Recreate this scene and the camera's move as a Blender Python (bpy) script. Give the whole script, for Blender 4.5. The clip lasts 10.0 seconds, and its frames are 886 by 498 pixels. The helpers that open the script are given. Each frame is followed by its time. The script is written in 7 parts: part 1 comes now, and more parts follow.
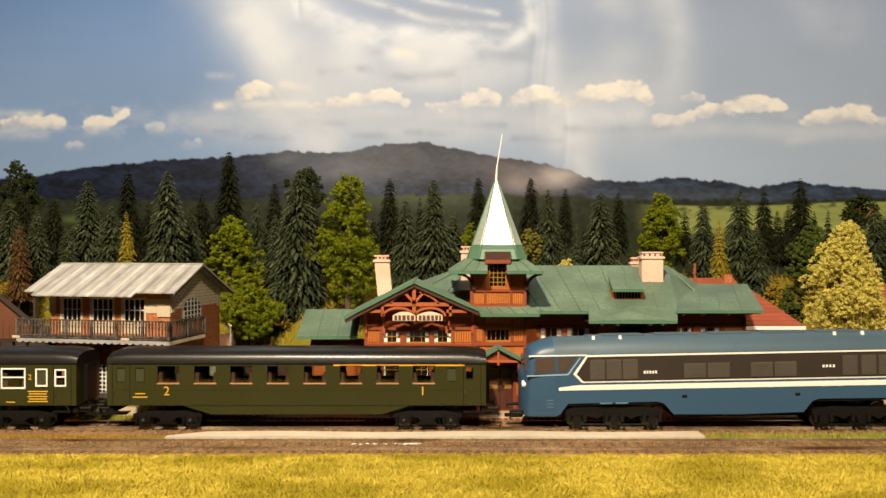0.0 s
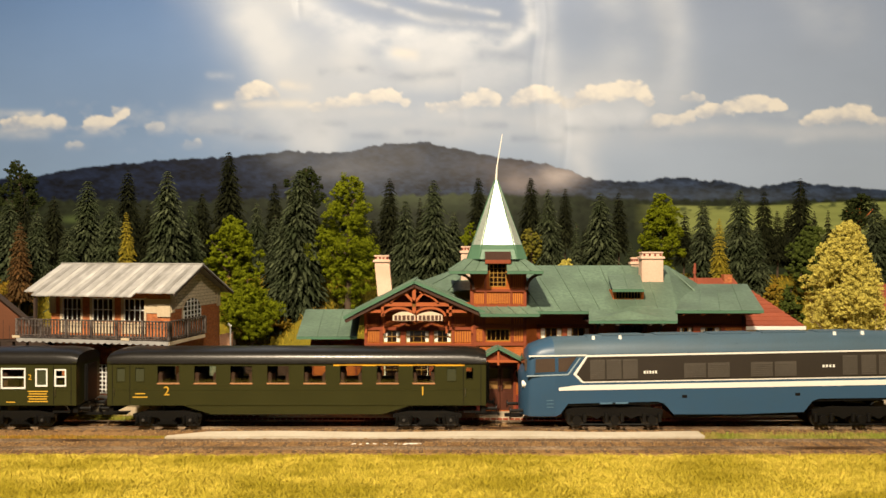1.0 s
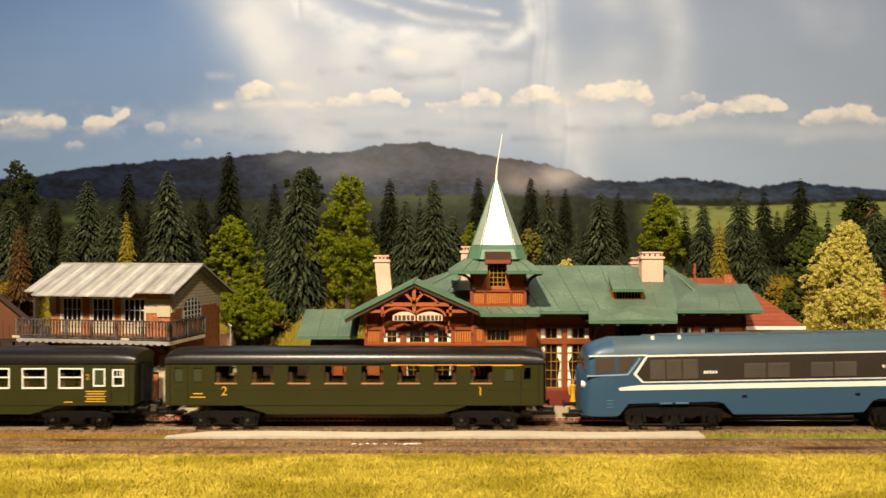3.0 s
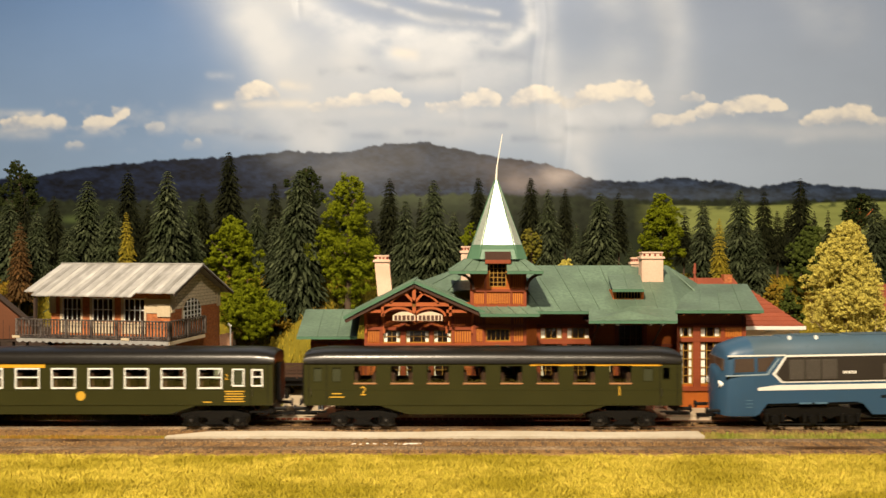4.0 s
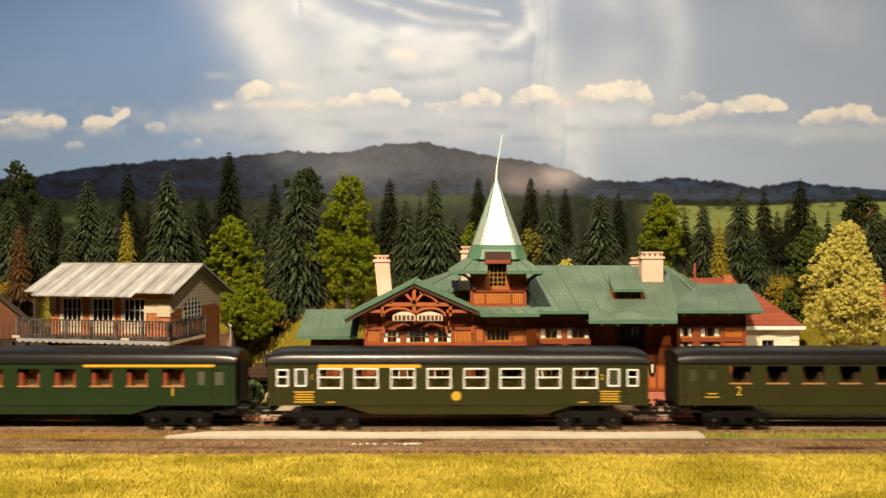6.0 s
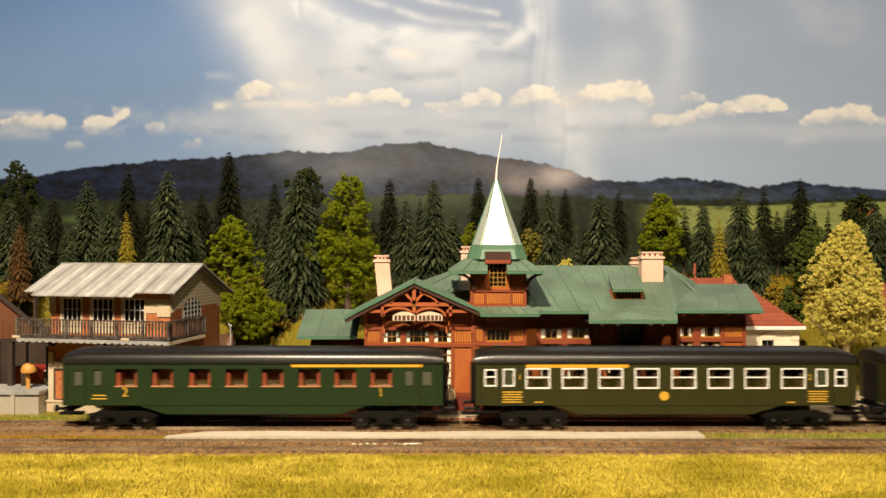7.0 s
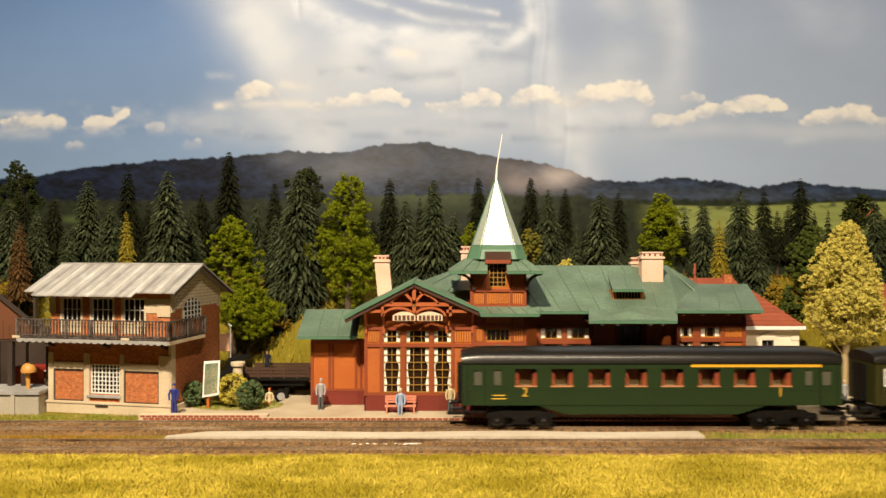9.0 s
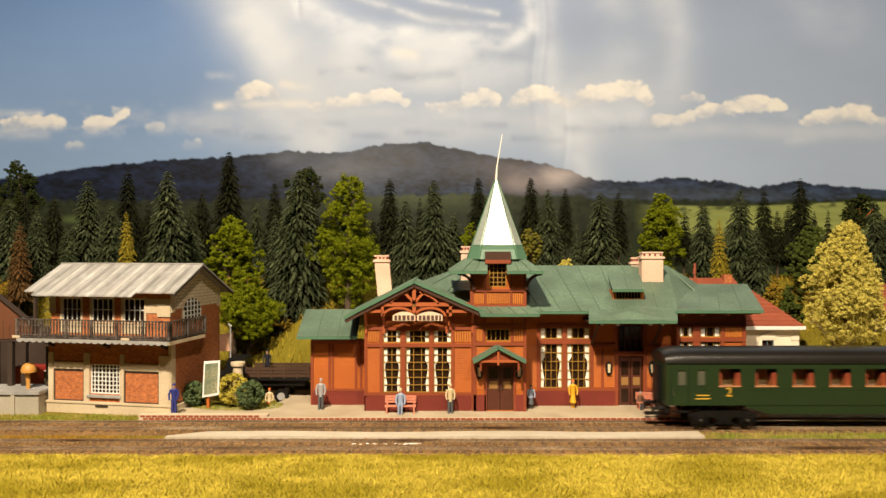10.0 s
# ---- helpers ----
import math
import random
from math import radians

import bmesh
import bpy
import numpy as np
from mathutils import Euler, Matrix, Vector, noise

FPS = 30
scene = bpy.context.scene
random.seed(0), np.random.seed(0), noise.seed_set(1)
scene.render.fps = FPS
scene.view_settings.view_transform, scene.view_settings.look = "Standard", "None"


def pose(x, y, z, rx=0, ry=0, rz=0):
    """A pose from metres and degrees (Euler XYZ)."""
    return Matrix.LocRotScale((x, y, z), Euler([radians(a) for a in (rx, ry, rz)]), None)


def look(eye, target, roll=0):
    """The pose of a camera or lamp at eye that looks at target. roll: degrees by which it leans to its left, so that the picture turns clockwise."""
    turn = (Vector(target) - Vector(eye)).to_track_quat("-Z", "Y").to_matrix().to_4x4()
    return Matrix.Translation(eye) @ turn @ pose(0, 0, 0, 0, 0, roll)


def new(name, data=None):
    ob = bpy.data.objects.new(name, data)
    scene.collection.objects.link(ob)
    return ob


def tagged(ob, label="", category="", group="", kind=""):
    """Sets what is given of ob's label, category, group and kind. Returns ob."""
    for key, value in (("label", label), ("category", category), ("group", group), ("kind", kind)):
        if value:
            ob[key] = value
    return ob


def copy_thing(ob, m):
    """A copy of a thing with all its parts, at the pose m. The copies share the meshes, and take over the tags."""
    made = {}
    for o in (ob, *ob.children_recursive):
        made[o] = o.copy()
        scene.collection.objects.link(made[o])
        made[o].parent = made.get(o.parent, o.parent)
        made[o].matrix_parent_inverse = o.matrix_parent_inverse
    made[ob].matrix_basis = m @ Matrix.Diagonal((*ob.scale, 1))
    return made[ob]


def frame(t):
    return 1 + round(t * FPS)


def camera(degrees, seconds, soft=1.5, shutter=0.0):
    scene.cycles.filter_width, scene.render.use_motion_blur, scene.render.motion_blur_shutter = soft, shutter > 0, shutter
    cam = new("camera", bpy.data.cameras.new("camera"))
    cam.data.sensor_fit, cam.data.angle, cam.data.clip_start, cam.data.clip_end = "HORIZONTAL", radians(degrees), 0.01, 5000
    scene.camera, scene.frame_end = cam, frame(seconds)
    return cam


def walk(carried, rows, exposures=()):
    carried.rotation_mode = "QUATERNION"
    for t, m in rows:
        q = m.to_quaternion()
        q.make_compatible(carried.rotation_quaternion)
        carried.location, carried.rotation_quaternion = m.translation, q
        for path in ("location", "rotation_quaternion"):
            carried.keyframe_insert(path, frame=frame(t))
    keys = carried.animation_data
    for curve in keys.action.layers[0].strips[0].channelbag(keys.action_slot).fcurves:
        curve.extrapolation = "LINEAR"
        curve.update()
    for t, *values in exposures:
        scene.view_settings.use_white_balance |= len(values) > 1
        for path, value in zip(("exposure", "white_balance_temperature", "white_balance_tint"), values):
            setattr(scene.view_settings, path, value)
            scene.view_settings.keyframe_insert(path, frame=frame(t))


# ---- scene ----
MM = 0.001
EYE = 115.0          # height of the lens over the rail tops, in mm
LENS = 1300.0        # sheet units over which one depth unit spreads
cam = camera(62.18, 10.0, soft=1.5, shutter=0.5)
walk(cam, [(0.0, look((0, 0, 0.115), (0, 1, 0.115))), (10.0, look((0, 0, 0.115), (0, 1, 0.115)))],
     exposures=[(0.0, 0.0), (10.0, 0.0)])

# ---- light: a warm spot lamp over the front edge of the layout, a weaker assumed spot and an added fill, in a plain room ----
world = bpy.data.worlds.new("room_air")
scene.world = world
world.use_nodes = True
world.node_tree.nodes["Background"].inputs[0].default_value = (1.0, 0.94, 0.86, 1)
world.node_tree.nodes["Background"].inputs[1].default_value = 0.06


def lamp(name, kind, place, target, power, color, size):
    data = bpy.data.lights.new(name, kind)
    data.energy, data.color = power, color
    if kind == "SPOT":
        data.shadow_soft_size, data.spot_size, data.spot_blend = size, radians(125), 0.6
    else:
        data.shape, data.size = "DISK", size
    ob = new(name, data)
    ob.matrix_world = look(place, target)
    return ob


lamp("spot_lamp", "SPOT", (-0.20, -0.25, 0.93), (0.0, 0.65, 0.10), 125.0, (1.0, 0.82, 0.59), 0.028)
# assumed second spot, kept weak, to brighten walls that face right
lamp("spot_lamp", "SPOT", (0.32, -0.50, 0.95), (0.0, 0.60, 0.10), 31.0, (1.0, 0.82, 0.59), 0.028)
# unseen fill light added overhead to lift the shadows
lamp("fill_lamp", "AREA", (0.2, -0.3, 1.45), (0.2, -0.2, 0.0), 0.6, (1.0, 0.95, 0.88), 0.5)


# ---- materials ----
def mat(name, col, rough=0.6, var=0.18, fine=900.0, broad=45.0, bump=0.12, metal=0.0, col2=None, spec=0.4, coat=0.0):
    m = bpy.data.materials.new(name)
    m.use_nodes = True
    nt = m.node_tree
    n, l = nt.nodes, nt.links
    b = n["Principled BSDF"]
    b.inputs["Roughness"].default_value = rough
    b.inputs["Metallic"].default_value = metal
    b.inputs["Specular IOR Level"].default_value = spec
    b.inputs["Coat Weight"].default_value = coat
    tc = n.new("ShaderNodeTexCoord")
    info = n.new("ShaderNodeObjectInfo")
    off = n.new("ShaderNodeVectorMath")
    off.operation = "ADD"
    l.new(tc.outputs["Object"], off.inputs[0])
    l.new(info.outputs["Random"], off.inputs[1])
    c2 = col2 or tuple(c * 0.6 for c in col)
    prev = None
    for scale, amount in ((broad, 1.0), (fine, 0.7)):
        t = n.new("ShaderNodeTexNoise")
        t.inputs["Scale"].default_value = scale
        t.inputs["Detail"].default_value = 5
        l.new(off.outputs[0], t.inputs["Vector"])
        ramp = n.new("ShaderNodeMapRange")
        ramp.inputs["From Min"].default_value, ramp.inputs["From Max"].default_value = 0.3, 0.7
        ramp.inputs["To Max"].default_value = min(1.0, var * amount * 2.2)
        l.new(t.outputs["Fac"], ramp.inputs["Value"])
        mix = n.new("ShaderNodeMix")
        mix.data_type = "RGBA"
        l.new(ramp.outputs[0], mix.inputs[0])
        if prev is None:
            mix.inputs[6].default_value = (*col, 1)
        else:
            l.new(prev.outputs[2], mix.inputs[6])
        mix.inputs[7].default_value = (*c2, 1)
        prev = mix
    l.new(prev.outputs[2], b.inputs["Base Color"])
    if bump:
        bu = n.new("ShaderNodeBump")
        bu.inputs["Strength"].default_value = bump
        bu.inputs["Distance"].default_value = 0.0006
        l.new(t.outputs["Fac"], bu.inputs["Height"])
        l.new(bu.outputs[0], b.inputs["Normal"])
    rr = n.new("ShaderNodeMapRange")
    rr.inputs["To Min"].default_value, rr.inputs["To Max"].default_value = max(0.03, rough - 0.1), min(1.0, rough + 0.1)
    l.new(t.outputs["Fac"], rr.inputs["Value"])
    l.new(rr.outputs[0], b.inputs["Roughness"])
    return m


def leafy(name, a, b2, c=None, scale=40.0, rough=0.8, broad=None, broad_scale=14.0):
    """Foliage and grass: each blade or clump takes a tone of its own between a and b2, with patches of c and wide patches of broad."""
    m = bpy.data.materials.new(name)
    m.use_nodes = True
    n, l = m.node_tree.nodes, m.node_tree.links
    b = n["Principled BSDF"]
    b.inputs["Roughness"].default_value = rough
    b.inputs["Specular IOR Level"].default_value = 0.08
    g = n.new("ShaderNodeNewGeometry")

    def blend(fac, first, second):
        mix = n.new("ShaderNodeMix")
        mix.data_type = "RGBA"
        l.new(fac, mix.inputs[0])
        if isinstance(first, tuple):
            mix.inputs[6].default_value = (*first, 1)
        else:
            l.new(first, mix.inputs[6])
        mix.inputs[7].default_value = (*second, 1)
        return mix.outputs[2]

    def patches(size, low, high, stretch=1.0):
        mp = n.new("ShaderNodeMapping")
        mp.inputs["Scale"].default_value = (1, stretch, 1)
        l.new(g.outputs["Position"], mp.inputs["Vector"])
        t = n.new("ShaderNodeTexNoise")
        t.inputs["Scale"].default_value, t.inputs["Detail"].default_value = size, 5
        l.new(mp.outputs[0], t.inputs["Vector"])
        r = n.new("ShaderNodeMapRange")
        r.inputs["From Min"].default_value, r.inputs["From Max"].default_value = low, high
        l.new(t.outputs["Fac"], r.inputs["Value"])
        return r.outputs[0]
    out = blend(g.outputs["Random Per Island"], a, b2)
    out = blend(patches(scale, 0.42, 0.66), out, c or tuple(0.5 * (p + q) for p, q in zip(a, b2)))
    if broad:
        out = blend(patches(broad_scale, 0.44, 0.62, 2.2), out, broad)
        out = blend(patches(broad_scale * 3.1, 0.70, 0.76), out, (0.46, 0.20, 0.035))
    l.new(out, b.inputs["Base Color"])
    return m


def bricks(name, c1, c2, mortar, width=0.0030, height=0.0011, joint=0.0002):
    m = bpy.data.materials.new(name)
    m.use_nodes = True
    n, l = m.node_tree.nodes, m.node_tree.links
    b = n["Principled BSDF"]
    b.inputs["Roughness"].default_value = 0.8
    tc = n.new("ShaderNodeTexCoord")
    sep = n.new("ShaderNodeSeparateXYZ")
    l.new(tc.outputs["Object"], sep.inputs[0])
    add = n.new("ShaderNodeMath")
    l.new(sep.outputs[0], add.inputs[0])
    l.new(sep.outputs[1], add.inputs[1])
    com = n.new("ShaderNodeCombineXYZ")
    l.new(add.outputs[0], com.inputs[0])
    l.new(sep.outputs[2], com.inputs[1])
    t = n.new("ShaderNodeTexBrick")
    t.inputs["Scale"].default_value = 1.0
    t.inputs["Brick Width"].default_value, t.inputs["Row Height"].default_value = width, height
    t.inputs["Mortar Size"].default_value = joint
    t.inputs["Color1"].default_value, t.inputs["Color2"].default_value, t.inputs["Mortar"].default_value = (*c1, 1), (*c2, 1), (*mortar, 1)
    l.new(com.outputs[0], t.inputs["Vector"])
    no = n.new("ShaderNodeTexNoise")
    no.inputs["Scale"].default_value = 620
    no.inputs["Detail"].default_value = 6
    l.new(tc.outputs["Object"], no.inputs["Vector"])
    hue = n.new("ShaderNodeMix")
    hue.data_type, hue.blend_type = "RGBA", "MULTIPLY"
    hue.inputs[0].default_value = 0.7
    l.new(t.outputs["Color"], hue.inputs[6])
    rp = n.new("ShaderNodeMapRange")
    rp.inputs["From Min"].default_value, rp.inputs["From Max"].default_value = 0.3, 0.7
    rp.inputs["To Min"].default_value, rp.inputs["To Max"].default_value = 0.55, 1.3
    l.new(no.outputs["Fac"], rp.inputs["Value"])
    l.new(rp.outputs[0], hue.inputs[7])
    l.new(hue.outputs[2], b.inputs["Base Color"])
    bu = n.new("ShaderNodeBump")
    bu.inputs["Strength"].default_value, bu.inputs["Distance"].default_value = 0.5, 0.0003
    bu.invert = True
    l.new(t.outputs["Fac"], bu.inputs["Height"])
    l.new(bu.outputs[0], b.inputs["Normal"])
    return m


def glass(name, tint=(1, 1, 1), rough=0.03, clear=0.85):
    m = bpy.data.materials.new(name)
    m.use_nodes = True
    n, l = m.node_tree.nodes, m.node_tree.links
    out = n["Material Output"]
    tr, gl, mix = n.new("ShaderNodeBsdfTransparent"), n.new("ShaderNodeBsdfGlossy"), n.new("ShaderNodeMixShader")
    tr.inputs[0].default_value = (*tint, 1)
    gl.inputs["Roughness"].default_value = rough
    mix.inputs[0].default_value = 1 - clear
    l.new(tr.outputs[0], mix.inputs[1])
    l.new(gl.outputs[0], mix.inputs[2])
    l.new(mix.outputs[0], out.inputs[0])
    return m


PAINT_OLIVE = mat("olive_green_coach_paint", (0.034, 0.034, 0.0100), 0.34, 0.14, bump=0.03, spec=0.35)
PAINT_GREEN = mat("green_coach_paint", (0.018, 0.035, 0.0130), 0.33, 0.14, bump=0.03, spec=0.35)
ROOF_DARK = mat("dark_coach_roof", (0.011, 0.0095, 0.008), 0.34, 0.4, bump=0.08, spec=0.6)
BOGIE = mat("matt_black_bogie", (0.007, 0.0065, 0.006), 0.42, 0.3, bump=0.1, spec=0.3)
BLACK = mat("black_plastic", (0.007, 0.0065, 0.006), 0.5, 0.3, bump=0.1, spec=0.25)
WHEEL = mat("dark_wheel_steel", (0.10, 0.09, 0.075), 0.35, 0.3, metal=0.8)
STEEL = mat("dull_steel", (0.45, 0.43, 0.40), 0.35, 0.3, metal=1.0)
RAIL = mat("worn_rail_steel", (0.66, 0.52, 0.36), 0.24, 0.5, metal=0.35, col2=(0.085, 0.045, 0.022), broad=16, spec=0.7)
RUST = mat("rusty_rail_side", (0.11, 0.06, 0.03), 0.8, 0.4)
BLUE = mat("blue_locomotive_paint", (0.030, 0.076, 0.142), 0.40, 0.16, broad=60, bump=0.03, col2=(0.034, 0.070, 0.112))
BLUE_ROOF = mat("faded_blue_roof_paint", (0.052, 0.098, 0.145), 0.55, 0.3, broad=40, bump=0.05, col2=(0.050, 0.078, 0.098))
CREAM_LINE = mat("white_lining", (0.80, 0.78, 0.72), 0.4, 0.08, bump=0.02)
YELLOW_LINE = mat("yellow_lining", (0.75, 0.38, 0.03), 0.4, 0.1, bump=0.02)
WHITE_FRAME = mat("white_window_frame", (0.80, 0.80, 0.76), 0.4, 0.06, bump=0.02)
GRILLE = mat("brown_grey_grille", (0.034, 0.027, 0.021), 0.5, 0.2)
GRILLE_PALE = mat("grey_louvre", (0.088, 0.076, 0.062), 0.5, 0.2)
SEAT_RED = mat("red_seat_cloth", (0.42, 0.075, 0.035), 0.7, 0.2)
SEAT_BROWN = mat("brown_seat_plastic", (0.085, 0.040, 0.024), 0.6, 0.2)
INNER_PALE = mat("pinkish_partition", (0.40, 0.24, 0.17), 0.7, 0.15)
PANE = glass("window_glass", (0.93, 0.95, 0.93), 0.04, 0.93)
FROST = mat("frosted_glass", (0.085, 0.085, 0.062), 0.25, 0.1, bump=0.02)
FROST_DARK = mat("dark_olive_frosted_glass", (0.05, 0.055, 0.03), 0.25, 0.1, bump=0.02)

GRASS_GROUND = mat("yellow_green_turf", (0.20, 0.165, 0.018), 0.95, 0.4, fine=700, broad=30, bump=0.6, col2=(0.13, 0.105, 0.012), spec=0.1)
BALLAST = mat("brown_ballast", (0.34, 0.20, 0.085), 0.95, 0.7, fine=1300, broad=40, bump=1.0, col2=(0.105, 0.060, 0.028), spec=0.1)
SLEEPER = mat("brown_wooden_sleeper", (0.115, 0.066, 0.032), 0.9, 0.5)
SLAB = mat("grey_paving", (0.54, 0.50, 0.42), 0.9, 0.35, fine=500, broad=35, bump=0.4, col2=(0.38, 0.32, 0.235))
PLATFORM = mat("sandy_platform", (0.50, 0.43, 0.31), 0.95, 0.4, fine=900, broad=50, bump=0.5, col2=(0.34, 0.27, 0.18))
ROOM = mat("plain_room_paint", (0.12, 0.118, 0.114), 0.9, 0.06, fine=60, broad=3)
WOOD_TRIM = mat("plywood", (0.32, 0.21, 0.11), 0.7, 0.2)


# ---- mesh building, in millimetres ----
class Shape:
    """Gathers faces in millimetres; part() turns it into one mesh."""

    def __init__(self):
        self.v, self.f = [], []

    def quad(self, *pts):
        i = len(self.v)
        self.v += [tuple(p) for p in pts]
        self.f.append(tuple(range(i, i + len(pts))))
        return self

    def box(self, x0, x1, y0, y1, z0, z1):
        i = len(self.v)
        self.v += [(x0, y0, z0), (x1, y0, z0), (x1, y1, z0), (x0, y1, z0), (x0, y0, z1), (x1, y0, z1), (x1, y1, z1), (x0, y1, z1)]
        self.f += [tuple(i + j for j in q) for q in ((3, 2, 1, 0), (4, 5, 6, 7), (0, 1, 5, 4), (1, 2, 6, 5), (2, 3, 7, 6), (3, 0, 4, 7))]
        return self

    def prism(self, poly, axis, a, b):
        """poly: (p, q) pairs in the plane across the axis, drawn out from a to b. Axis y: (x, z); axis x: (y, z); axis z: (x, y)."""
        n, i = len(poly), len(self.v)
        for w in (a, b):
            for p, q in poly:
                self.v.append({"y": (p, w, q), "x": (w, p, q), "z": (p, q, w)}[axis])
        self.f += [tuple(range(i + n - 1, i - 1, -1)), tuple(range(i + n, i + 2 * n))]
        self.f += [(i + j, i + (j + 1) % n, i + n + (j + 1) % n, i + n + j) for j in range(n)]
        return self

    def tube(self, p, q, r, r2=None, n=8):
        p, q = Vector(p), Vector(q)
        d = (q - p).normalized()
        s = d.orthogonal().normalized()
        t = d.cross(s)
        i = len(self.v)
        for c, rad in ((p, r), (q, r if r2 is None else r2)):
            for j in range(n):
                a = math.tau * j / n
                self.v.append(tuple(c + (s * math.cos(a) + t * math.sin(a)) * rad))
        self.f += [(i + j, i + (j + 1) % n, i + n + (j + 1) % n, i + n + j) for j in range(n)]
        self.f += [tuple(range(i + n - 1, i - 1, -1)), tuple(range(i + n, i + 2 * n))]
        return self

    def bar(self, p, q, w, d):
        """A rectangular stick from p to q in the x-z plane, w wide and d deep in y."""
        p, q = Vector(p), Vector(q)
        a = (q - p).normalized()
        s = Vector((-a.z, 0, a.x)) * (w / 2)
        y = Vector((0, d / 2, 0))
        i = len(self.v)
        for c in (p, q):
            self.v += [tuple(c - s - y), tuple(c + s - y), tuple(c + s + y), tuple(c - s + y)]
        self.f += [tuple(i + j for j in k) for k in ((0, 1, 2, 3), (7, 6, 5, 4), (0, 4, 5, 1), (1, 5, 6, 2), (2, 6, 7, 3), (3, 7, 4, 0))]
        return self

    def loft(self, rings, closed=True, caps=True):
        i, n = len(self.v), len(rings[0])
        for r in rings:
            self.v += [tuple(p) for p in r]
        for k in range(len(rings) - 1):
            for j in range(n if closed else n - 1):
                a, b = i + k * n + j, i + k * n + (j + 1) % n
                self.f.append((a, b, b + n, a + n))
        if caps:
            self.f += [tuple(range(i + n - 1, i - 1, -1)), tuple(range(i + (len(rings) - 1) * n, i + len(rings) * n))]
        return self

    def wall(self, x0, x1, z0, z1, y0, y1, holes):
        """An upright wall in the x-z plane from y0 to y1 with openings (x0, x1, z0, z1) right through it."""
        xs = sorted({x0, x1, *[h[0] for h in holes], *[h[1] for h in holes]})
        zs = sorted({z0, z1, *[h[2] for h in holes], *[h[3] for h in holes]})
        xs, zs = [x for x in xs if x0 <= x <= x1], [z for z in zs if z0 <= z <= z1]
        solid = {}
        for i in range(len(xs) - 1):
            for j in range(len(zs) - 1):
                cx, cz = (xs[i] + xs[i + 1]) / 2, (zs[j] + zs[j + 1]) / 2
                solid[i, j] = not any(h[0] < cx < h[1] and h[2] < cz < h[3] for h in holes)
        for (i, j), s in solid.items():
            if not s:
                continue
            a, b, c, d = xs[i], xs[i + 1], zs[j], zs[j + 1]
            self.quad((a, y0, c), (b, y0, c), (b, y0, d), (a, y0, d))
            self.quad((b, y1, c), (a, y1, c), (a, y1, d), (b, y1, d))
            if not solid.get((i - 1, j)):
                self.quad((a, y1, c), (a, y0, c), (a, y0, d), (a, y1, d))
            if not solid.get((i + 1, j)):
                self.quad((b, y0, c), (b, y1, c), (b, y1, d), (b, y0, d))
            if not solid.get((i, j - 1)):
                self.quad((a, y0, c), (a, y1, c), (b, y1, c), (b, y0, c))
            if not solid.get((i, j + 1)):
                self.quad((a, y0, d), (b, y0, d), (b, y1, d), (a, y1, d))
        return self


def part(name, shape, material, parent=None, label="", smooth=False, bevel=0.0):
    """One mesh object from a Shape, under a thing or a part."""
    me = bpy.data.meshes.new(name)
    me.from_pydata([(x * MM, y * MM, z * MM) for x, y, z in shape.v], [], shape.f)
    me.materials.append(material)
    bm = bmesh.new()
    bm.from_mesh(me)
    bmesh.ops.remove_doubles(bm, verts=bm.verts, dist=1e-6)
    bmesh.ops.recalc_face_normals(bm, faces=bm.faces)
    if bevel:
        edges = [e for e in bm.edges if len(e.link_faces) == 2 and e.calc_face_angle(0) > 0.6]
        bmesh.ops.bevel(bm, geom=edges, offset=bevel * MM, segments=2, affect="EDGES", clamp_overlap=True)
    bm.to_mesh(me)
    bm.free()
    if smooth:
        me.polygons.foreach_set("use_smooth", [True] * len(me.polygons))
        me.set_sharp_from_angle(angle=radians(40))
    ob = new(name, me)
    if parent:
        ob.parent = parent
    return tagged(ob, label) if label else ob


def raw(name, verts, faces, material, parent=None, label=""):
    """As part(), for large meshes of loose pieces (numpy arrays in mm)."""
    me = bpy.data.meshes.new(name)
    verts = np.asarray(verts, dtype=np.float32) * MM
    faces = np.asarray(faces, dtype=np.int32)
    me.vertices.add(len(verts))
    me.vertices.foreach_set("co", verts.ravel())
    n = faces.shape[1]
    me.loops.add(faces.size)
    me.loops.foreach_set("vertex_index", faces.ravel())
    me.polygons.add(len(faces))
    me.polygons.foreach_set("loop_start", np.arange(len(faces), dtype=np.int32) * n)
    me.update(calc_edges=True)
    me.materials.append(material)
    ob = new(name, me)
    if parent:
        ob.parent = parent
    return tagged(ob, label) if label else ob


def thing(name, x, y, z, label, category, group=""):
    """An Empty at the base of a thing (mm)."""
    ob = new(name)
    ob.empty_display_size = 0.01
    ob.location = (x * MM, y * MM, z * MM)
    return tagged(ob, label, category, group)


def writing(name, text, size, x, y, z, material, parent, label=""):
    """A word or digit in the built-in font, facing the viewer's side (-y)."""
    cu = bpy.data.curves.new(name, "FONT")
    cu.body, cu.size, cu.extrude, cu.align_x, cu.align_y = text, size * MM, 0.00004, "CENTER", "CENTER"
    tmp = new(name, cu)
    bpy.context.view_layer.update()
    me = bpy.data.meshes.new_from_object(tmp.evaluated_get(bpy.context.evaluated_depsgraph_get()))
    bpy.data.objects.remove(tmp)
    me.name = name
    me.transform(Matrix.Rotation(radians(90), 4, "X"))
    me.materials.clear()
    me.materials.append(material)
    ob = new(name, me)
    ob.location = (x * MM, y * MM, z * MM)
    ob.parent = parent
    return tagged(ob, label) if label else ob


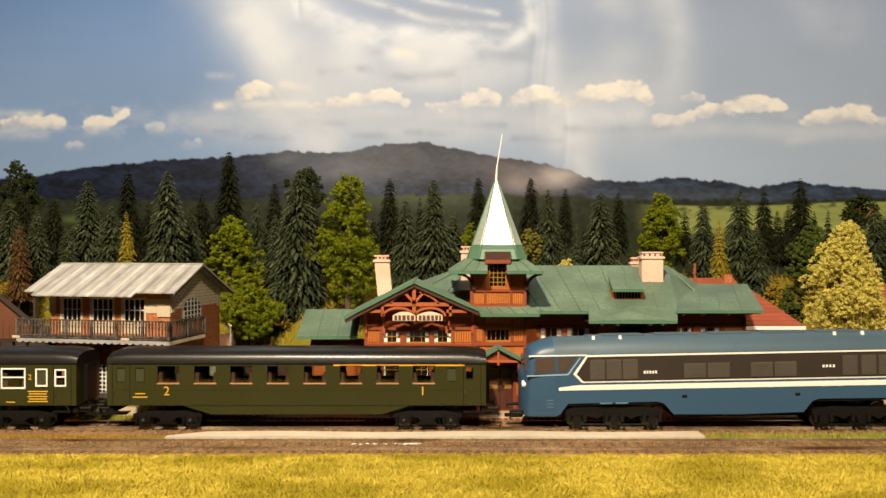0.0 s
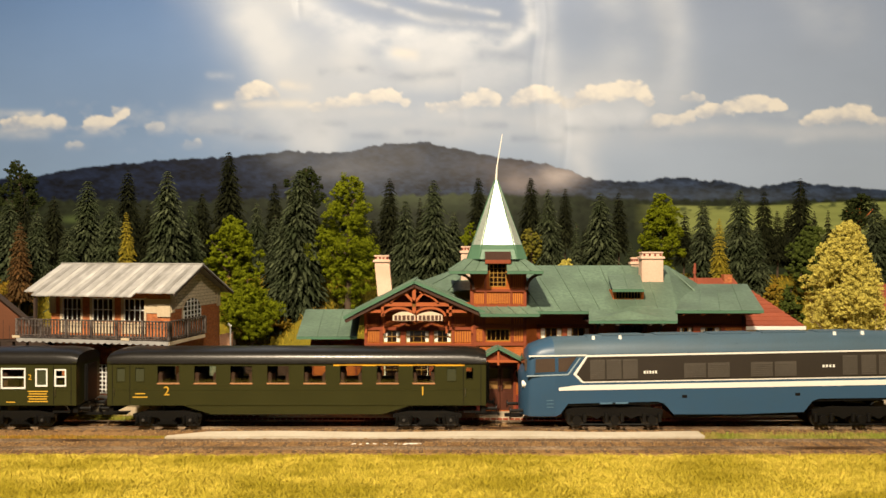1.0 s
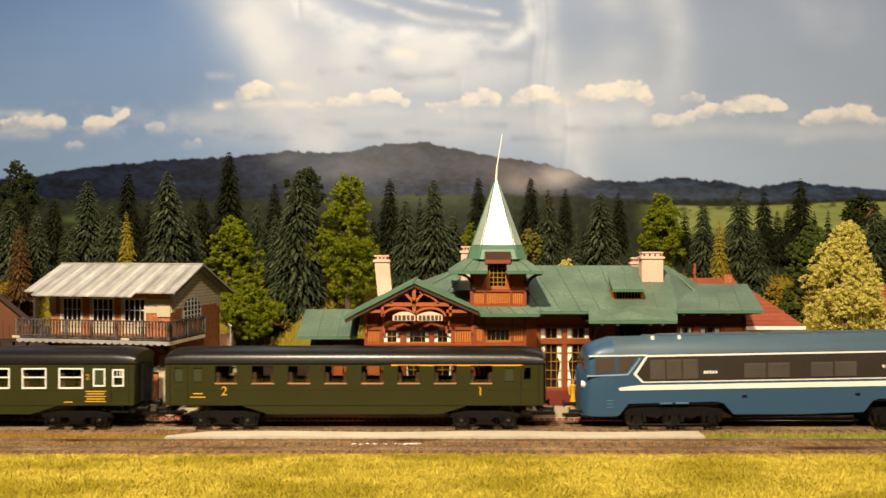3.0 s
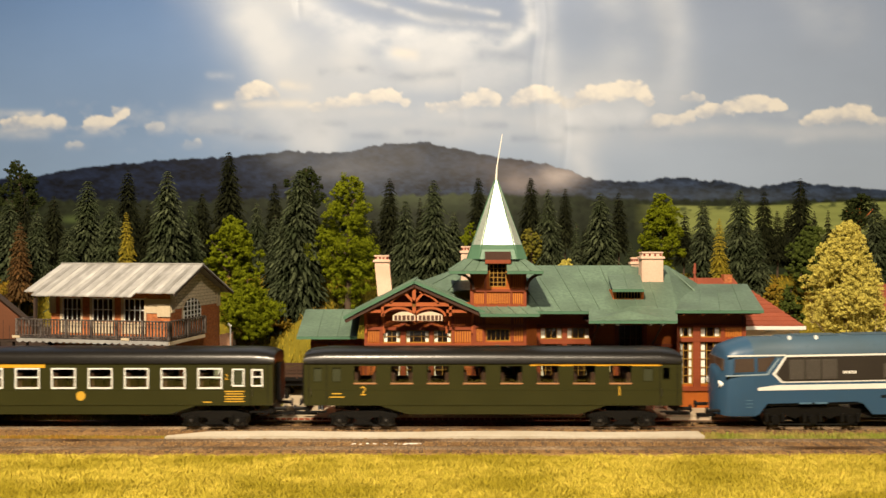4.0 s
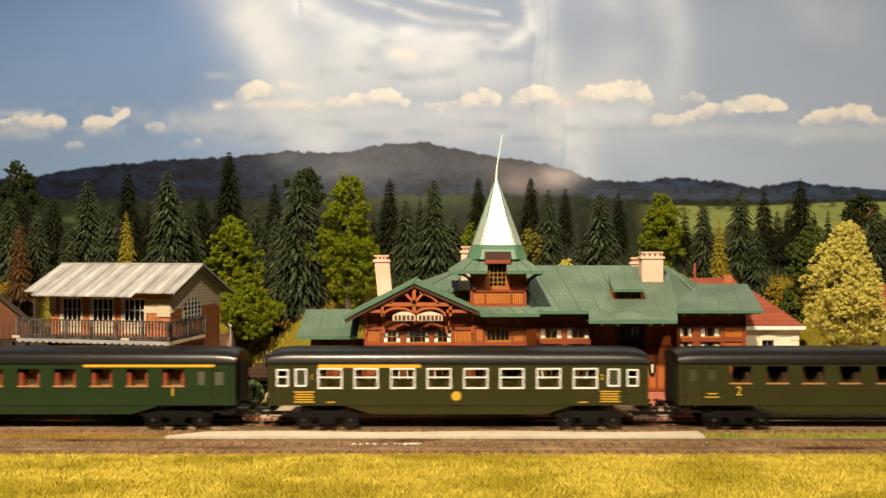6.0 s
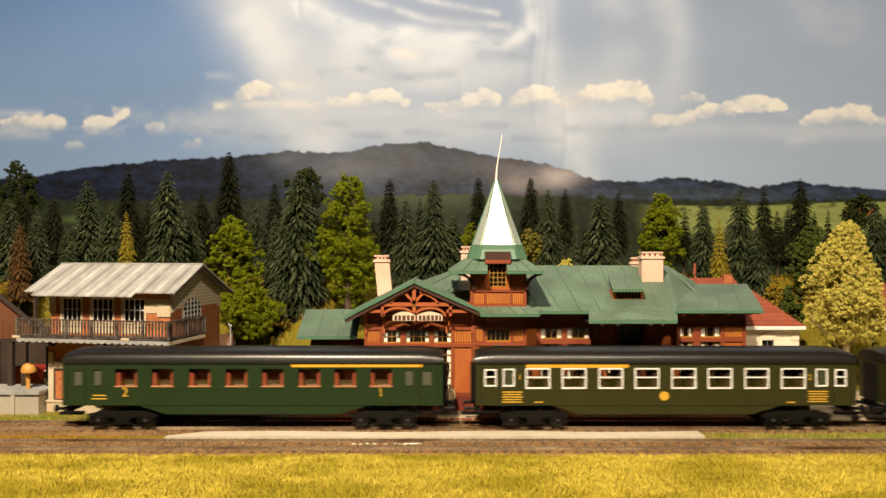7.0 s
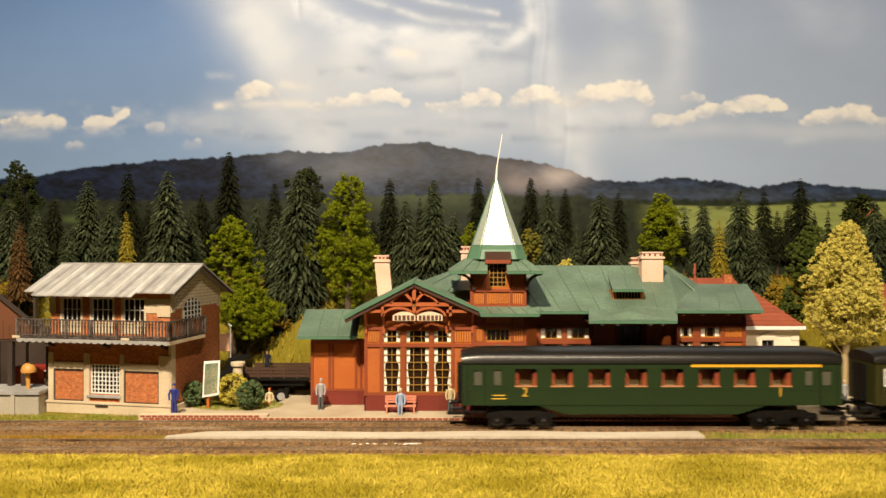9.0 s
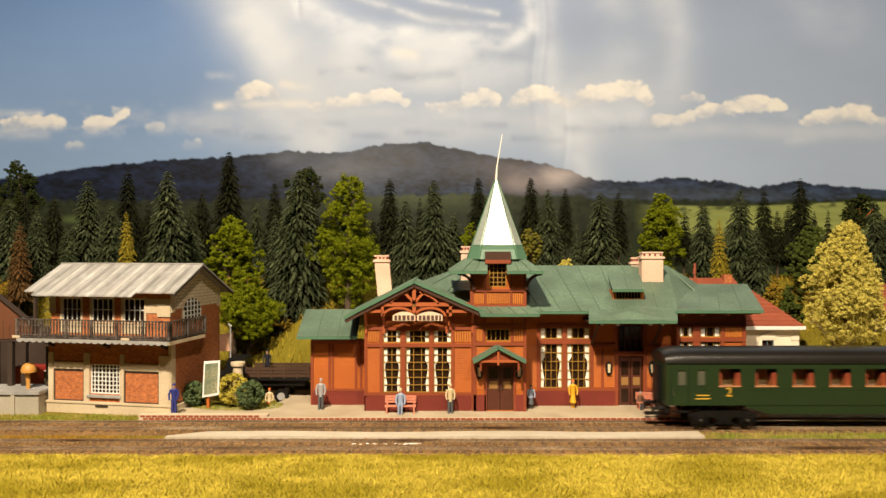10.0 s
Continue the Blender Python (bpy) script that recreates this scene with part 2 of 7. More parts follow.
def fbm(x, y, seed=0, octaves=5):
    """Smooth noise between about 0 and 1 over arrays x, y."""
    out, amp, tot = np.zeros_like(x, dtype=float), 1.0, 0.0
    for o in range(octaves):
        rng = np.random.RandomState(seed * 31 + o)
        g = rng.rand(128, 128)
        fx, fy = x * 2 ** o, y * 2 ** o
        ix, iy = np.floor(fx).astype(int), np.floor(fy).astype(int)
        ux, uy = fx - ix, fy - iy
        ux, uy = ux * ux * (3 - 2 * ux), uy * uy * (3 - 2 * uy)
        a, b = g[iy % 128, ix % 128], g[iy % 128, (ix + 1) % 128]
        c, d = g[(iy + 1) % 128, ix % 128], g[(iy + 1) % 128, (ix + 1) % 128]
        out += amp * ((a * (1 - ux) + b * ux) * (1 - uy) + (c * (1 - ux) + d * ux) * uy)
        tot += amp
        amp *= 0.5
    return out / tot


# ---- the room and the layout's base ----
def room():
    x0, x1, y0, y1, z0, z1 = -1500, 1500, -1600, 1250, -1050, 1500
    tagged(part("floor", Shape().box(x0, x1, y0, y1, z0 - 60, z0), ROOM), "plain grey room floor under the layout", "floor", kind="structure")
    tagged(part("ceiling", Shape().box(x0, x1, y0, y1, z1, z1 + 60), ROOM), "plain pale ceiling over the layout", "ceiling", kind="structure")
    for name, b in (("wall_north", (x0, x1, y1, y1 + 60)), ("wall_south", (x0, x1, y0 - 60, y0)), ("wall_east", (x1, x1 + 60, y0, y1)), ("wall_west", (x0 - 60, x0, y0, y1))):
        tagged(part(name, Shape().box(*b, z0, z1), ROOM), "plain grey wall closing the room", "wall", kind="structure")
    base = thing("layout_table", 0, 700, -1050, "plywood table carrying the model railway layout", "table")
    part("tabletop", Shape().box(-1300, 1300, -450, 450, 1008, 1024), WOOD_TRIM, base)
    for x in (-1250, 1210):
        for y in (-430, 390):
            part("leg", Shape().box(x, x + 40, y, y + 40, 0, 1008), WOOD_TRIM, base)


def slope_start(x):
    """Depth at which the grassy bank begins behind the buildings."""
    return 596 + 95 * np.clip((x - 130) / 120, 0, 1) + 40 * np.clip((-150 - x) / 60, 0, 1)


def height(x, y):
    """Height of the ground, in mm over the rail tops."""
    x, y = np.asarray(x, float), np.asarray(y, float)
    rise = np.clip((y - slope_start(x)) / (765 - slope_start(x)), 0, 1)
    bank = 86 * (rise * rise * (3 - 2 * rise) * 0.5 + rise * 0.5)
    bumps = (fbm(x / 60 + 40, y / 60 + 40, 3) - 0.5) * 10 * np.clip((y - slope_start(x)) / 40, 0, 1)
    knoll = 48 * np.exp(-((x + 116) / 40) ** 2) * np.clip((y - 598) / 55, 0, 1) * np.clip((860 - y) / 120, 0, 1)
    return -3.6 + np.maximum(bank, 0.45 * bank + knoll) + bumps - 2.5 * np.clip((400 - y) / 120, 0, 1)


def ground():
    xs = np.unique(np.concatenate([np.linspace(-1290, -620, 20), np.linspace(-620, 620, 180), np.linspace(620, 1290, 20)]))
    ys = np.concatenate([np.linspace(255, 560, 50), np.linspace(565, 1140, 110)])
    gx, gy = np.meshgrid(xs, ys)
    gz = height(gx, gy)
    n, m = len(xs), len(ys)
    i = (np.arange(m - 1)[:, None] * n + np.arange(n - 1)[None, :]).ravel()
    ob = raw("ground", np.stack([gx.ravel(), gy.ravel(), gz.ravel()], 1), np.stack([i, i + 1, i + n + 1, i + n], 1), GRASS_GROUND)
    ob.data.polygons.foreach_set("use_smooth", [True] * len(ob.data.polygons))
    tagged(ob, "yellow-green model grass ground rising to a bank", "ground", kind="structure")


def blades(name, x, y, z, tall, wide, material, label, lean=0.5, seed=5):
    """Loose blades of model grass, each a bent strip of two faces."""
    rng = np.random.RandomState(seed)
    n = len(x)
    h = tall * (0.55 + 0.7 * rng.rand(n))
    a = rng.rand(n) * math.tau
    w = wide * (0.6 + 0.8 * rng.rand(n)) / 2
    dx, dy = np.cos(a), np.sin(a)
    lx, ly = (rng.rand(n) - 0.5) * 2 * lean * h, (rng.rand(n) - 0.5) * 2 * lean * h
    base = np.stack([x, y, z], 1)
    side = np.stack([dx * w, dy * w, 0 * w], 1)
    mid = base + np.stack([lx * 0.35, ly * 0.35, h * 0.55], 1)
    tip = base + np.stack([lx, ly, h], 1)
    v = np.stack([base - side, base + side, mid + side * 0.7, mid - side * 0.7, tip + side * 0.15, tip - side * 0.15], 1).reshape(-1, 3)
    i = np.arange(n) * 6
    f = np.concatenate([np.stack([i, i + 1, i + 2, i + 3], 1), np.stack([i + 3, i + 2, i + 4, i + 5], 1)])
    return tagged(raw(name, v, f, material), label, "grass", kind="stuff")


GRASS_NEAR = leafy("near_static_grass", (0.53, 0.425, 0.052), (0.42, 0.345, 0.036), (0.63, 0.50, 0.078), 190, broad=(0.335, 0.27, 0.022), broad_scale=17)
GRASS_DRY = leafy("dry_grass_tufts", (0.34, 0.21, 0.04), (0.22, 0.17, 0.03), (0.36, 0.19, 0.03), 60)
GRASS_BANK = leafy("bank_grass", (0.36, 0.27, 0.026), (0.21, 0.17, 0.017), (0.33, 0.20, 0.018), 26)
GRASS_LIME = leafy("fresh_green_tufts", (0.28, 0.30, 0.05), (0.17, 0.20, 0.03), (0.36, 0.29, 0.08), 60)


def grass():
    rng = np.random.RandomState(11)
    n = 190000
    y = 318 + 103 * np.sqrt(rng.rand(n))
    x = (rng.rand(n) - 0.5) * 2 * (y * 0.64 + 10)
    keep = y < 416.5 + 8 * fbm(x / 14 + 70, y * 0 + 3, 9, 3)
    x, y = x[keep], y[keep]
    blades("foreground_grass", x, y, height(x, y) - 0.3, 1.5 + 1.1 * fbm(x / 9 + 30, y / 9 + 8, 14, 3), 0.34, GRASS_NEAR, "thick yellow-green static grass along the front of the layout", lean=1.1)
    n = 5000
    x, y = -330 + 158 * rng.rand(n), 447 + 12 * rng.rand(n)
    k = y < 459 - 4 * np.clip((x + 215) / 40, 0, 1)
    blades("dry_grass_strip", x[k], y[k], x[k] * 0 - 3.3, 2.4, 0.5, GRASS_DRY, "dry orange grass strip between the two tracks", seed=6)
    n = 6500
    x, y = 160 + 215 * rng.rand(n), 448 + 17 * rng.rand(n)
    blades("fresh_grass_strip", x, y, x * 0 - 3.3, 3.0, 0.45, GRASS_LIME, "tufts of fresh green grass beside the track", seed=7)
    n = 3000
    x, y = -340 + 160 * rng.rand(n), 502 + 22 * rng.rand(n)
    blades("verge_grass", x, y, x * 0 - 3.4, 1.6, 0.5, GRASS_LIME, "short grass verge before the signal house", seed=8)
    n = 30000
    x, y = -560 + 1150 * rng.rand(n), 590 + 190 * rng.rand(n)
    k = y > slope_start(x) - 6
    x, y = x[k], y[k]
    blades("bank_grass", x, y, height(x, y) - 0.5, 5.0, 1.0, GRASS_BANK, "ochre grass and scrub covering the bank", seed=9)


# ---- printed backdrop of hills and sky behind the trees ----
def backdrop():
    """A sheet of glossy vinyl, print in sheet units of k mm, with faint wrinkles."""
    y, k = 950.0, 950.0 / LENS
    us, vs = np.concatenate([np.arange(-520, -12, 8), np.arange(-12, 1580, 2.0), np.arange(1580, 2100, 8)]), np.concatenate([np.arange(-330, -10, 8), np.arange(-10, 420, 2.0), np.arange(420, 600, 8)])
    u, v = np.meshgrid(us, vs)
    col = np.zeros(u.shape + (3,))

    def srgb(r, g, b):
        c = np.array([r, g, b]) / 255.0
        return np.where(c < 0.04045, c / 12.92, ((c + 0.055) / 1.055) ** 2.4)

    def lay(c, a):
        col[:] = col * (1 - a[..., None]) + np.asarray(c) * a[..., None]

    def stroke(pts, width, tone, alpha, grain=0.6, freq=70.0, seed=26):
        """A soft brush stroke along pts, broken up by streaky noise."""
        best = np.full(u.shape, 1e9)
        for (ua, va), (ub, vb) in zip(pts, pts[1:]):
            q = np.clip(((u - ua) * (ub - ua) + (v - va) * (vb - va)) / max(1.0, (ub - ua) ** 2 + (vb - va) ** 2), 0, 1)
            best = np.minimum(best, np.hypot(u - ua - q * (ub - ua), v - va - q * (vb - va)))
        veil = np.clip(0.5 + 1.5 * (fbm(u / freq + 31, v / freq * 1.6 + 17, seed, 5) - 0.5), 0, 1)
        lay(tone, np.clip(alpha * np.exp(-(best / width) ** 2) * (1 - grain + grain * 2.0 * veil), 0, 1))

    # sky: blue at the left, paling to grey at the right and towards the hills
    t = np.clip(v / 300, 0, 1)[..., None]
    e = np.clip((u - 250) / 1000, 0, 1)[..., None]
    e = e * e * (3 - 2 * e)
    col[:] = (srgb(96, 124, 166) * (1 - t) + srgb(128, 150, 180) * t) * (1 - e) + (srgb(138, 148, 168) * (1 - t) + srgb(158, 168, 184) * t) * e
    col *= (0.93 + 0.14 * fbm(u / 240 + 5, v / 90 + 2, 20))[..., None]
    white, pale, mist, grey = srgb(192, 200, 212), srgb(176, 185, 199), srgb(168, 178, 194), srgb(122, 138, 164)
    col *= np.array([0.93, 1.0, 1.07])
    # lamp glare painted into the print: a broad bright swath down from the upper left, then the hazy bank behind the
    # cumulus
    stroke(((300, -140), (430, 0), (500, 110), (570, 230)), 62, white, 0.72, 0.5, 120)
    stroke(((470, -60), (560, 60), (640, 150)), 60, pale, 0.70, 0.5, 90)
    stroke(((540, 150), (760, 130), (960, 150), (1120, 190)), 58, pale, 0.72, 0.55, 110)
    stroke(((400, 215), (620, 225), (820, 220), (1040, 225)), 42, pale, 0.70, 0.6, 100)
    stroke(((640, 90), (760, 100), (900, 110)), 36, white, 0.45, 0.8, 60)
    # glare painted as a pale cirrus curl round a grey hollow
    stroke(((560, -40), (640, 5), (760, 20), (860, 30)), 22, grey, 0.42, 0.9, 45, 27)
    stroke(((530, 10), (590, 38), (680, 58), (790, 62), (890, 78), (940, 52), (936, -20)), 15, white, 0.75, 0.7, 40)
    stroke(((600, 62), (720, 80), (830, 88)), 14, white, 0.5, 0.8, 40)
    stroke(((690, 96), (730, 104)), 12, white, 0.5, 0.7, 30)
    stroke(((640, 120), (720, 138), (800, 128)), 10, grey, 0.35, 0.9, 40)
    stroke(((570, 128), (640, 120)), 8, grey, 0.30, 0.9, 40)
    stroke(((855, 95), (930, 100)), 12, grey, 0.28, 0.9, 40)
    # glare painted as upright veils towards the right and a slanting streak over the hill's shoulder
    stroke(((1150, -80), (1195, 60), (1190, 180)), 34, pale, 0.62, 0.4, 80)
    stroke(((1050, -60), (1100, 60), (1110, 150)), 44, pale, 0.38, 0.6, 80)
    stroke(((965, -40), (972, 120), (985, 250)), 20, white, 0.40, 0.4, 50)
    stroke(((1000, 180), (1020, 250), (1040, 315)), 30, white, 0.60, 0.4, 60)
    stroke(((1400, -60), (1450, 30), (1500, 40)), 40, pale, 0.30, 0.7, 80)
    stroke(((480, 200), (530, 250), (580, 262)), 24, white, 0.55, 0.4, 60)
    stroke(((1130, 232), (1280, 228), (1420, 236), (1580, 232)), 14, mist, 0.75, 0.6, 60)
    stroke(((-60, 200), (70, 202)), 7, pale, 0.55, 0.7, 40)
    stroke(((-40, 238), (80, 238)), 9, mist, 0.60, 0.7, 40)
    stroke(((370, 134), (410, 136)), 7, pale, 0.40, 0.7, 30)
    stroke(((310, 212), (400, 215)), 16, mist, 0.55, 0.7, 50)
    stroke(((1395, 250), (1440, 246)), 8, pale, 0.40, 0.7, 30)
    cream = srgb(206, 205, 202)
    stroke(((385, 188), (450, 184), (540, 184)), 8, cream, 0.6, 0.7, 30)
    stroke(((500, 150), (545, 156)), 8, cream, 0.5, 0.7, 30)
    stroke(((560, 202), (720, 200)), 9, pale, 0.6, 0.7, 40)
    stroke(((750, 200), (880, 206)), 12, pale, 0.6, 0.6, 40)
    stroke(((1000, 205), (1130, 206)), 18, white, 0.6, 0.5, 50)
    stroke(((900, 212), (985, 214)), 10, pale, 0.6, 0.6, 40)
    stroke(((700, 92), (735, 98)), 9, cream, 0.5, 0.6, 24)
    stroke(((620, -10), (760, 36), (900, 46)), 7, pale, 0.6, 0.8, 30)
    stroke(((700, -10), (880, 24)), 6, pale, 0.5, 0.9, 30)
    for k0 in range(9):
        uu, vv = 380 + 95 * k0, 232 + 14 * math.sin(k0 * 2.3)
        stroke(((uu - 40, vv), (uu + 40, vv + 2)), 7, grey, 0.26, 0.9, 35, 28 + k0)
    # row of small cumulus: heaped lobes (u, v, r) over a soft flat base
    heaps = ((230, 0.95, ((14, 222, 13), (38, 218, 14), (62, 215, 13), (88, 215, 14), (106, 220, 9))),
             (236, 0.95, ((160, 224, 12), (176, 218, 15), (196, 216, 9), (214, 204, 9), (226, 201, 6))),
             (236, 0.45, ((268, 228, 9), (284, 226, 9))), (259, 0.45, ((332, 256, 8), (348, 253, 8))), (262, 0.4, ((122, 258, 7), (140, 257, 8))), (209, 0.4, ((205, 196, 7), (222, 197, 7))),
             (182, 0.95, ((424, 170, 9), (438, 162, 15), (456, 158, 14), (474, 160, 11), (486, 170, 8))),
             (200, 0.85, ((560, 190, 9), (584, 186, 11), (606, 186, 11), (630, 178, 12), (654, 174, 13), (678, 168, 14), (700, 172, 10), (718, 182, 8))),
             (200, 0.80, ((760, 192, 8), (784, 190, 10), (806, 188, 11), (828, 182, 11), (846, 172, 14), (864, 168, 13), (878, 178, 10))),
             (204, 0.95, ((910, 182, 11), (926, 172, 15), (946, 164, 15), (966, 168, 14), (984, 176, 10))),
             (204, 0.95, ((1008, 184, 12), (1028, 174, 14), (1050, 168, 15), (1074, 164, 15), (1098, 158, 15), (1120, 156, 14), (1138, 168, 12), (1148, 182, 8))),
             (185, 0.6, ((1212, 174, 7), (1226, 170, 9), (1242, 174, 7))),
             (230, 0.75, ((1146, 220, 8), (1164, 214, 11), (1184, 212, 11), (1204, 212, 10), (1222, 206, 10))),
             (216, 0.95, ((1240, 202, 10), (1260, 196, 12), (1284, 192, 13), (1308, 186, 14), (1330, 184, 14), (1352, 184, 14), (1372, 188, 11), (1386, 192, 7))),
             (230, 0.95, ((1428, 218, 9), (1444, 210, 12), (1466, 206, 13), (1488, 204, 14), (1510, 196, 14), (1528, 200, 13), (1544, 212, 9))),
             (224, 0.6, ((1562, 216, 10), (1580, 214, 10))), (226, 0.9, ((-170, 205, 20), (-120, 210, 18), (-80, 212, 14))), (226, 0.9, ((1720, 205, 20), (1770, 200, 22), (1820, 210, 18))))
    ripple = fbm(u / 11 + 3, v / 9 + 6, 23, 5) - 0.5
    billow = fbm(u / 26 + 13, v / 18 + 2, 29, 4) - 0.5
    for base, strength, lobes in heaps:
        f = np.zeros(u.shape)
        for cu, cv, r in lobes:
            f += np.exp(-1.1 * (((u - cu + 9 * billow) / (r * 1.25)) ** 2 + ((v - cv + 8 * billow) / (r * 1.02)) ** 2))
        top = min(cv - r for _, cv, r in lobes)
        rise = (base - v) / (base - top)
        a = np.clip((f - 0.27 + 0.75 * ripple + 0.3 * billow) * 3.0, 0, 1) * np.clip((f - 0.06) * 8, 0, 1) * np.clip(0.3 + 1.5 * rise + 1.0 * billow, 0, 1)
        shade = np.clip(0.10 + 0.95 * rise + 1.6 * billow + 0.6 * ripple, 0, 1)[..., None]
        lay(mist, 0.55 * strength * np.clip(np.exp(-((v - base - 2) / 9) ** 2) * np.clip(f * 2.2 + 0.6 * billow, 0, 1), 0, 1))
        lay(srgb(214, 212, 206) * shade + srgb(172, 178, 190) * (1 - shade), a * strength)
    # far hills
    ru = [-520, -200, 60, 150, 300, 420, 500, 600, 680, 740, 790, 860, 950, 1000, 1050, 1110, 1200, 1280, 1340, 1400, 1480, 1568, 1800, 2100]
    rv = [300, 330, 314, 296, 282, 278, 268, 270, 256, 251, 260, 275, 287, 300, 318, 323, 314, 322, 332, 320, 331, 336, 322, 330]
    ridge = np.interp(u, ru, rv) + (fbm(u / 11, u * 0 + 2, 30, 4) - 0.5) * 8
    tex = 0.5 * fbm(u / 9, v / 4, 31) + 0.5 * fbm(u / 38, v / 13, 32)
    left = np.clip((640 - u) / 260, 0, 1)[..., None]
    hill = (srgb(17, 26, 46) * left + srgb(36, 47, 66) * (1 - left)) * np.clip(1.0 + 4.2 * (tex[..., None] - 0.5), 0.25, 2.4)
    tree_line = np.exp(-((v - ridge - 4) / 5) ** 2)[..., None]
    hill = hill * (1 - 0.2 * tree_line)
    edge_h = np.clip((v - ridge) / 2.4 + 0.5, 0, 1)[..., None]
    col[:] = hill * edge_h + col * (1 - edge_h)
    on_hill = edge_h[..., 0]

    def fog(cu, cv, ru2, rv2, tone, alpha):
        lay(tone, on_hill * np.clip(alpha * np.exp(-((u - cu) / ru2) ** 2 - ((v - cv) / rv2) ** 2) * (0.35 + 1.3 * fbm(u / 45 + 8, v / 22 + 3, 36)), 0, 1))
    fog(620, 300, 90, 34, srgb(120, 122, 128), 0.55)
    fog(740, 290, 120, 40, srgb(96, 96, 100), 0.40)
    fog(985, 312, 46, 20, srgb(186, 176, 172), 0.75)
    fog(925, 320, 44, 28, srgb(150, 140, 138), 0.65)
    fog(880, 296, 60, 22, srgb(104, 100, 102), 0.40)
    fog(520, 278, 60, 18, srgb(110, 116, 128), 0.35)
    fog(1240, 350, 260, 16, srgb(92, 100, 104), 0.30)
    # nearer wooded ridge and meadows
    low = 350 + 6 * np.sin(u / 170) + (fbm(u / 12, u * 0 + 7, 33, 3) - 0.5) * 12
    wood = srgb(34, 40, 26) * (0.35 + 1.3 * fbm(u / 8, v / 6, 34)[..., None])
    wood = wood + np.clip(np.exp(-((u - 740) / 160) ** 2) * np.clip((380 - v) / 30, 0, 1), 0, 1)[..., None] * srgb(62, 70, 46) * 0.8
    edge_w = np.clip((v - low) / 5.0 + 0.5, 0, 1)[..., None]
    col[:] = wood * edge_w + col * (1 - edge_w)
    field = np.clip((np.minimum(v - 360 - 4 * np.sin(u / 90), 432 - v)) / 3, 0, 1)
    stripes = 0.75 + 0.5 * fbm(u / 120 + 2, v / 5, 35, 4)
    lay(np.stack([srgb(132, 140, 78)[i] * stripes for i in range(3)], -1), field * np.clip((u - 1120) / 90, 0, 1) * 0.95)
    hedge = np.clip((fbm(u / 22, v / 9 + 4, 37) - 0.55) * 9, 0, 1) * np.exp(-((v - 366 - 5 * np.sin(u / 60)) / 7) ** 2)
    lay(srgb(44, 54, 32), hedge * 0.8)
    lay(srgb(78, 92, 52), np.exp(-((u - 128) / 22) ** 2 - ((v - 389) / 7) ** 2) * 0.9)
    lay(srgb(30, 36, 24), np.clip((v - 392) / 30, 0, 1) * np.clip((1190 - u) / 60, 0, 1) * 0.9)
    lay(srgb(36, 44, 26), np.clip((v - 408) / 14, 0, 1) * 0.9)
    # print colour dimmed, most at the left, and cooled to offset the warm lamps
    col *= np.interp(u, [0, 700, 1568], [0.80, 0.86, 0.95])[..., None] * np.array([0.97, 1.0, 1.08])
    n, m = len(us), len(vs)
    wav = 1.3 * np.sin(u / 120 + 1.4 * fbm(u / 300, v / 300, 40)) * np.clip((430 - v) / 300, 0, 1)
    for cu, top, bot, wd, dp in ((526, -40, 40, 6, 1.2), (945, -60, 250, 6, 0.45), (963, -60, 240, 5, -0.35), (1000, 150, 320, 6, 0.6), (820, 120, 240, 6, 0.5), (1186, -60, 160, 22, 1.2), (705, 130, 210, 6, 0.4)):
        wav = wav + dp * np.exp(-((u - cu - 4 * np.sin(v / 30)) / wd) ** 2) * np.clip((v - top) / 30, 0, 1) * np.clip((bot - v) / 40, 0, 1)
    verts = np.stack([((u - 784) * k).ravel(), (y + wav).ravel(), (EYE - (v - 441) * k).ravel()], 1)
    i = (np.arange(m - 1)[:, None] * n + np.arange(n - 1)[None, :]).ravel()
    m2 = bpy.data.materials.new("printed_vinyl")
    m2.use_nodes = True
    nn, l = m2.node_tree.nodes, m2.node_tree.links
    b = nn["Principled BSDF"]
    at = nn.new("ShaderNodeVertexColor")
    at.layer_name = "print"
    l.new(at.outputs[0], b.inputs["Base Color"])
    b.inputs["Roughness"].default_value, b.inputs["Specular IOR Level"].default_value = 0.46, 0.24
    tc, mp, no, bu = nn.new("ShaderNodeTexCoord"), nn.new("ShaderNodeMapping"), nn.new("ShaderNodeTexNoise"), nn.new("ShaderNodeBump")
    mp.inputs["Scale"].default_value = (2.2, 1, 0.8)
    no.inputs["Scale"].default_value, no.inputs["Detail"].default_value = 1.6, 3
    bu.inputs["Strength"].default_value, bu.inputs["Distance"].default_value = 0.22, 0.03
    l.new(tc.outputs["Object"], mp.inputs["Vector"])
    l.new(mp.outputs[0], no.inputs["Vector"])
    l.new(no.outputs["Fac"], bu.inputs["Height"])
    l.new(bu.outputs[0], b.inputs["Normal"])
    ob = raw("backdrop", verts, np.stack([i, i + n, i + n + 1, i + 1], 1), m2)
    ob.data.polygons.foreach_set("use_smooth", [True] * len(ob.data.polygons))
    attr = ob.data.color_attributes.new("print", "FLOAT_COLOR", "POINT")
    rgba = np.concatenate([col.reshape(-1, 3), np.ones((n * m, 1))], 1).astype(np.float32)
    attr.data.foreach_set("color", rgba.ravel())
    tagged(ob, "glossy printed backdrop of wooded hills and a cloudy sky", "backdrop", kind="structure")


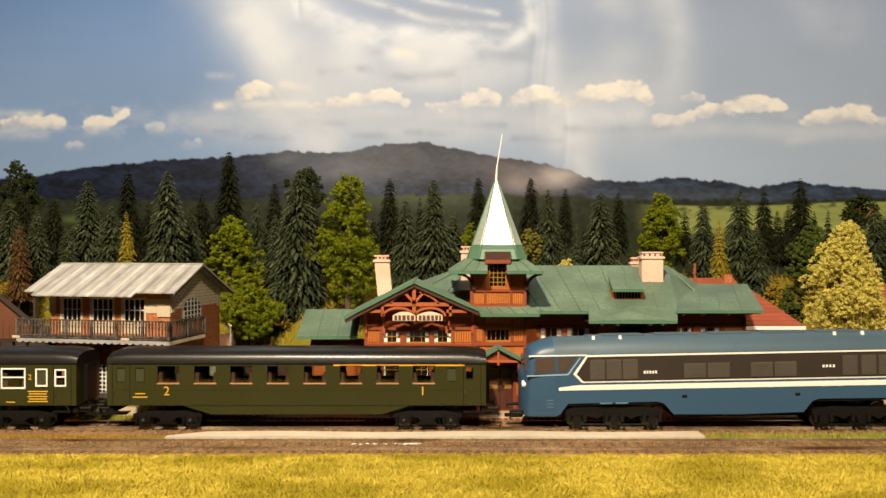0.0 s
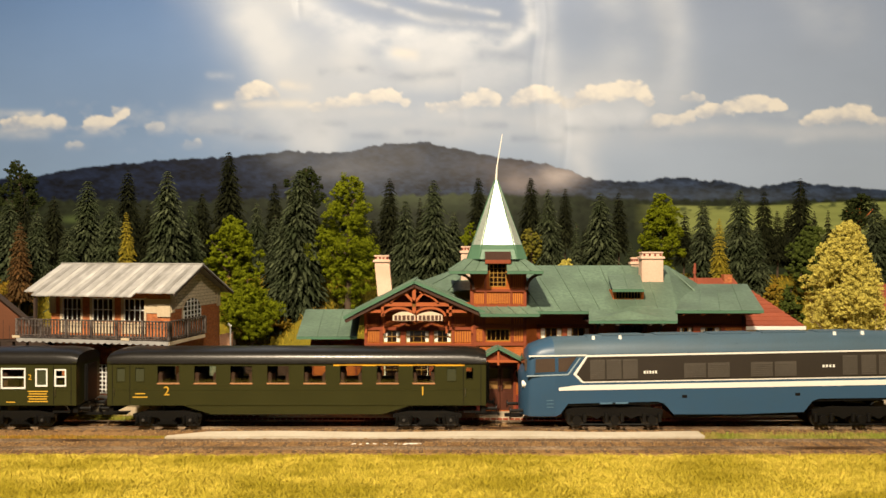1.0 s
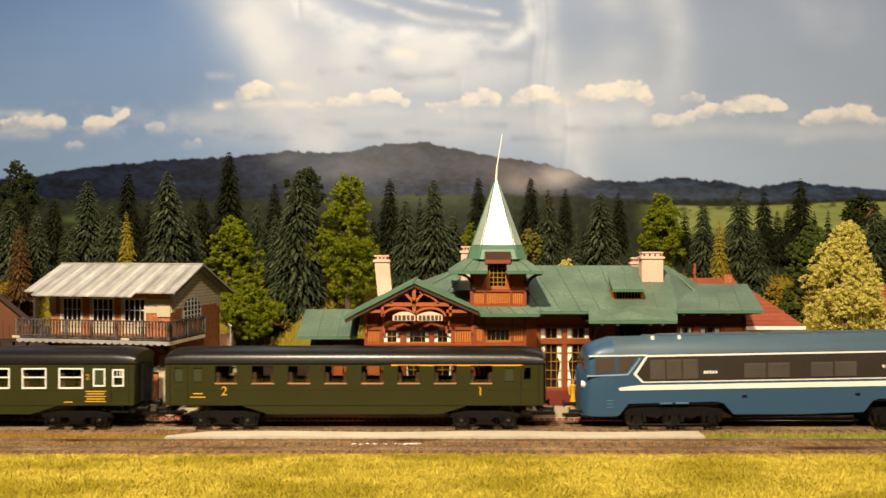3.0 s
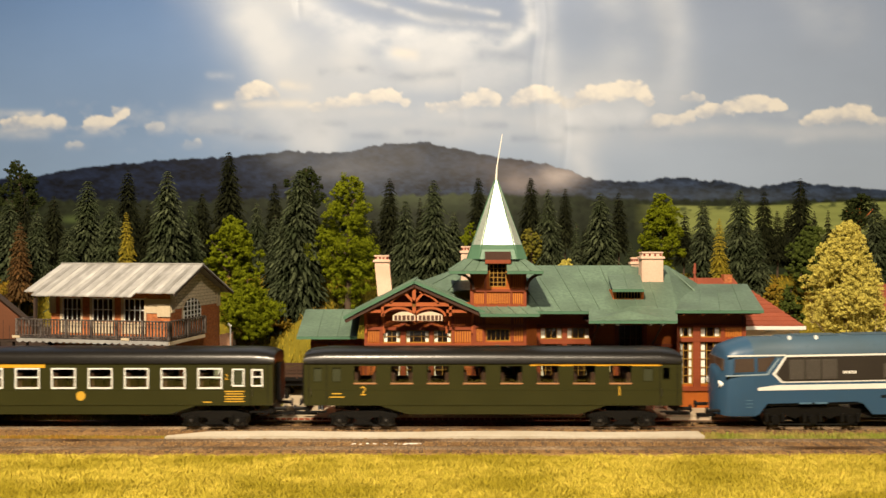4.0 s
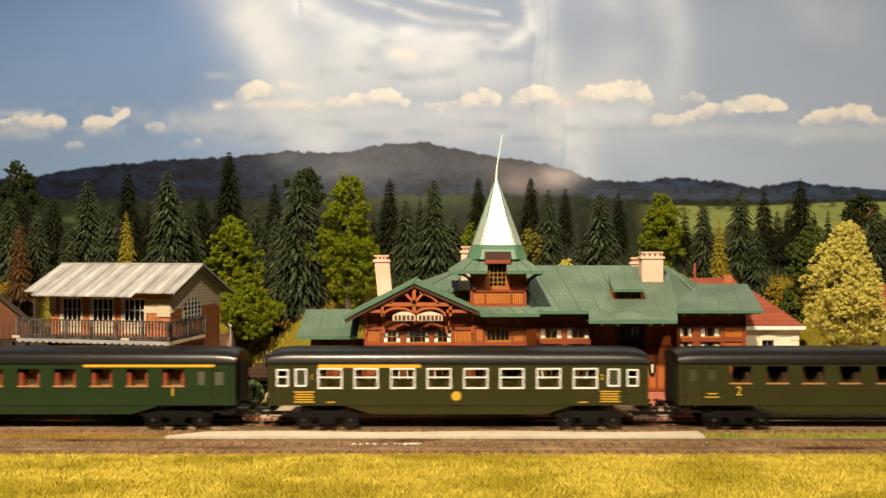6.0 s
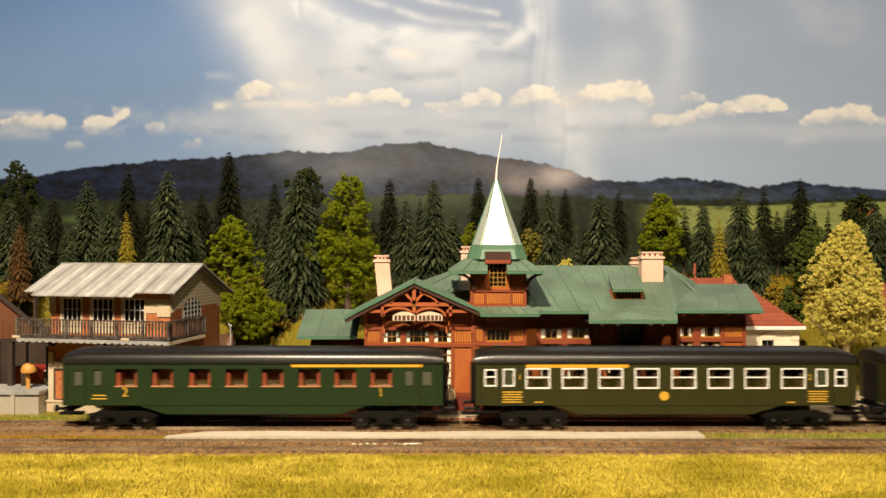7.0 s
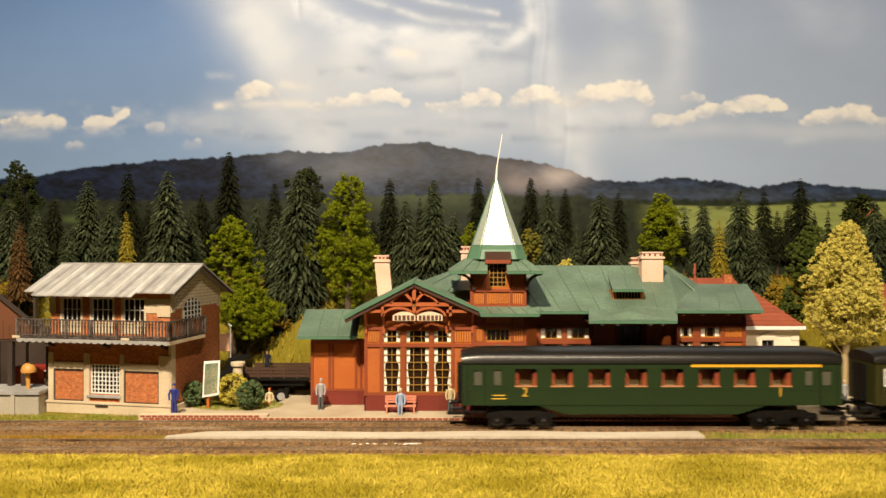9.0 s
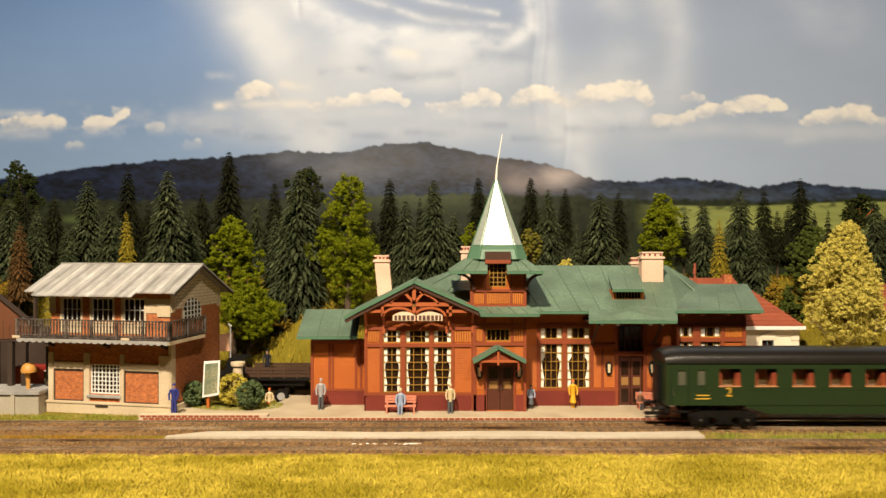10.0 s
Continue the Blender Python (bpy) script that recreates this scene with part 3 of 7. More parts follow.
# ---- tracks ----
def track(y, label):
    tr = thing("railway_track", 0, y, -3.6, label, "railway track", "parallel railway tracks")
    rng = np.random.RandomState(int(y))
    bed = Shape().prism([(-17, 0), (17, 0), (14.5, 2.15), (-14.5, 2.15)], "x", -1250, 1250)
    part("ballast_bed", bed, BALLAST, tr, "brown gritty ballast")
    n = 16000
    x, yy = (rng.rand(n) - 0.5) * 900, (rng.rand(n) - 0.5) * 37
    zz = np.clip((17 - np.abs(yy)) / 2.5, 0, 1) * 2.1 + 0.1
    s = 0.18 + 0.34 * rng.rand(n) ** 2
    c = np.stack([x, yy, zz], 1)[:, None, :]
    tet = np.array([[1, 1, 1], [1, -1, -1], [-1, 1, -1], [-1, -1, 1]], float) + rng.randn(n, 4, 3) * 0.35
    i = np.arange(n)[:, None] * 4
    f = np.concatenate([i + np.array(q) for q in ((0, 1, 2), (0, 3, 1), (0, 2, 3), (1, 3, 2))])
    tagged(raw("ballast_gravel", (c + tet * s[:, None, None]).reshape(-1, 3), f, BALLAST_STONE, tr), kind="stuff")
    for side, yr in (("near", -8.6), ("far", 8.6)):
        prof = [(-1.4, 2.2), (1.4, 2.2), (1.4, 2.5), (0.35, 2.7), (0.35, 3.0), (0.6, 3.1), (0.6, 3.6), (-0.6, 3.6), (-0.6, 3.1), (-0.35, 3.0), (-0.35, 2.7), (-1.4, 2.5)]
        part("rail", Shape().prism([(yr + p, q) for p, q in prof], "x", -1250, 1250), RAIL, tr, "worn steel rail with brown sides")
    first = part("sleeper", Shape().box(-1.4, 1.4, -15, 15, 0.9, 2.2), SLEEPER, tr)
    first.location.x = -450 * MM
    for j in range(1, 112):
        o = new("sleeper", first.data)
        o.parent, o.location = tr, ((-450 + j * 8.1) * MM, 0, 0)


BALLAST_STONE = leafy("ballast_stone", (0.36, 0.23, 0.11), (0.17, 0.10, 0.045), (0.26, 0.155, 0.068), 50, 0.9)
room()
ground()
grass()
backdrop()
track(436.0, "single track before the grass with brown ballast")
track(484.0, "single track along the station platform with brown ballast")


# ---- the train; x in the side's sheet units of K mm from the vehicle's middle, z over the rails ----
K = 0.36
NEAR = 16.0          # half a coach's width in mm
TRACK_Y = 484.0
GOLD = mat("gold_lettering", (0.62, 0.36, 0.04), 0.45, 0.1, bump=0.0)


def zz(v):
    """Height over the rails of a line at v on the side's drawing."""
    return (760.4 - v) * K


def bars(parent, x, z, w, rows, material, y, h=0.7, gap=1.6):
    """Small lettering as plain bars."""
    for r in range(rows):
        wr = w * (1.0 - 0.12 * (r % 2))
        part("lettering", Shape().box(x - wr / 2, x + wr / 2, y - 0.05, y + 0.1, z - r * gap - h, z - r * gap), material, parent)


def wheelset(parent, x, r):
    """One axle with both wheels; turned as the train rolls."""
    s = Shape().tube((0, -9, 0), (0, 9, 0), 1.0, n=8)
    for y in (-8.4, 8.4):
        s.tube((0, y - 1.2, 0), (0, y + 1.2, 0), r, n=20)
        s.tube((0, y - 1.3 if y < 0 else y + 1.3, 0), (0, y, 0), r * 0.45, n=10)
        for j in range(4):
            a = math.tau * j / 4
            yy = y - 1.45 if y < 0 else y + 1.45
            s.bar((0, yy, 0), (math.cos(a) * r * 0.85, yy, math.sin(a) * r * 0.85), r * 0.2, 0.4)
    w = part("wheelset", s, WHEEL, parent, "dull steel wheels")
    w.location = (x * MM, 0, r * MM)
    WHEELS.append((w, x, r))


WHEELS = []


def coach_bogie(root, x):
    bg = part("bogie", Shape().box(x - 3, x + 3, -9, 9, 5, 14), BOGIE, root)
    for side in (-1, 1):
        y = side * 13.0
        f = Shape()
        f.prism([(x - 22, 7.0), (x - 19.6, 7.0), (x - 18.6, 4.2), (x - 11.4, 4.2), (x - 10.4, 7.0), (x - 6, 7.0), (x - 4.5, 5.2), (x + 4.5, 5.2), (x + 6, 7.0), (x + 10.4, 7.0), (x + 11.4, 4.2),
                 (x + 18.6, 4.2), (x + 19.6, 7.0), (x + 22, 7.0), (x + 22, 9.6), (x + 12, 11.4), (x - 12, 11.4), (x - 22, 9.6)], "y", y - 0.9, y + 0.9)
        part("bogie_frame", f, BOGIE, bg, bevel=0.2)
        for a in (-15.0, 15.0):
            part("axle_box", Shape().box(x + a - 2, x + a + 2, y - 2.0, y + 2.0, 3.4, 8.4), BOGIE, bg, bevel=0.5)
            for b in (-4.2, 4.2):
                sp = Shape().tube((x + a + b, y + side * 1.3, 3.2), (x + a + b, y + side * 1.3, 8.6), 0.7, n=8)
                for j in range(4):
                    sp.tube((x + a + b, y + side * 1.3, 3.6 + j * 1.2), (x + a + b, y + side * 1.3, 4.2 + j * 1.2), 1.15, n=8)
                part("spring", sp, BOGIE, bg)
            part("axle_cap", Shape().tube((x + a, y + side * 2, 5.6), (x + a, y + side * 2.7, 5.6), 1.0, 0.7, n=10), AXLE_CAP, bg, "worn bright axle cap")
            part("brake_shoe", Shape().box(x + a * 0.52 - 0.8, x + a * 0.52 + 0.8, side * 9 - 1.6, side * 9 + 1.6, 2.6, 9.0), BOGIE, bg, bevel=0.3)
        leaf = Shape()
        for j in range(4):
            leaf.box(x - 6.4 + j * 0.9, x + 6.4 - j * 0.9, y + side * 0.9 - 0.9, y + side * 0.9 + 0.9, 3.0 + j * 0.75, 3.55 + j * 0.75)
        part("leaf_spring", leaf, BOGIE, bg)
        part("brake_rod", Shape().tube((x - 21, y + side * 0.6, 2.3), (x + 21, y + side * 0.6, 2.3), 0.35, n=6), BOGIE, bg)
    for a in (-15.0, 15.0):
        wheelset(bg, x + a, 5.6)


AXLE_CAP = mat("worn_dark_steel", (0.16, 0.15, 0.14), 0.32, 0.3, metal=0.7)


def coach(name, label, left, length, paint, windows, white, stripe, seats, digits, marks, frosted):
    """left: the drawing's left end; windows: (u0, u1, v0, v1) on the same drawing."""
    mid = left + length / 2
    half = length / 2 * K
    root = thing(name, 0, TRACK_Y, 0, label, "railway coach", "coaches of the train")

    def xx(u):
        return (u - mid) * K
    holes = [(xx(a), xx(b), zz(d), zz(c)) for a, b, c, d in windows + frosted]
    z0, z1 = zz(718.0), zz(641.0)
    for side in (-1, 1):
        y0, y1 = sorted((side * NEAR, side * (NEAR - 1.0)))
        part("side_wall", Shape().wall(-half, half, z0, z1, y0, y1, holes), paint, root)
        rib = Shape()
        for z in (z0 + 0.5, zz(690.0), z1 - 0.9):
            rib.box(-half + 1, half - 1, side * NEAR - 0.14, side * NEAR + 0.14, z - 0.22, z + 0.22)
        part("side_moulding", rib, paint, root)
        for a, b in ((xx(left + 9), xx(left + 40)), (xx(left + length - 40), xx(left + length - 9))):
            dr = Shape()
            for x in (a, b):
                dr.box(x - 0.2, x + 0.2, side * NEAR - 0.12, side * NEAR + 0.12, z0, z1 - 1.0)
            part("door_edge", dr, BLACK, root)
            part("door_handle", Shape().tube((a + 1.2, side * (NEAR + 0.5), z0 + 6), (a + 1.2, side * (NEAR + 0.5), z0 + 11), 0.2, n=6), STEEL, root)
            part("door_step", Shape().box(a, b, side * NEAR - 1.5, side * NEAR + 0.9, z0 - 4.2, z0 - 3.4), BLACK, root)
    for x in (-half, half - 1.0):
        part("end_wall", Shape().box(x, x + 1.0, -NEAR + 1.0, NEAR - 1.0, z0, z1 + 2), paint, root)
        sg = -1 if x < 0 else 1
        e = sg * half
        part("gangway_bellows", Shape().box(min(e, e + sg * 2), max(e, e + sg * 2), -6.0, 6.0, z0 + 1, z1 - 3).box(min(e + sg * 2, e + sg * 2.8), max(e + sg * 2, e + sg * 2.8), -6.6, 6.6, z0 + 0.4, z1 - 2.4),
             BLACK, root, bevel=0.4)
        for y in (-10, 10):
            bf = part("buffer", Shape().tube((e, y, 12.2), (e + sg * 6.5, y, 12.2), 1.1, n=10).tube((e + sg * 6.5, y, 12.2), (e + sg * 7.3, y, 12.2), 2.4, n=16), BLACK, root)
        part("coupler", Shape().box(min(e - sg * 6, e + sg * 9.5), max(e - sg * 6, e + sg * 9.5), -1.6, 1.6, 6.2, 8.0), BLACK, root)
        part("buffer_beam", Shape().box(min(e, e - sg * 3), max(e, e - sg * 3), -14, 14, 10.2, 14), BLACK, root)
    # roof: an arc with drooping ends
    rings = []
    for x, drop, w in ((-half - 0.4, 2.8, 0.0), (-half + 4, 1.0, 0.15), (-half + 14, 0.15, 0.3), (0, 0, 0.3), (half - 14, 0.15, 0.3), (half - 4, 1.0, 0.15), (half + 0.4, 2.8, 0.0)):
        ring = []
        for j in range(15):
            a = math.pi * j / 14
            yy = -math.cos(a)
            zt = math.sin(a) ** 0.62
            ring.append((x, yy * (NEAR + w), z1 - 0.9 + zt * (52.0 - z1 - drop)))
        rings.append(ring)
    part("roof", Shape().loft(rings), ROOF_DARK, root, "dark grey roof with a satin sheen", smooth=True)
    gut = Shape()
    for s in (-1, 1):
        gut.box(-half, half, s * (NEAR + 0.3) - 0.25, s * (NEAR + 0.3) + 0.25, z1 - 1.1, z1 - 0.5)
    part("rain_strip", gut, ROOF_DARK, root)
    # floor, underframe, bogies
    part("underframe", Shape().box(-half + 1, half - 1, -NEAR + 1.2, NEAR - 1.2, z0 - 0.2, z0 + 1.2), BLACK, root)
    part("sole_bar", Shape().prism([(-half + 48, z0), (half - 48, z0), (half - 66, z0 - 5.6), (-half + 66, z0 - 5.6)], "y", -NEAR + 0.3, -NEAR + 1.8), paint, root)
    part("battery_box", Shape().box(-30, -6, -11, 11, z0 - 6, z0 - 0.2), BLACK, root, bevel=0.5)
    part("brake_cylinder", Shape().tube((14, -5, z0 - 3.2), (28, -5, z0 - 3.2), 2.6, n=12), BLACK, root)
    for s in (-1, 1):
        coach_bogie(root, s * (half - 37.4))
    # glazing, frames, seats
    for i, (a, b, c, d) in enumerate(windows + frosted):
        dim = i >= len(windows)
        p = part("window_pane", Shape().box(xx(a), xx(b), -NEAR + 0.45, -NEAR + 0.6, zz(d), zz(c)), (FROST if paint is PAINT_GREEN else FROST_DARK) if dim else PANE, root)
        if not dim:
            part("window_pane", Shape().box(xx(a), xx(b), NEAR - 0.6, NEAR - 0.45, zz(d), zz(c)), PANE, root)
        fm = Shape()
        t = 0.9 if white else 0.35
        out = 0.5 if white else 0.0
        x0, x1, y0, y1 = xx(a) - out, xx(b) + out, zz(d) - out, zz(c) + out
        fm.wall(x0, x1, y0, y1, -NEAR - 0.22, -NEAR + 0.5, [(x0 + t, x1 - t, y0 + t, y1 - t)])
        if white and b - a > 25 or white and (i in (0, len(windows) - 1)):
            m = y0 + (y1 - y0) * 0.55
            fm.box(x0 + t, x1 - t, -NEAR - 0.15, -NEAR + 0.5, m - (0.4 if white else 0.2), m + (0.4 if white else 0.2))
        part("window_frame", fm, WHITE_FRAME if white else paint, root)
    for i, (a, b, c, d) in enumerate(w for w in windows if w[1] - w[0] > 25):
        if not white:
            # the sill's highlight, put in as a pale orange strip
            part("window_lip", Shape().box(xx(a), xx(b), -NEAR - 0.35, -NEAR + 0.4, zz(d) - 0.1, zz(d) + 0.75), SILL_GLINT, root, "pale orange strip standing in for the highlight on the window sill")
            post = xx(a) + (xx(b) - xx(a)) * (0.55 + 0.12 * (i % 3))
            part("window_post", Shape().box(post - 0.35, post + 0.35, NEAR - 1.2, NEAR - 0.2, zz(d), zz(c)), BLACK, root)
        for x, w in ((xx(a) - 0.5, 3.2), (xx(b) - 2.7, 3.2)):
            part("seat", Shape().prism([(x, z0 + 4), (x + w, z0 + 4), (x + w, zz(664)), (x + w * 0.7, zz(660)), (x + w * 0.3, zz(660)), (x, zz(664))], "y", -NEAR + 1.6, -1), seats, root, bevel=0.4)
        part("partition", Shape().box(xx(a) - 4.8, xx(a) - 4.0, -NEAR + 1.2, 5, z0 + 1, z1 - 1), INNER_PALE if seats is SEAT_RED else SEAT_BROWN, root)
        part("window_sill", Shape().box(xx(a) + 0.2, xx(b) - 0.2, -NEAR + 0.6, -NEAR + 2.0, zz(d) + 0.0, zz(d) + 0.6), seats, root)
    yw = -7.0 if seats is SEAT_RED else 4.6
    part("corridor_wall", Shape().wall(-half + 22, half - 22, z0 + 1, z1 - 0.5, yw, yw + 0.6, [] if seats is SEAT_RED else [(h[0] + 1.2, h[1] - 1.2, h[2], h[3]) for h in holes if h[1] - h[0] > 8]), INNER_PALE if seats is SEAT_RED else SEAT_BROWN, root)
    # lining and lettering
    part("yellow_stripe", Shape().box(xx(stripe[0]), xx(stripe[1]), -NEAR - 0.12, -NEAR + 0.3, zz(stripe[3]), zz(stripe[2])), YELLOW_LINE, root, "yellow first class stripe")
    for ch, u, v in digits:
        writing("class_numeral", ch, 8.2 if not white else 5.0, xx(u), -NEAR - 0.12, zz(v), GOLD, root, "gold class numeral")
    for u, v, w, rows in marks:
        bars(root, xx(u), zz(v), w * K, rows, GOLD, -NEAR)
    return root, xx, mid


# colour of the painted highlight along the coach window sills
SILL_GLINT = mat("pale_orange_sill_glint", (0.48, 0.24, 0.11), 0.5, 0.3)
STEEL_EDGE = mat("bare_window_edge", (0.30, 0.20, 0.12), 0.4, 0.2, metal=0.3)


def row(starts, width, v0, v1):
    return [(a, a + width, v0, v1) for a in starts]


def train():
    made = []
    # next to the engine: olive coach with plain windows
    win = row((278, 343, 407, 472, 537, 601, 666, 730), 40, 647, 680) + [(824, 838, 650, 672)]
    a = coach("railway_coach", "olive green model coach with dark roof and plain windows", 190, 670, PAINT_OLIVE, win, False, (590, 822, 641.5, 648), SEAT_BROWN,
              [("2", 295, 693), ("1", 748, 693)], [(248, 696, 17, 1), (248, 702, 26, 1)], [(206, 222, 650, 676), (239, 256, 650, 676), (790, 808, 650, 675)])
    made.append((a[0], a[2]))
    # middle: olive coach with white frames
    win = [(311, 330, 655, 683)] + row((384, 448, 513, 577, 642, 706, 771, 836), 41, 653, 687) + [(931, 949, 655, 683)]
    b = coach("railway_coach", "olive green model coach with white framed windows", 295 - 833, 673, PAINT_OLIVE, [(p - 833, q - 833, r, s) for p, q, r, s in win], True,
              (384 - 833, 565 - 833, 644.5, 651), SEAT_BROWN, [("1", 372 - 833, 668), ("2", 886 - 833, 668)],
              [(359 - 833, 693, 36, 5), (406 - 833, 711, 16, 1), (900 - 833, 692, 36, 5), (852 - 833, 711, 16, 1)], [(344 - 833, 362 - 833, 654, 683), (897 - 833, 916 - 833, 654, 683)])
    part("crest", Shape().tube(((628 - 833 - b[2]) * K, -NEAR - 0.12, zz(701)), ((628 - 833 - b[2]) * K, -NEAR + 0.2, zz(701)), 3.0, n=20), GOLD, b[0], "gold oval crest")
    made.append((b[0], b[2]))
    # last: green coach
    win = row((388, 452, 518, 583, 647, 712, 775, 839), 40, 652, 685)
    sh = 1565
    c = coach("railway_coach", "bright green model coach with red interior, last in the train", 295 - sh, 673, PAINT_GREEN, [(p - sh, q - sh, r, s) for p, q, r, s in win], False,
              (700 - sh, 932 - sh, 643, 650), SEAT_RED, [("2", 406 - sh, 695), ("1", 858 - sh, 695)], [(360 - sh, 699, 22, 1), (360 - sh, 705, 26, 1)],
              [(315 - sh, 331 - sh, 655, 683), (350 - sh, 365 - sh, 654, 683), (901 - sh, 916 - sh, 654, 683), (931 - sh, 949 - sh, 655, 683)])
    made.append((c[0], c[2]))
    made.append(locomotive())
    return made


def locomotive():
    """Blue diesel engine; the drawing runs from its left nose at 922 to 1690."""
    mid = (922 + 1692) / 2
    root = thing("diesel_locomotive", 0, TRACK_Y, 0, "blue model diesel locomotive with white lining and grey louvres", "locomotive")
    W = 16.6

    def xx(u):
        return (u - mid) * K
    L = xx(1692)

    def ring(x, w, zb, zs, zt, lean=0.0):
        pts = [(-w * 0.97, zb), (-w, zb + 3), (-w, zs), (-w * 0.93, zs + (zt - zs) * 0.42), (-w * 0.74, zs + (zt - zs) * 0.78), (-w * 0.35, zt - 0.25), (0, zt)]
        full = pts + [(-p, q) for p, q in reversed(pts[:-1])]
        return [(x + lean * max(0.0, q - zs) / max(0.1, zt - zs), p, q) for p, q in full]
    sh = zz(632)
    rings = [ring(xx(924), 5.0, zz(735), zz(672), zz(660)), ring(xx(928), 9.5, zz(735), zz(668), zz(652)), ring(xx(935), 13.2, zz(735), zz(662), zz(645)),
             ring(xx(938), 14.6, zz(735), zz(640), 50.0), ring(xx(944), 15.7, zz(735), zz(636), 53.2), ring(xx(962), W, zz(735), sh, 55.6), ring(xx(984), W, zz(735), sh, 57.8)]
    front = Shape().loft(rings)
    back = Shape().loft([[(-x, y, z) for x, y, z in r] for r in rings])
    part("nose", front, BLUE, root, "rounded blue nose", smooth=True)
    part("nose", back, BLUE, root, "rounded blue nose", smooth=True)
    # side sheets with the skirt cut out over the bogies
    skirt = [(xx(984), zz(735)), (xx(992), zz(731)), (xx(1006), zz(713)), (xx(1164), zz(712)), (xx(1176), zz(716)), (xx(1192), zz(735)), (0, zz(737))]
    prof = skirt + [(-p, q) for p, q in reversed(skirt[:-1])] + [(-xx(984), sh), (xx(984), sh)]
    for s in (-1, 1):
        part("side_sheet", Shape().prism(prof, "y", s * W - 0.5 * (s > 0) * 1.6, s * W + 0.5 * (s < 0) * 1.6), BLUE, root)
    r2 = []
    for x in (xx(984), xx(1046), xx(1048), -xx(1048), -xx(1046), -xx(984)):
        top = 57.8 if abs(x) > abs(xx(1047)) else 58.6
        r2.append([(x, p, q) for _, p, q in ring(x, W, sh - 1, sh, top)[1:-1]])
    part("roof", Shape().loft(r2), BLUE_ROOF, root, "faded blue roof", smooth=True)
    for u in (1057, 1105, 1490, 1540):
        part("roof_lamp", Shape().tube((xx(u), -9, 55.6), (xx(u), -9, 59.0), 1.3, 1.0, n=10), WHITE_FRAME, root)
    for x in (-70, -35, 0, 35, 70):
        part("roof_hatch", Shape().box(x - 14, x + 14, -6, 6, 58.0, 58.9), BLUE_ROOF, root, bevel=0.3)
    for u in (1080, 1200, 1307):
        for s in (1, -1):
            part("roof_seam", Shape().box(s * xx(u) - 0.15, s * xx(u) + 0.15, -W * 0.9, W * 0.9, 53.0, 53.4), BLUE_ROOF, root)
    y = -W
    # dark louvre band with pale outline
    b0, b1 = 1024, 1590
    band = [(xx(b0 - 2), zz(661)), (xx(1042), zz(631)), (-xx(1042), zz(630)), (-xx(b0 - 2), zz(661)), (-xx(1034), zz(674)), (xx(1034), zz(674))]
    part("lining", Shape().prism([(xx(1016), zz(661)), (xx(1040), zz(627.5)), (-xx(1040), zz(627.5)), (-xx(1016), zz(661)), (-xx(1031), zz(676.5)), (xx(1031), zz(676.5))], "y", y - 0.15, y), CREAM_LINE, root, "thin white lining")
    part("louvre_band", Shape().prism(band, "y", y - 0.32, y), GRILLE, root, "dark grey louvre band")
    for u in (1046, 1075, 1104, 1212, 1254, 1330, 1372, 1492, 1525, 1556):
        w = 26 if u < 1110 or u > 1480 else 38
        gr = Shape().box(xx(u), xx(u + w), y - 0.5, y - 0.2, zz(671), zz(636 if w == 26 else 645))
        for j in range(10 if w == 26 else 7):
            z = zz(670 - j * 3.4)
            gr.box(xx(u) + 0.3, xx(u + w) - 0.3, y - 0.72, y - 0.4, z, z + 0.5)
        part("louvre", gr, GRILLE_PALE, root, "grey louvre")
    part("white_stripe", Shape().prism([(xx(990), zz(684.5)), (xx(1024), zz(680.5)), (-xx(1024), zz(680.5)), (-xx(990), zz(684.5)), (-xx(992), zz(689.5)), (xx(990), zz(689.5))], "y", y - 0.25, y), CREAM_LINE, root, "broad white side stripe")
    for j in range(5):
        bars(root, xx(1142 + j * 5), zz(657), 3.2 * K, 1, CREAM_LINE, y - 0.4, 1.8)
    for j in range(4):
        bars(root, xx(1458 + j * 6), zz(652), 3.6 * K, 1, CREAM_LINE, y - 0.4, 1.7)
    # cab windows with a bright sill
    for poly in ([(949, 657), (950, 633), (984, 632), (984, 656)], [(990, 656), (990, 632), (1022, 630), (1004, 656)]):
        cx = sum(p for p, _ in poly) / 4
        cz = sum(q for _, q in poly) / 4
        big = [(xx(cx + (p - cx) * 1.13), zz(cz + (q - cz) * 1.18)) for p, q in poly]
        part("cab_window_frame", Shape().prism(big, "y", y - 0.18, y + 0.2), BLUE, root)
        part("cab_window", Shape().prism([(xx(p), zz(q)) for p, q in poly], "y", y - 0.30, y), CAB_GLASS, root, "dark tinted cab window")
    part("cab_sill", Shape().prism([(xx(934), zz(662)), (xx(1006), zz(660)), (xx(1028), zz(632)), (xx(1030), zz(632)), (xx(1008), zz(662.5)), (xx(934), zz(664))], "y", y - 0.2, y + 1.0), SILL, root, "bright cab sill strip")
    part("cab_visor", Shape().box(xx(938), xx(1040), y - 0.25, y + 0.4, zz(629), zz(626.5)), CREAM_LINE, root)
    part("windscreen", Shape().box(xx(933) - 0.4, xx(936), -12, -1, zz(655), zz(634)).box(xx(933) - 0.4, xx(936), 1, 12, zz(655), zz(634)), CAB_GLASS, root, "dark windscreen")
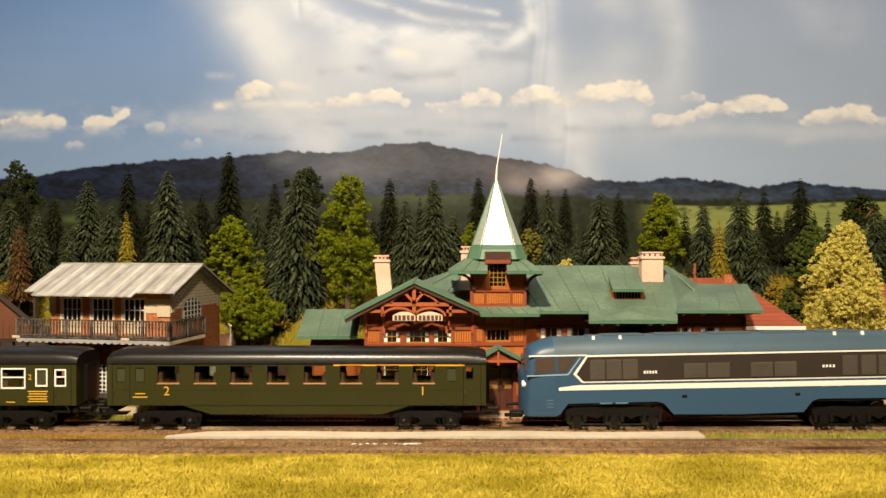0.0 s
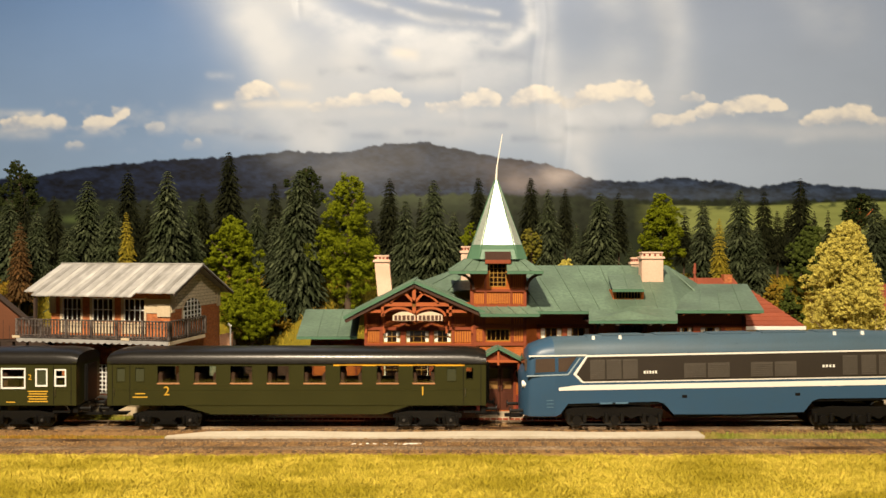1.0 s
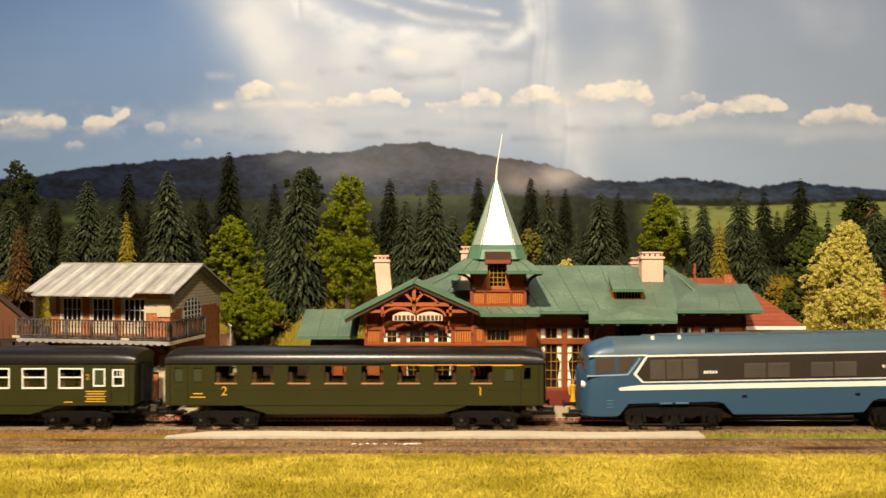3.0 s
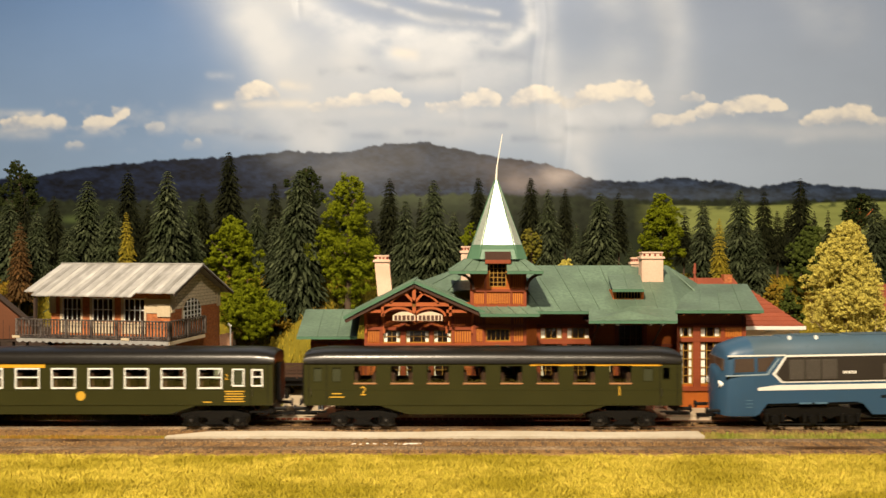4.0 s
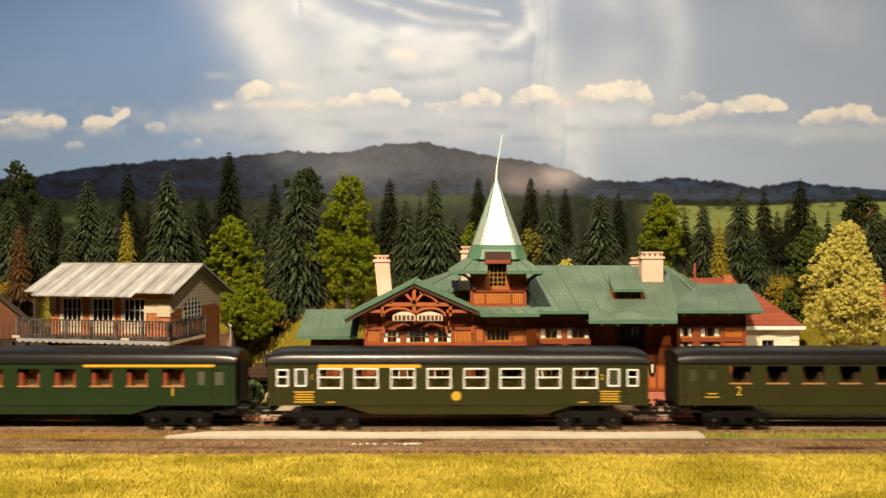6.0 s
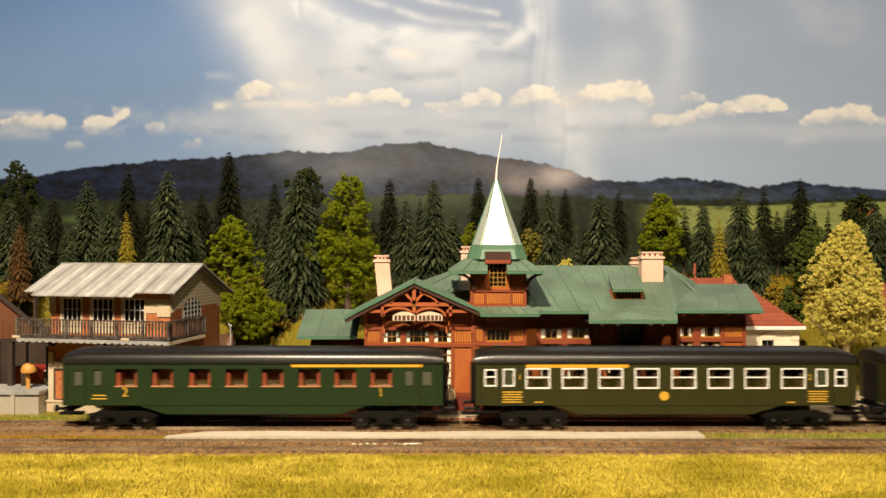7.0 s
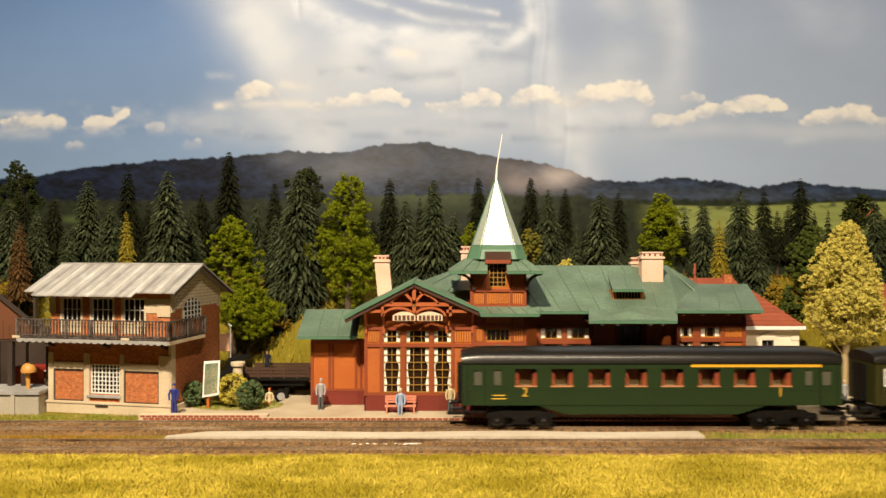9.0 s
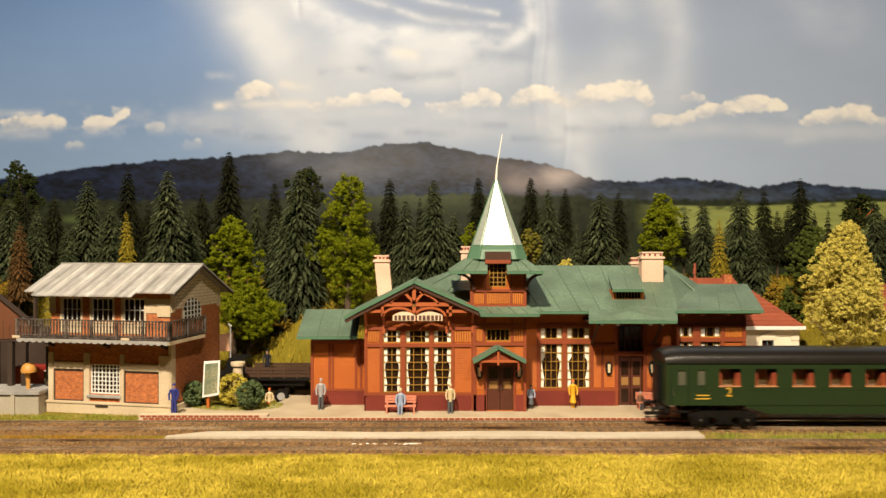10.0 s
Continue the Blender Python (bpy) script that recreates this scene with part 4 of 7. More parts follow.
    for yy in (-11, 11):
        hl = part("headlight", Shape().tube((xx(928), yy * 0.84, zz(680)), (xx(938), yy * 0.94, zz(680)), 2.4, n=16), WHITE_FRAME, root, "pale headlight")
        part("buffer", Shape().tube((xx(922) - 6, yy, 12), (xx(922) + 2, yy, 12), 1.1, n=10).tube((xx(922) - 6.6, yy, 12), (xx(922) - 5.9, yy, 12), 2.5, n=16), BLACK, root)
        part("buffer", Shape().tube((-xx(922) + 6, yy, 12), (-xx(922) - 2, yy, 12), 1.1, n=10).tube((-xx(922) + 6.6, yy, 12), (-xx(922) + 5.9, yy, 12), 2.5, n=16), BLACK, root)
    part("coupler", Shape().box(xx(922) - 9, xx(930), -1.6, 1.6, 6.2, 8.0), BLACK, root)
    for u in (1212, 1412):
        part("filler_cap", Shape().box(xx(u) - 1.6, xx(u) + 1.6, y - 0.12, y + 0.2, zz(706), zz(701)), BLACK, root)
    for u in (1062, 1090):
        part("cab_step", Shape().box(xx(u), xx(u + 22), y - 0.5, y + 0.3, zz(714.5), zz(712)), STEEL_BLUE, root)
    for v in (706, 712, 718):
        part("foothold", Shape().box(xx(968), xx(980), y - 0.12, y + 0.2, zz(v + 1.2), zz(v)), STEEL_BLUE, root)
    part("underframe", Shape().box(xx(1196), -xx(1196), -13, 13, 6.5, 10), BLACK, root)
    part("floor_plate", Shape().box(xx(990), -xx(990), -W + 1, W - 1, 15.6, 17.5), BLACK, root)
    # the body sits a degree nose-down on its bogies
    tilt = pose(xx(1088) * MM, 0, 0) @ pose(0, 0, 0, 0, -1.05, 0) @ pose(-xx(1088) * MM, 0, 0)
    for piece in root.children:
        piece.matrix_basis = tilt @ piece.matrix_basis
    for s in (1, -1):
        cx = s * xx(1088)
        bg = part("bogie", Shape().box(cx - 6, cx + 6, -9, 9, 7, 16), BOGIE, root)
        for side in (-1, 1):
            yy = side * 13.6
            fr = Shape().prism([(cx - 31, 8.6), (cx - 15, 8.2), (cx - 11, 6.4), (cx - 8, 8.2), (cx + 8, 8.2), (cx + 11, 6.4), (cx + 15, 8.2), (cx + 31, 8.6), (cx + 31, 12.5), (cx + 20, 14.2), (cx - 20, 14.2), (cx - 31, 12.5)], "y", yy - 0.8, yy + 0.8)
            part("bogie_frame", fr, BOGIE, bg)
            for a in (-24, 0, 24):
                part("axle_box", Shape().tube((cx + a, yy, 6.0), (cx + a, yy + side * 2.2, 6.0), 2.8, n=14), BOGIE, bg)
                part("spring", Shape().tube((cx + a - 5, yy + side, 4.6), (cx + a - 5, yy + side, 10), 1.3, n=8), BOGIE, bg)
                part("spring", Shape().tube((cx + a + 5, yy + side, 4.6), (cx + a + 5, yy + side, 10), 1.3, n=8), BOGIE, bg)
            part("brake_rod", Shape().tube((cx - 28, yy + side * 1.2, 3.0), (cx + 28, yy + side * 1.2, 3.0), 0.5, n=6), BOGIE, bg)
        for a in (-24, 0, 24):
            wheelset(bg, cx + a, 6.4)
    return root, mid


SILL = mat("pale_blue_grey_strip", (0.30, 0.38, 0.43), 0.4, 0.15)
CAB_GLASS = mat("tinted_cab_glass", (0.085, 0.06, 0.045), 0.15, 0.2, bump=0.0, spec=0.6)
STEEL_BLUE = mat("worn_blue_step", (0.10, 0.19, 0.27), 0.5, 0.2)
TRAIN = train()


# ---- buildings: elevations drawn on upright sheets, each at a depth y with its own scale ----
class Sheet:
    """An upright drawing at depth y: u runs to the right, v down, eye level at v = 441."""

    def __init__(self, y):
        self.y, self.k = y, y / LENS

    def x(self, u):
        return (u - 784) * self.k

    def z(self, v):
        return EYE - (v - 441) * self.k

    def rect(self, u0, u1, v0, v1):
        return self.x(u0), self.x(u1), self.z(v1), self.z(v0)

    def p(self, u, v):
        return self.x(u), self.z(v)


TIMBER = mat("red_brown_timber", (0.27, 0.058, 0.018), 0.6, 0.25, bump=0.15, col2=(0.16, 0.035, 0.012))
BOARD = mat("orange_brown_boards", (0.46, 0.122, 0.014), 0.6, 0.28, bump=0.2, col2=(0.28, 0.066, 0.009))
SLAT = mat("ochre_slats", (0.54, 0.19, 0.020), 0.6, 0.25, bump=0.15, col2=(0.33, 0.10, 0.02))
PLINTH = mat("dark_red_plinth", (0.20, 0.030, 0.018), 0.7, 0.3, bump=0.2)
GREEN_ROOF = mat("patinated_green_roof", (0.140, 0.215, 0.152), 0.5, 0.42, fine=420, broad=38, bump=0.2, col2=(0.072, 0.108, 0.078), spec=0.4)
GREEN_TRIM = mat("green_roof_edge", (0.090, 0.190, 0.118), 0.45, 0.2, bump=0.05)
SPIRE = mat("polished_green_spire", (0.62, 0.70, 0.62), 0.30, 0.1, bump=0.02, metal=0.6, spec=0.8)
OCHRE = mat("ochre_window_bar", (0.34, 0.185, 0.025), 0.6, 0.15)
CURTAIN = mat("white_curtain", (0.82, 0.80, 0.72), 0.9, 0.1)
DARK_PANE = mat("dark_window_glass", (0.026, 0.013, 0.008), 0.18, 0.2, bump=0.0, spec=0.4)
DOORWOOD = mat("dark_door_wood", (0.100, 0.030, 0.016), 0.5, 0.3, bump=0.2)
PLATE = mat("ochre_door_plate", (0.30, 0.16, 0.05), 0.5, 0.2)
PLASTER = mat("pinkish_cream_plaster", (0.74, 0.56, 0.44), 0.85, 0.25, bump=0.3, col2=(0.56, 0.33, 0.23))
SIGN = mat("cream_sign_board", (0.72, 0.58, 0.42), 0.7, 0.15)
INK = mat("dark_sign_letters", (0.10, 0.05, 0.035), 0.7, 0.1)
DARK_IN = mat("dark_interior", (0.030, 0.016, 0.010), 0.9, 0.2)
LAMP_GLOW = mat("cream_lantern_glass", (0.72, 0.62, 0.40), 0.3, 0.1)
IRON = mat("dark_iron", (0.020, 0.022, 0.022), 0.5, 0.2, metal=0.4)


def pane_window(root, sh, u0, u1, v0, v1, cols, rows, curtain=0.0, bar=0.55, tied=False, frame_mat=None, depth=1.6):
    """A glazed window: bars, a dark pane and, behind it, curtains on both sides."""
    fm = frame_mat or OCHRE
    x0, x1, z0, z1 = sh.rect(u0, u1, v0, v1)
    y = sh.y
    s = Shape().wall(x0, x1, z0, z1, y + 0.2, y + depth - 0.4, [(x0 + bar, x1 - bar, z0 + bar, z1 - bar)])
    w = part("window", s, fm, root)
    for i in range(1, cols):
        x = x0 + (x1 - x0) * i / cols
        part("glazing_bar", Shape().box(x - bar * 0.4, x + bar * 0.4, y + 0.4, y + 1.0, z0 + bar, z1 - bar), fm, w)
    for i in range(1, rows):
        z = z0 + (z1 - z0) * i / rows
        part("glazing_bar", Shape().box(x0 + bar, x1 - bar, y + 0.46, y + 0.94, z - bar * 0.4, z + bar * 0.4), fm, w)
    part("pane", Shape().box(x0, x1, y + depth + 0.6, y + depth + 0.9, z0, z1), DARK_PANE, w)
    if curtain:
        for side in (-1, 1):
            e = x0 + bar * 0.5 if side < 0 else x1 - bar * 0.5
            wd = curtain * (x1 - x0)
            c = Shape()
            n = 10
            for j in range(n):
                za, zb = z1 - (z1 - z0) * j / n, z1 - (z1 - z0) * (j + 1) / n

                def width(t):
                    return wd * (1 - 0.62 * max(0.0, math.sin(math.pi * min(1.0, t * 1.15))) ** 1.6 * (t > 0.3) - (0.0 if t < 0.87 else 0.25)) if tied else wd
                a, b = width(j / n), width((j + 1) / n)
                c.quad((e, y + 1.5, za), (e - side * a, y + 1.1, za), (e - side * b, y + 1.1, zb), (e, y + 1.5, zb))
            part("curtain", c, CURTAIN, w, "white curtain")
    return w


def slats(root, sh, u0, u1, v0, v1, n, material=None, upright=True, out=0.5):
    """A panel filled with raised slats."""
    x0, x1, z0, z1 = sh.rect(u0, u1, v0, v1)
    y = sh.y
    back = part("panel", Shape().box(x0, x1, y - 0.12, y + 0.1, z0, z1), TIMBER if upright else BOARD, root)
    s = Shape()
    for i in range(n):
        if upright:
            a = x0 + (x1 - x0) * (i + 0.18) / n
            s.box(a, a + (x1 - x0) * 0.58 / n, y - out, y, z0 + 0.2, z1 - 0.2)
        else:
            a = z0 + (z1 - z0) * (i + 0.12) / n
            s.prism([(y - out, a), (y, a), (y, a + (z1 - z0) * 0.8 / n), (y - out * 0.3, a + (z1 - z0) * 0.8 / n)], "x", x0 + 0.2, x1 - 0.2)
    return tagged(part("slats", s, material or SLAT, back), kind="stuff")


def beams(root, sh, rects, material=None, out=0.9):
    for i, (u0, u1, v0, v1) in enumerate(rects):
        x0, x1, z0, z1 = sh.rect(u0, u1, v0, v1)
        proud = out + (0.16 if x1 - x0 > z1 - z0 else 0.0) + 0.012 * i
        part("beam", Shape().box(x0, x1, sh.y - proud, sh.y + 0.3, z0, z1), material or TIMBER, root, bevel=0.12)


def roof_plane(name, root, a, b, c, d, thick=1.0, seams=0, material=None, edge=True):
    """A sloping sheet a-b (eave) to c-d (ridge), with standing seams from eave to ridge and a bright edge."""
    a, b, c, d = (Vector(q) for q in (a, b, c, d))
    n = (b - a).cross(d - a).normalized()
    if n.z < 0:
        n = -n
    s = Shape().loft([[a, b, c, d], [a + n * thick, b + n * thick, c + n * thick, d + n * thick]])
    ob = part(name, s, material or GREEN_ROOF, root)
    for i in range(1, seams):
        t = i / seams
        s = Shape()
        p, q = a.lerp(b, t) + n * thick, d.lerp(c, t) + n * thick
        w = (b - a).normalized() * 0.28
        s.loft([[p - w, p + w, p + w + n * 0.5, p - w + n * 0.5], [q - w, q + w, q + w + n * 0.5, q - w + n * 0.5]])
        part("roof_seam", s, material or GREEN_ROOF, ob)
    if edge:
        dn = Vector((0, 0, 1.0))
        o = (a - d).normalized() * 0.5
        part("roof_edge", Shape().loft([[a + o - dn, a + o + dn * 0.9, a - o + dn * 0.9, a - o - dn], [b + o - dn, b + o + dn * 0.9, b - o + dn * 0.9, b - o - dn]]), GREEN_TRIM, ob)
    return ob


def lantern(root, x, y, z):
    ln = part("lantern", Shape().tube((x, y - 1.2, z + 3.6), (x, y - 1.2, z + 4.6), 1.5, 0.4, n=8).box(x - 0.3, x + 0.3, y - 1.2, y, z + 3.2, z + 3.8).tube((x, y - 1.2, z - 3.6), (x, y - 1.2, z - 2.8), 0.6, 1.3, n=8), IRON, root)
    part("lantern_glass", Shape().tube((x, y - 1.2, z - 2.8), (x, y - 1.2, z + 3.6), 0.9, 1.3, n=8), LAMP_GLOW, ln)
    part("back_plate", Shape().prism([(x + 2.6 * math.cos(a * math.tau / 14), z + 5.2 * math.sin(a * math.tau / 14)) for a in range(14)], "y", y - 0.3, y), IRON, ln)


def station():
    root = new("station_building")
    tagged(root, "orange timber station building with green metal roofs and a spire", "station")
    F, T, R, A, W = Sheet(523.0), Sheet(521.0), Sheet(540.0), Sheet(543.0), Sheet(532.0)
    # --- front gable block
    win = [(678, 709, 615, 695), (718, 760, 615, 695), (767, 799, 615, 695), (678, 709, 585, 607), (718, 760, 585, 607), (767, 799, 585, 607)]
    x0, x1 = F.x(646), F.x(838)
    part("front_wall", Shape().wall(x0, x1, -3.6, F.z(553), F.y, F.y + 2, [F.rect(*w) for w in win]), BOARD, root)
    part("gable_wall", Shape().prism([F.p(646, 553), F.p(838, 553), F.p(733, 507)], "y", F.y, F.y + 2), DARK_TIMBER, root)
    part("side_wall", Shape().box(x0, x0 + 2, F.y + 2, 600, -3.6, F.z(553)), BOARD, root)
    for i, w in enumerate(win):
        pane_window(root, F, *w, cols=3 if i in (1, 4) else 2, rows=6 if i < 3 else 2, curtain=0.22 if i % 3 != 1 else 0.16, tied=i < 3)
    beams(root, F, [(645, 650, 560, 727), (834, 839, 560, 727), (672, 678, 560, 699), (709, 718, 560, 699), (760, 767, 560, 699), (799, 804, 560, 699),
                    (650, 834, 608, 614.5), (650, 834, 579, 584.5), (650, 834, 695, 700)])
    part("plinth", Shape().wall(F.x(645), F.x(836), -3.6, F.z(700), F.y - 0.9, F.y, []), PLINTH, root, "dark red plinth")
    pl = Shape()
    for i in range(44):
        x = F.x(647) + i * (F.x(834) - F.x(647)) / 44
        pl.box(x, x + 1.1, F.y - 1.3, F.y - 0.8, -2, F.z(702))
    tagged(part("plinth_boarding", pl, PLINTH, root), kind="stuff")
    for u0, u1 in ((651, 672), (804, 834)):
        slats(root, F, u0, u1, 586, 606, 7)
        slats(root, F, u0, u1, 617, 694, 26, BOARD, upright=False, out=0.25)
    slats(root, F, 679, 799, 562, 578, 40, BOARD)
    slats(root, F, 651, 671, 562, 578, 7, BOARD)
    slats(root, F, 805, 833, 562, 578, 9, BOARD)
    # sign board with two arched tops and unreadable letters
    N = Sheet(512.2)
    arch = []
    for c in (720, 754):
        poly = [N.p(c - 25 if c < 735 else c - 16, 568), N.p(c + 15 if c < 735 else c + 29, 568)]
        poly += [N.p(c + (15 if c < 735 else 29) - i * (40 if c < 735 else 45) / 8, 562 - 10 * math.sin(math.pi * (0.12 + (i / 8) * 0.76))) for i in range(9)]
        part("sign_board", Shape().prism(poly, "y", N.y, N.y + 1), SIGN, root, "cream sign board")
    for u0, u1 in ((698, 703), (705, 710), (712, 718), (720, 725), (727, 733), (741, 746), (748, 753), (755, 761), (763, 768), (770, 775), (777, 781)):
        part("lettering", Shape().box(N.x(u0), N.x(u1), N.y - 0.2, N.y + 0.2, N.z(567), N.z(558.5)), INK, root)
    # open truss under the gable edge
    G = Sheet(513.5)

    def g(u, v):
        x, z = G.p(u, v)
        return (x, G.y, z)
    sticks = [(g(668, 539), g(831, 539), 2.6), (g(733, 506), g(733, 568), 2.6), (g(640, 548), g(733, 506), 2.4), (g(826, 548), g(733, 506), 2.4), (g(733, 536), g(716, 518), 1.8), (g(733, 536), g(750, 518), 1.8),
              (g(640, 551), g(676, 551), 2.0), (g(790, 551), g(828, 551), 2.0), (g(677, 539), g(677, 560), 2.0), (g(797, 539), g(797, 560), 2.0)]
    for a in range(8):
        p0, p1 = math.pi * a / 8, math.pi * (a + 1) / 8
        for c, rx in ((705, 27), (761, 27)):
            sticks.append((g(c - rx * math.cos(p0), 560 - 15 * math.sin(p0)), g(c - rx * math.cos(p1), 560 - 15 * math.sin(p1)), 1.6))
    for c in (690, 776):
        for a in range(5):
            t0, t1 = a / 5, (a + 1) / 5
            s = 1 if c < 733 else -1
            sticks.append((g(c + s * 34 * t0, 538 - 22 * t0 ** 0.6), g(c + s * 34 * t1, 538 - 22 * t1 ** 0.6), 1.5))
    for p, q, w in sticks:
        part("truss_beam", Shape().bar(p, q, w, 2.0), TRUSS, root)
    part("finial", Shape().tube(g(733, 538), g(733, 549), 1.8, 0.6, n=8), PLATE, root)
    for u in (648, 680, 790, 836):
        part("bracket", Shape().bar((F.x(u), F.y - 1, F.z(590)), (F.x(u), F.y - 1, F.z(556)), 1.6, 1.6).quad((F.x(u) - .8, F.y - 1, F.z(575)), (F.x(u) + .8, F.y - 1, F.z(575)), (F.x(u) + .8, 513, F.z(550)), (F.x(u) - .8, 513, F.z(550))), TRUSS, root)
    # gable roof
    ax, az = Sheet(511).p(733, 500)
    lx, lz = Sheet(511).p(608, 564)
    rx, rz = Sheet(511).p(858, 554)
    roof_plane("gable_roof", root, (lx, 511, lz), (lx, 600, lz), (ax, 600, az), (ax, 511, az), seams=6, edge=False)
    roof_plane("gable_roof", root, (rx, 511, rz), (rx, 560, rz), (ax, 560, az), (ax, 511, az), seams=4, edge=False)
    part("verge_board", Shape().bar((lx, 510.6, lz + 0.3), (ax, 510.6, az + 0.4), 2.0, 1.2), GREEN_TRIM, root)
    part("verge_board", Shape().bar((rx, 510.6, rz + 0.3), (ax, 510.6, az + 0.4), 2.0, 1.2), GREEN_TRIM, root)
    part("barge_board", Shape().bar((lx + 1, 511.6, lz - 2.0), (ax, 511.6, az - 2.2), 2.4, 1.2), TRUSS_DARK, root)
    part("barge_board", Shape().bar((rx - 1, 511.6, rz - 2.0), (ax, 511.6, az - 2.2), 2.4, 1.2), TRUSS_DARK, root)
    # --- tower
    tx0, tx1 = T.x(838), T.x(931)
    twin, udoor, uwin = (861, 902, 583, 604), (861, 909, 646, 727), (866, 896, 467, 508)
    part("tower_wall", Shape().wall(tx0, tx1, -3.6, T.z(480), T.y, T.y + 2, [T.rect(*twin), T.rect(*udoor)] + [T.rect(866, 896, 480, 508)]), BOARD, root)
    for x in (tx0, tx1 - 2):
        part("tower_side", Shape().box(x, x + 2, T.y + 2, T.y + 36, -3.6, T.z(480)), BOARD, root)
    part("tower_top", Shape().wall(T.x(860), T.x(904), T.z(480), T.z(447), T.y, T.y + 2, [T.rect(866, 896, 467, 480)]), TRUSS_DARK, root)
    pane_window(root, T, *twin, cols=5, rows=1)
    pane_window(root, T, *uwin, cols=4, rows=5)
    beams(root, T, [(837, 843, 558, 727), (926, 931.5, 558, 727), (838, 931, 574, 580), (838, 931, 606, 612), (854, 859, 558, 612), (904, 909, 558, 612),
                    (832, 838, 482, 546), (926, 931.5, 482, 546), (838, 931, 512, 517), (838, 931, 539, 545), (857, 861, 482, 545), (903, 907, 482, 545), (860, 903, 460, 466.5)])
    for u0, u1 in ((843, 854), (909, 926)):
        slats(root, T, u0, u1, 582, 605, 4)
        slats(root, T, u0 - 1, u1, 559, 573, 4, BOARD)
    slats(root, T, 861, 903, 519, 538, 14)
    slats(root, T, 839, 857, 519, 538, 5)
    slats(root, T, 907, 925, 519, 538, 5)
    slats(root, T, 839, 857, 486, 511, 5, BOARD)
    slats(root, T, 907, 925, 486, 511, 5, BOARD)
    slats(root, T, 843, 860, 614, 690, 26, BOARD, upright=False, out=0.25)
    slats(root, T, 910, 926, 614, 690, 26, BOARD, upright=False, out=0.25)
    for u0, u1 in ((838, 860), (910, 931)):
        part("plinth", Shape().box(T.x(u0), T.x(u1), T.y - 0.9, T.y, -3.6, T.z(699)), PLINTH, root)
    # skirt roof and flared eaves
    S = Sheet(508.0)
    roof_plane("skirt_roof", root, (S.x(850), 508, S.z(558)), (S.x(955), 508, S.z(558)), (tx1 + 2, 522, S.z(546)), (tx0, 522, S.z(546)), seams=5)
    E = Sheet(509.0)
    for s, u0, u1, a, b in ((-1, 796, 863, 826, 863), (1, 897, 961, 897, 930)):
        zb, zt = E.z(482), T.z(461)
        roof_plane("flared_eave", root, (E.x(u0), 509, zb), (E.x(u1), 509, zb), (T.x(b), 525, zt), (T.x(a), 525, zt), seams=3)
        ox = E.x(u0) if s < 0 else E.x(u1)
        ix = T.x(a) if s < 0 else T.x(b)
        roof_plane("flared_eave", root, (ox, 509, zb), (ox, 568, zb), (ix, 552, zt), (ix, 525, zt), seams=3)
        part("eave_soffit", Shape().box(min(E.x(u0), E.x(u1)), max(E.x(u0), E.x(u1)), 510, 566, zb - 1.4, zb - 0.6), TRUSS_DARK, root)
        bx = tx0 if s < 0 else tx1
        for a in range(6):
            t0, t1 = a / 6 * math.pi / 2, (a + 1) / 6 * math.pi / 2
            r = 11
            part("eave_bracket", Shape().bar((bx + s * r * (1 - math.cos(t0)), 519, zb - 1.5 - r * (1 - math.sin(t0))), (bx + s * r * (1 - math.cos(t1)), 519, zb - 1.5 - r * (1 - math.sin(t1))), 2.0, 2.0), TRUSS_DARK, root)
    # spire: eight-sided, broad faces to the four sides
    cy = 540.0
    C = Sheet(cy)

    def oct_ring(half, face, z):
        return [(C.x(878) + p, cy + q, z) for p, q in ((-face, -half), (face, -half), (half, -face), (half, face), (face, half), (-face, half), (-half, face), (-half, -face))]
    Q = Sheet(521.0)
    h0, f0 = 20.2, 12.9
    z0, z1, z2 = Q.z(459), Q.z(434), C.z(318)
    part("spire", Shape().loft([oct_ring(17.6, 12.2, z1), oct_ring(0.7, 0.5, z2)]), SPIRE, root, "bright polished spire catching the light")
    part("spire_skirt", Shape().loft([oct_ring(20.6, 13.4, z0), oct_ring(18.2, 12.9, z1 - 3.2), oct_ring(17.8, 12.5, z1 + 0.3)]), GREEN_TRIM, root)
    st = Shape()
    ring_a, ring_b = oct_ring(20.9, 13.6, z0), oct_ring(0.9, 0.6, z2)
    for a, b in zip(ring_a, ring_b):
        st.tube(a, b, 0.55, 0.3, n=5)
    part("spire_seam", st, GREEN_TRIM, root)
    part("flagpole", Shape().tube((C.x(878), cy, z2 - 1), (C.x(879.5), cy, C.z(295)), 0.9, 0.55, n=8).tube((C.x(879.5), cy, C.z(295)), (C.x(889), cy, C.z(238)), 0.55, 0.3, n=8), CREAM_LINE, root)
    part("tower_hood", Shape().box(T.x(858), T.x(903), 516.5, 522, T.z(467), T.z(445.5)), TRUSS_DARK, root)
    part("hood_beam", Shape().box(T.x(858), T.x(903), 516, 518, T.z(466.5), T.z(460)), TIMBER, root)
    # door, its small gabled porch
    D = Sheet(522.5)
    d0, d1, dz0, dz1 = D.rect(861, 909, 646, 727)
    dm = (d0 + d1) / 2
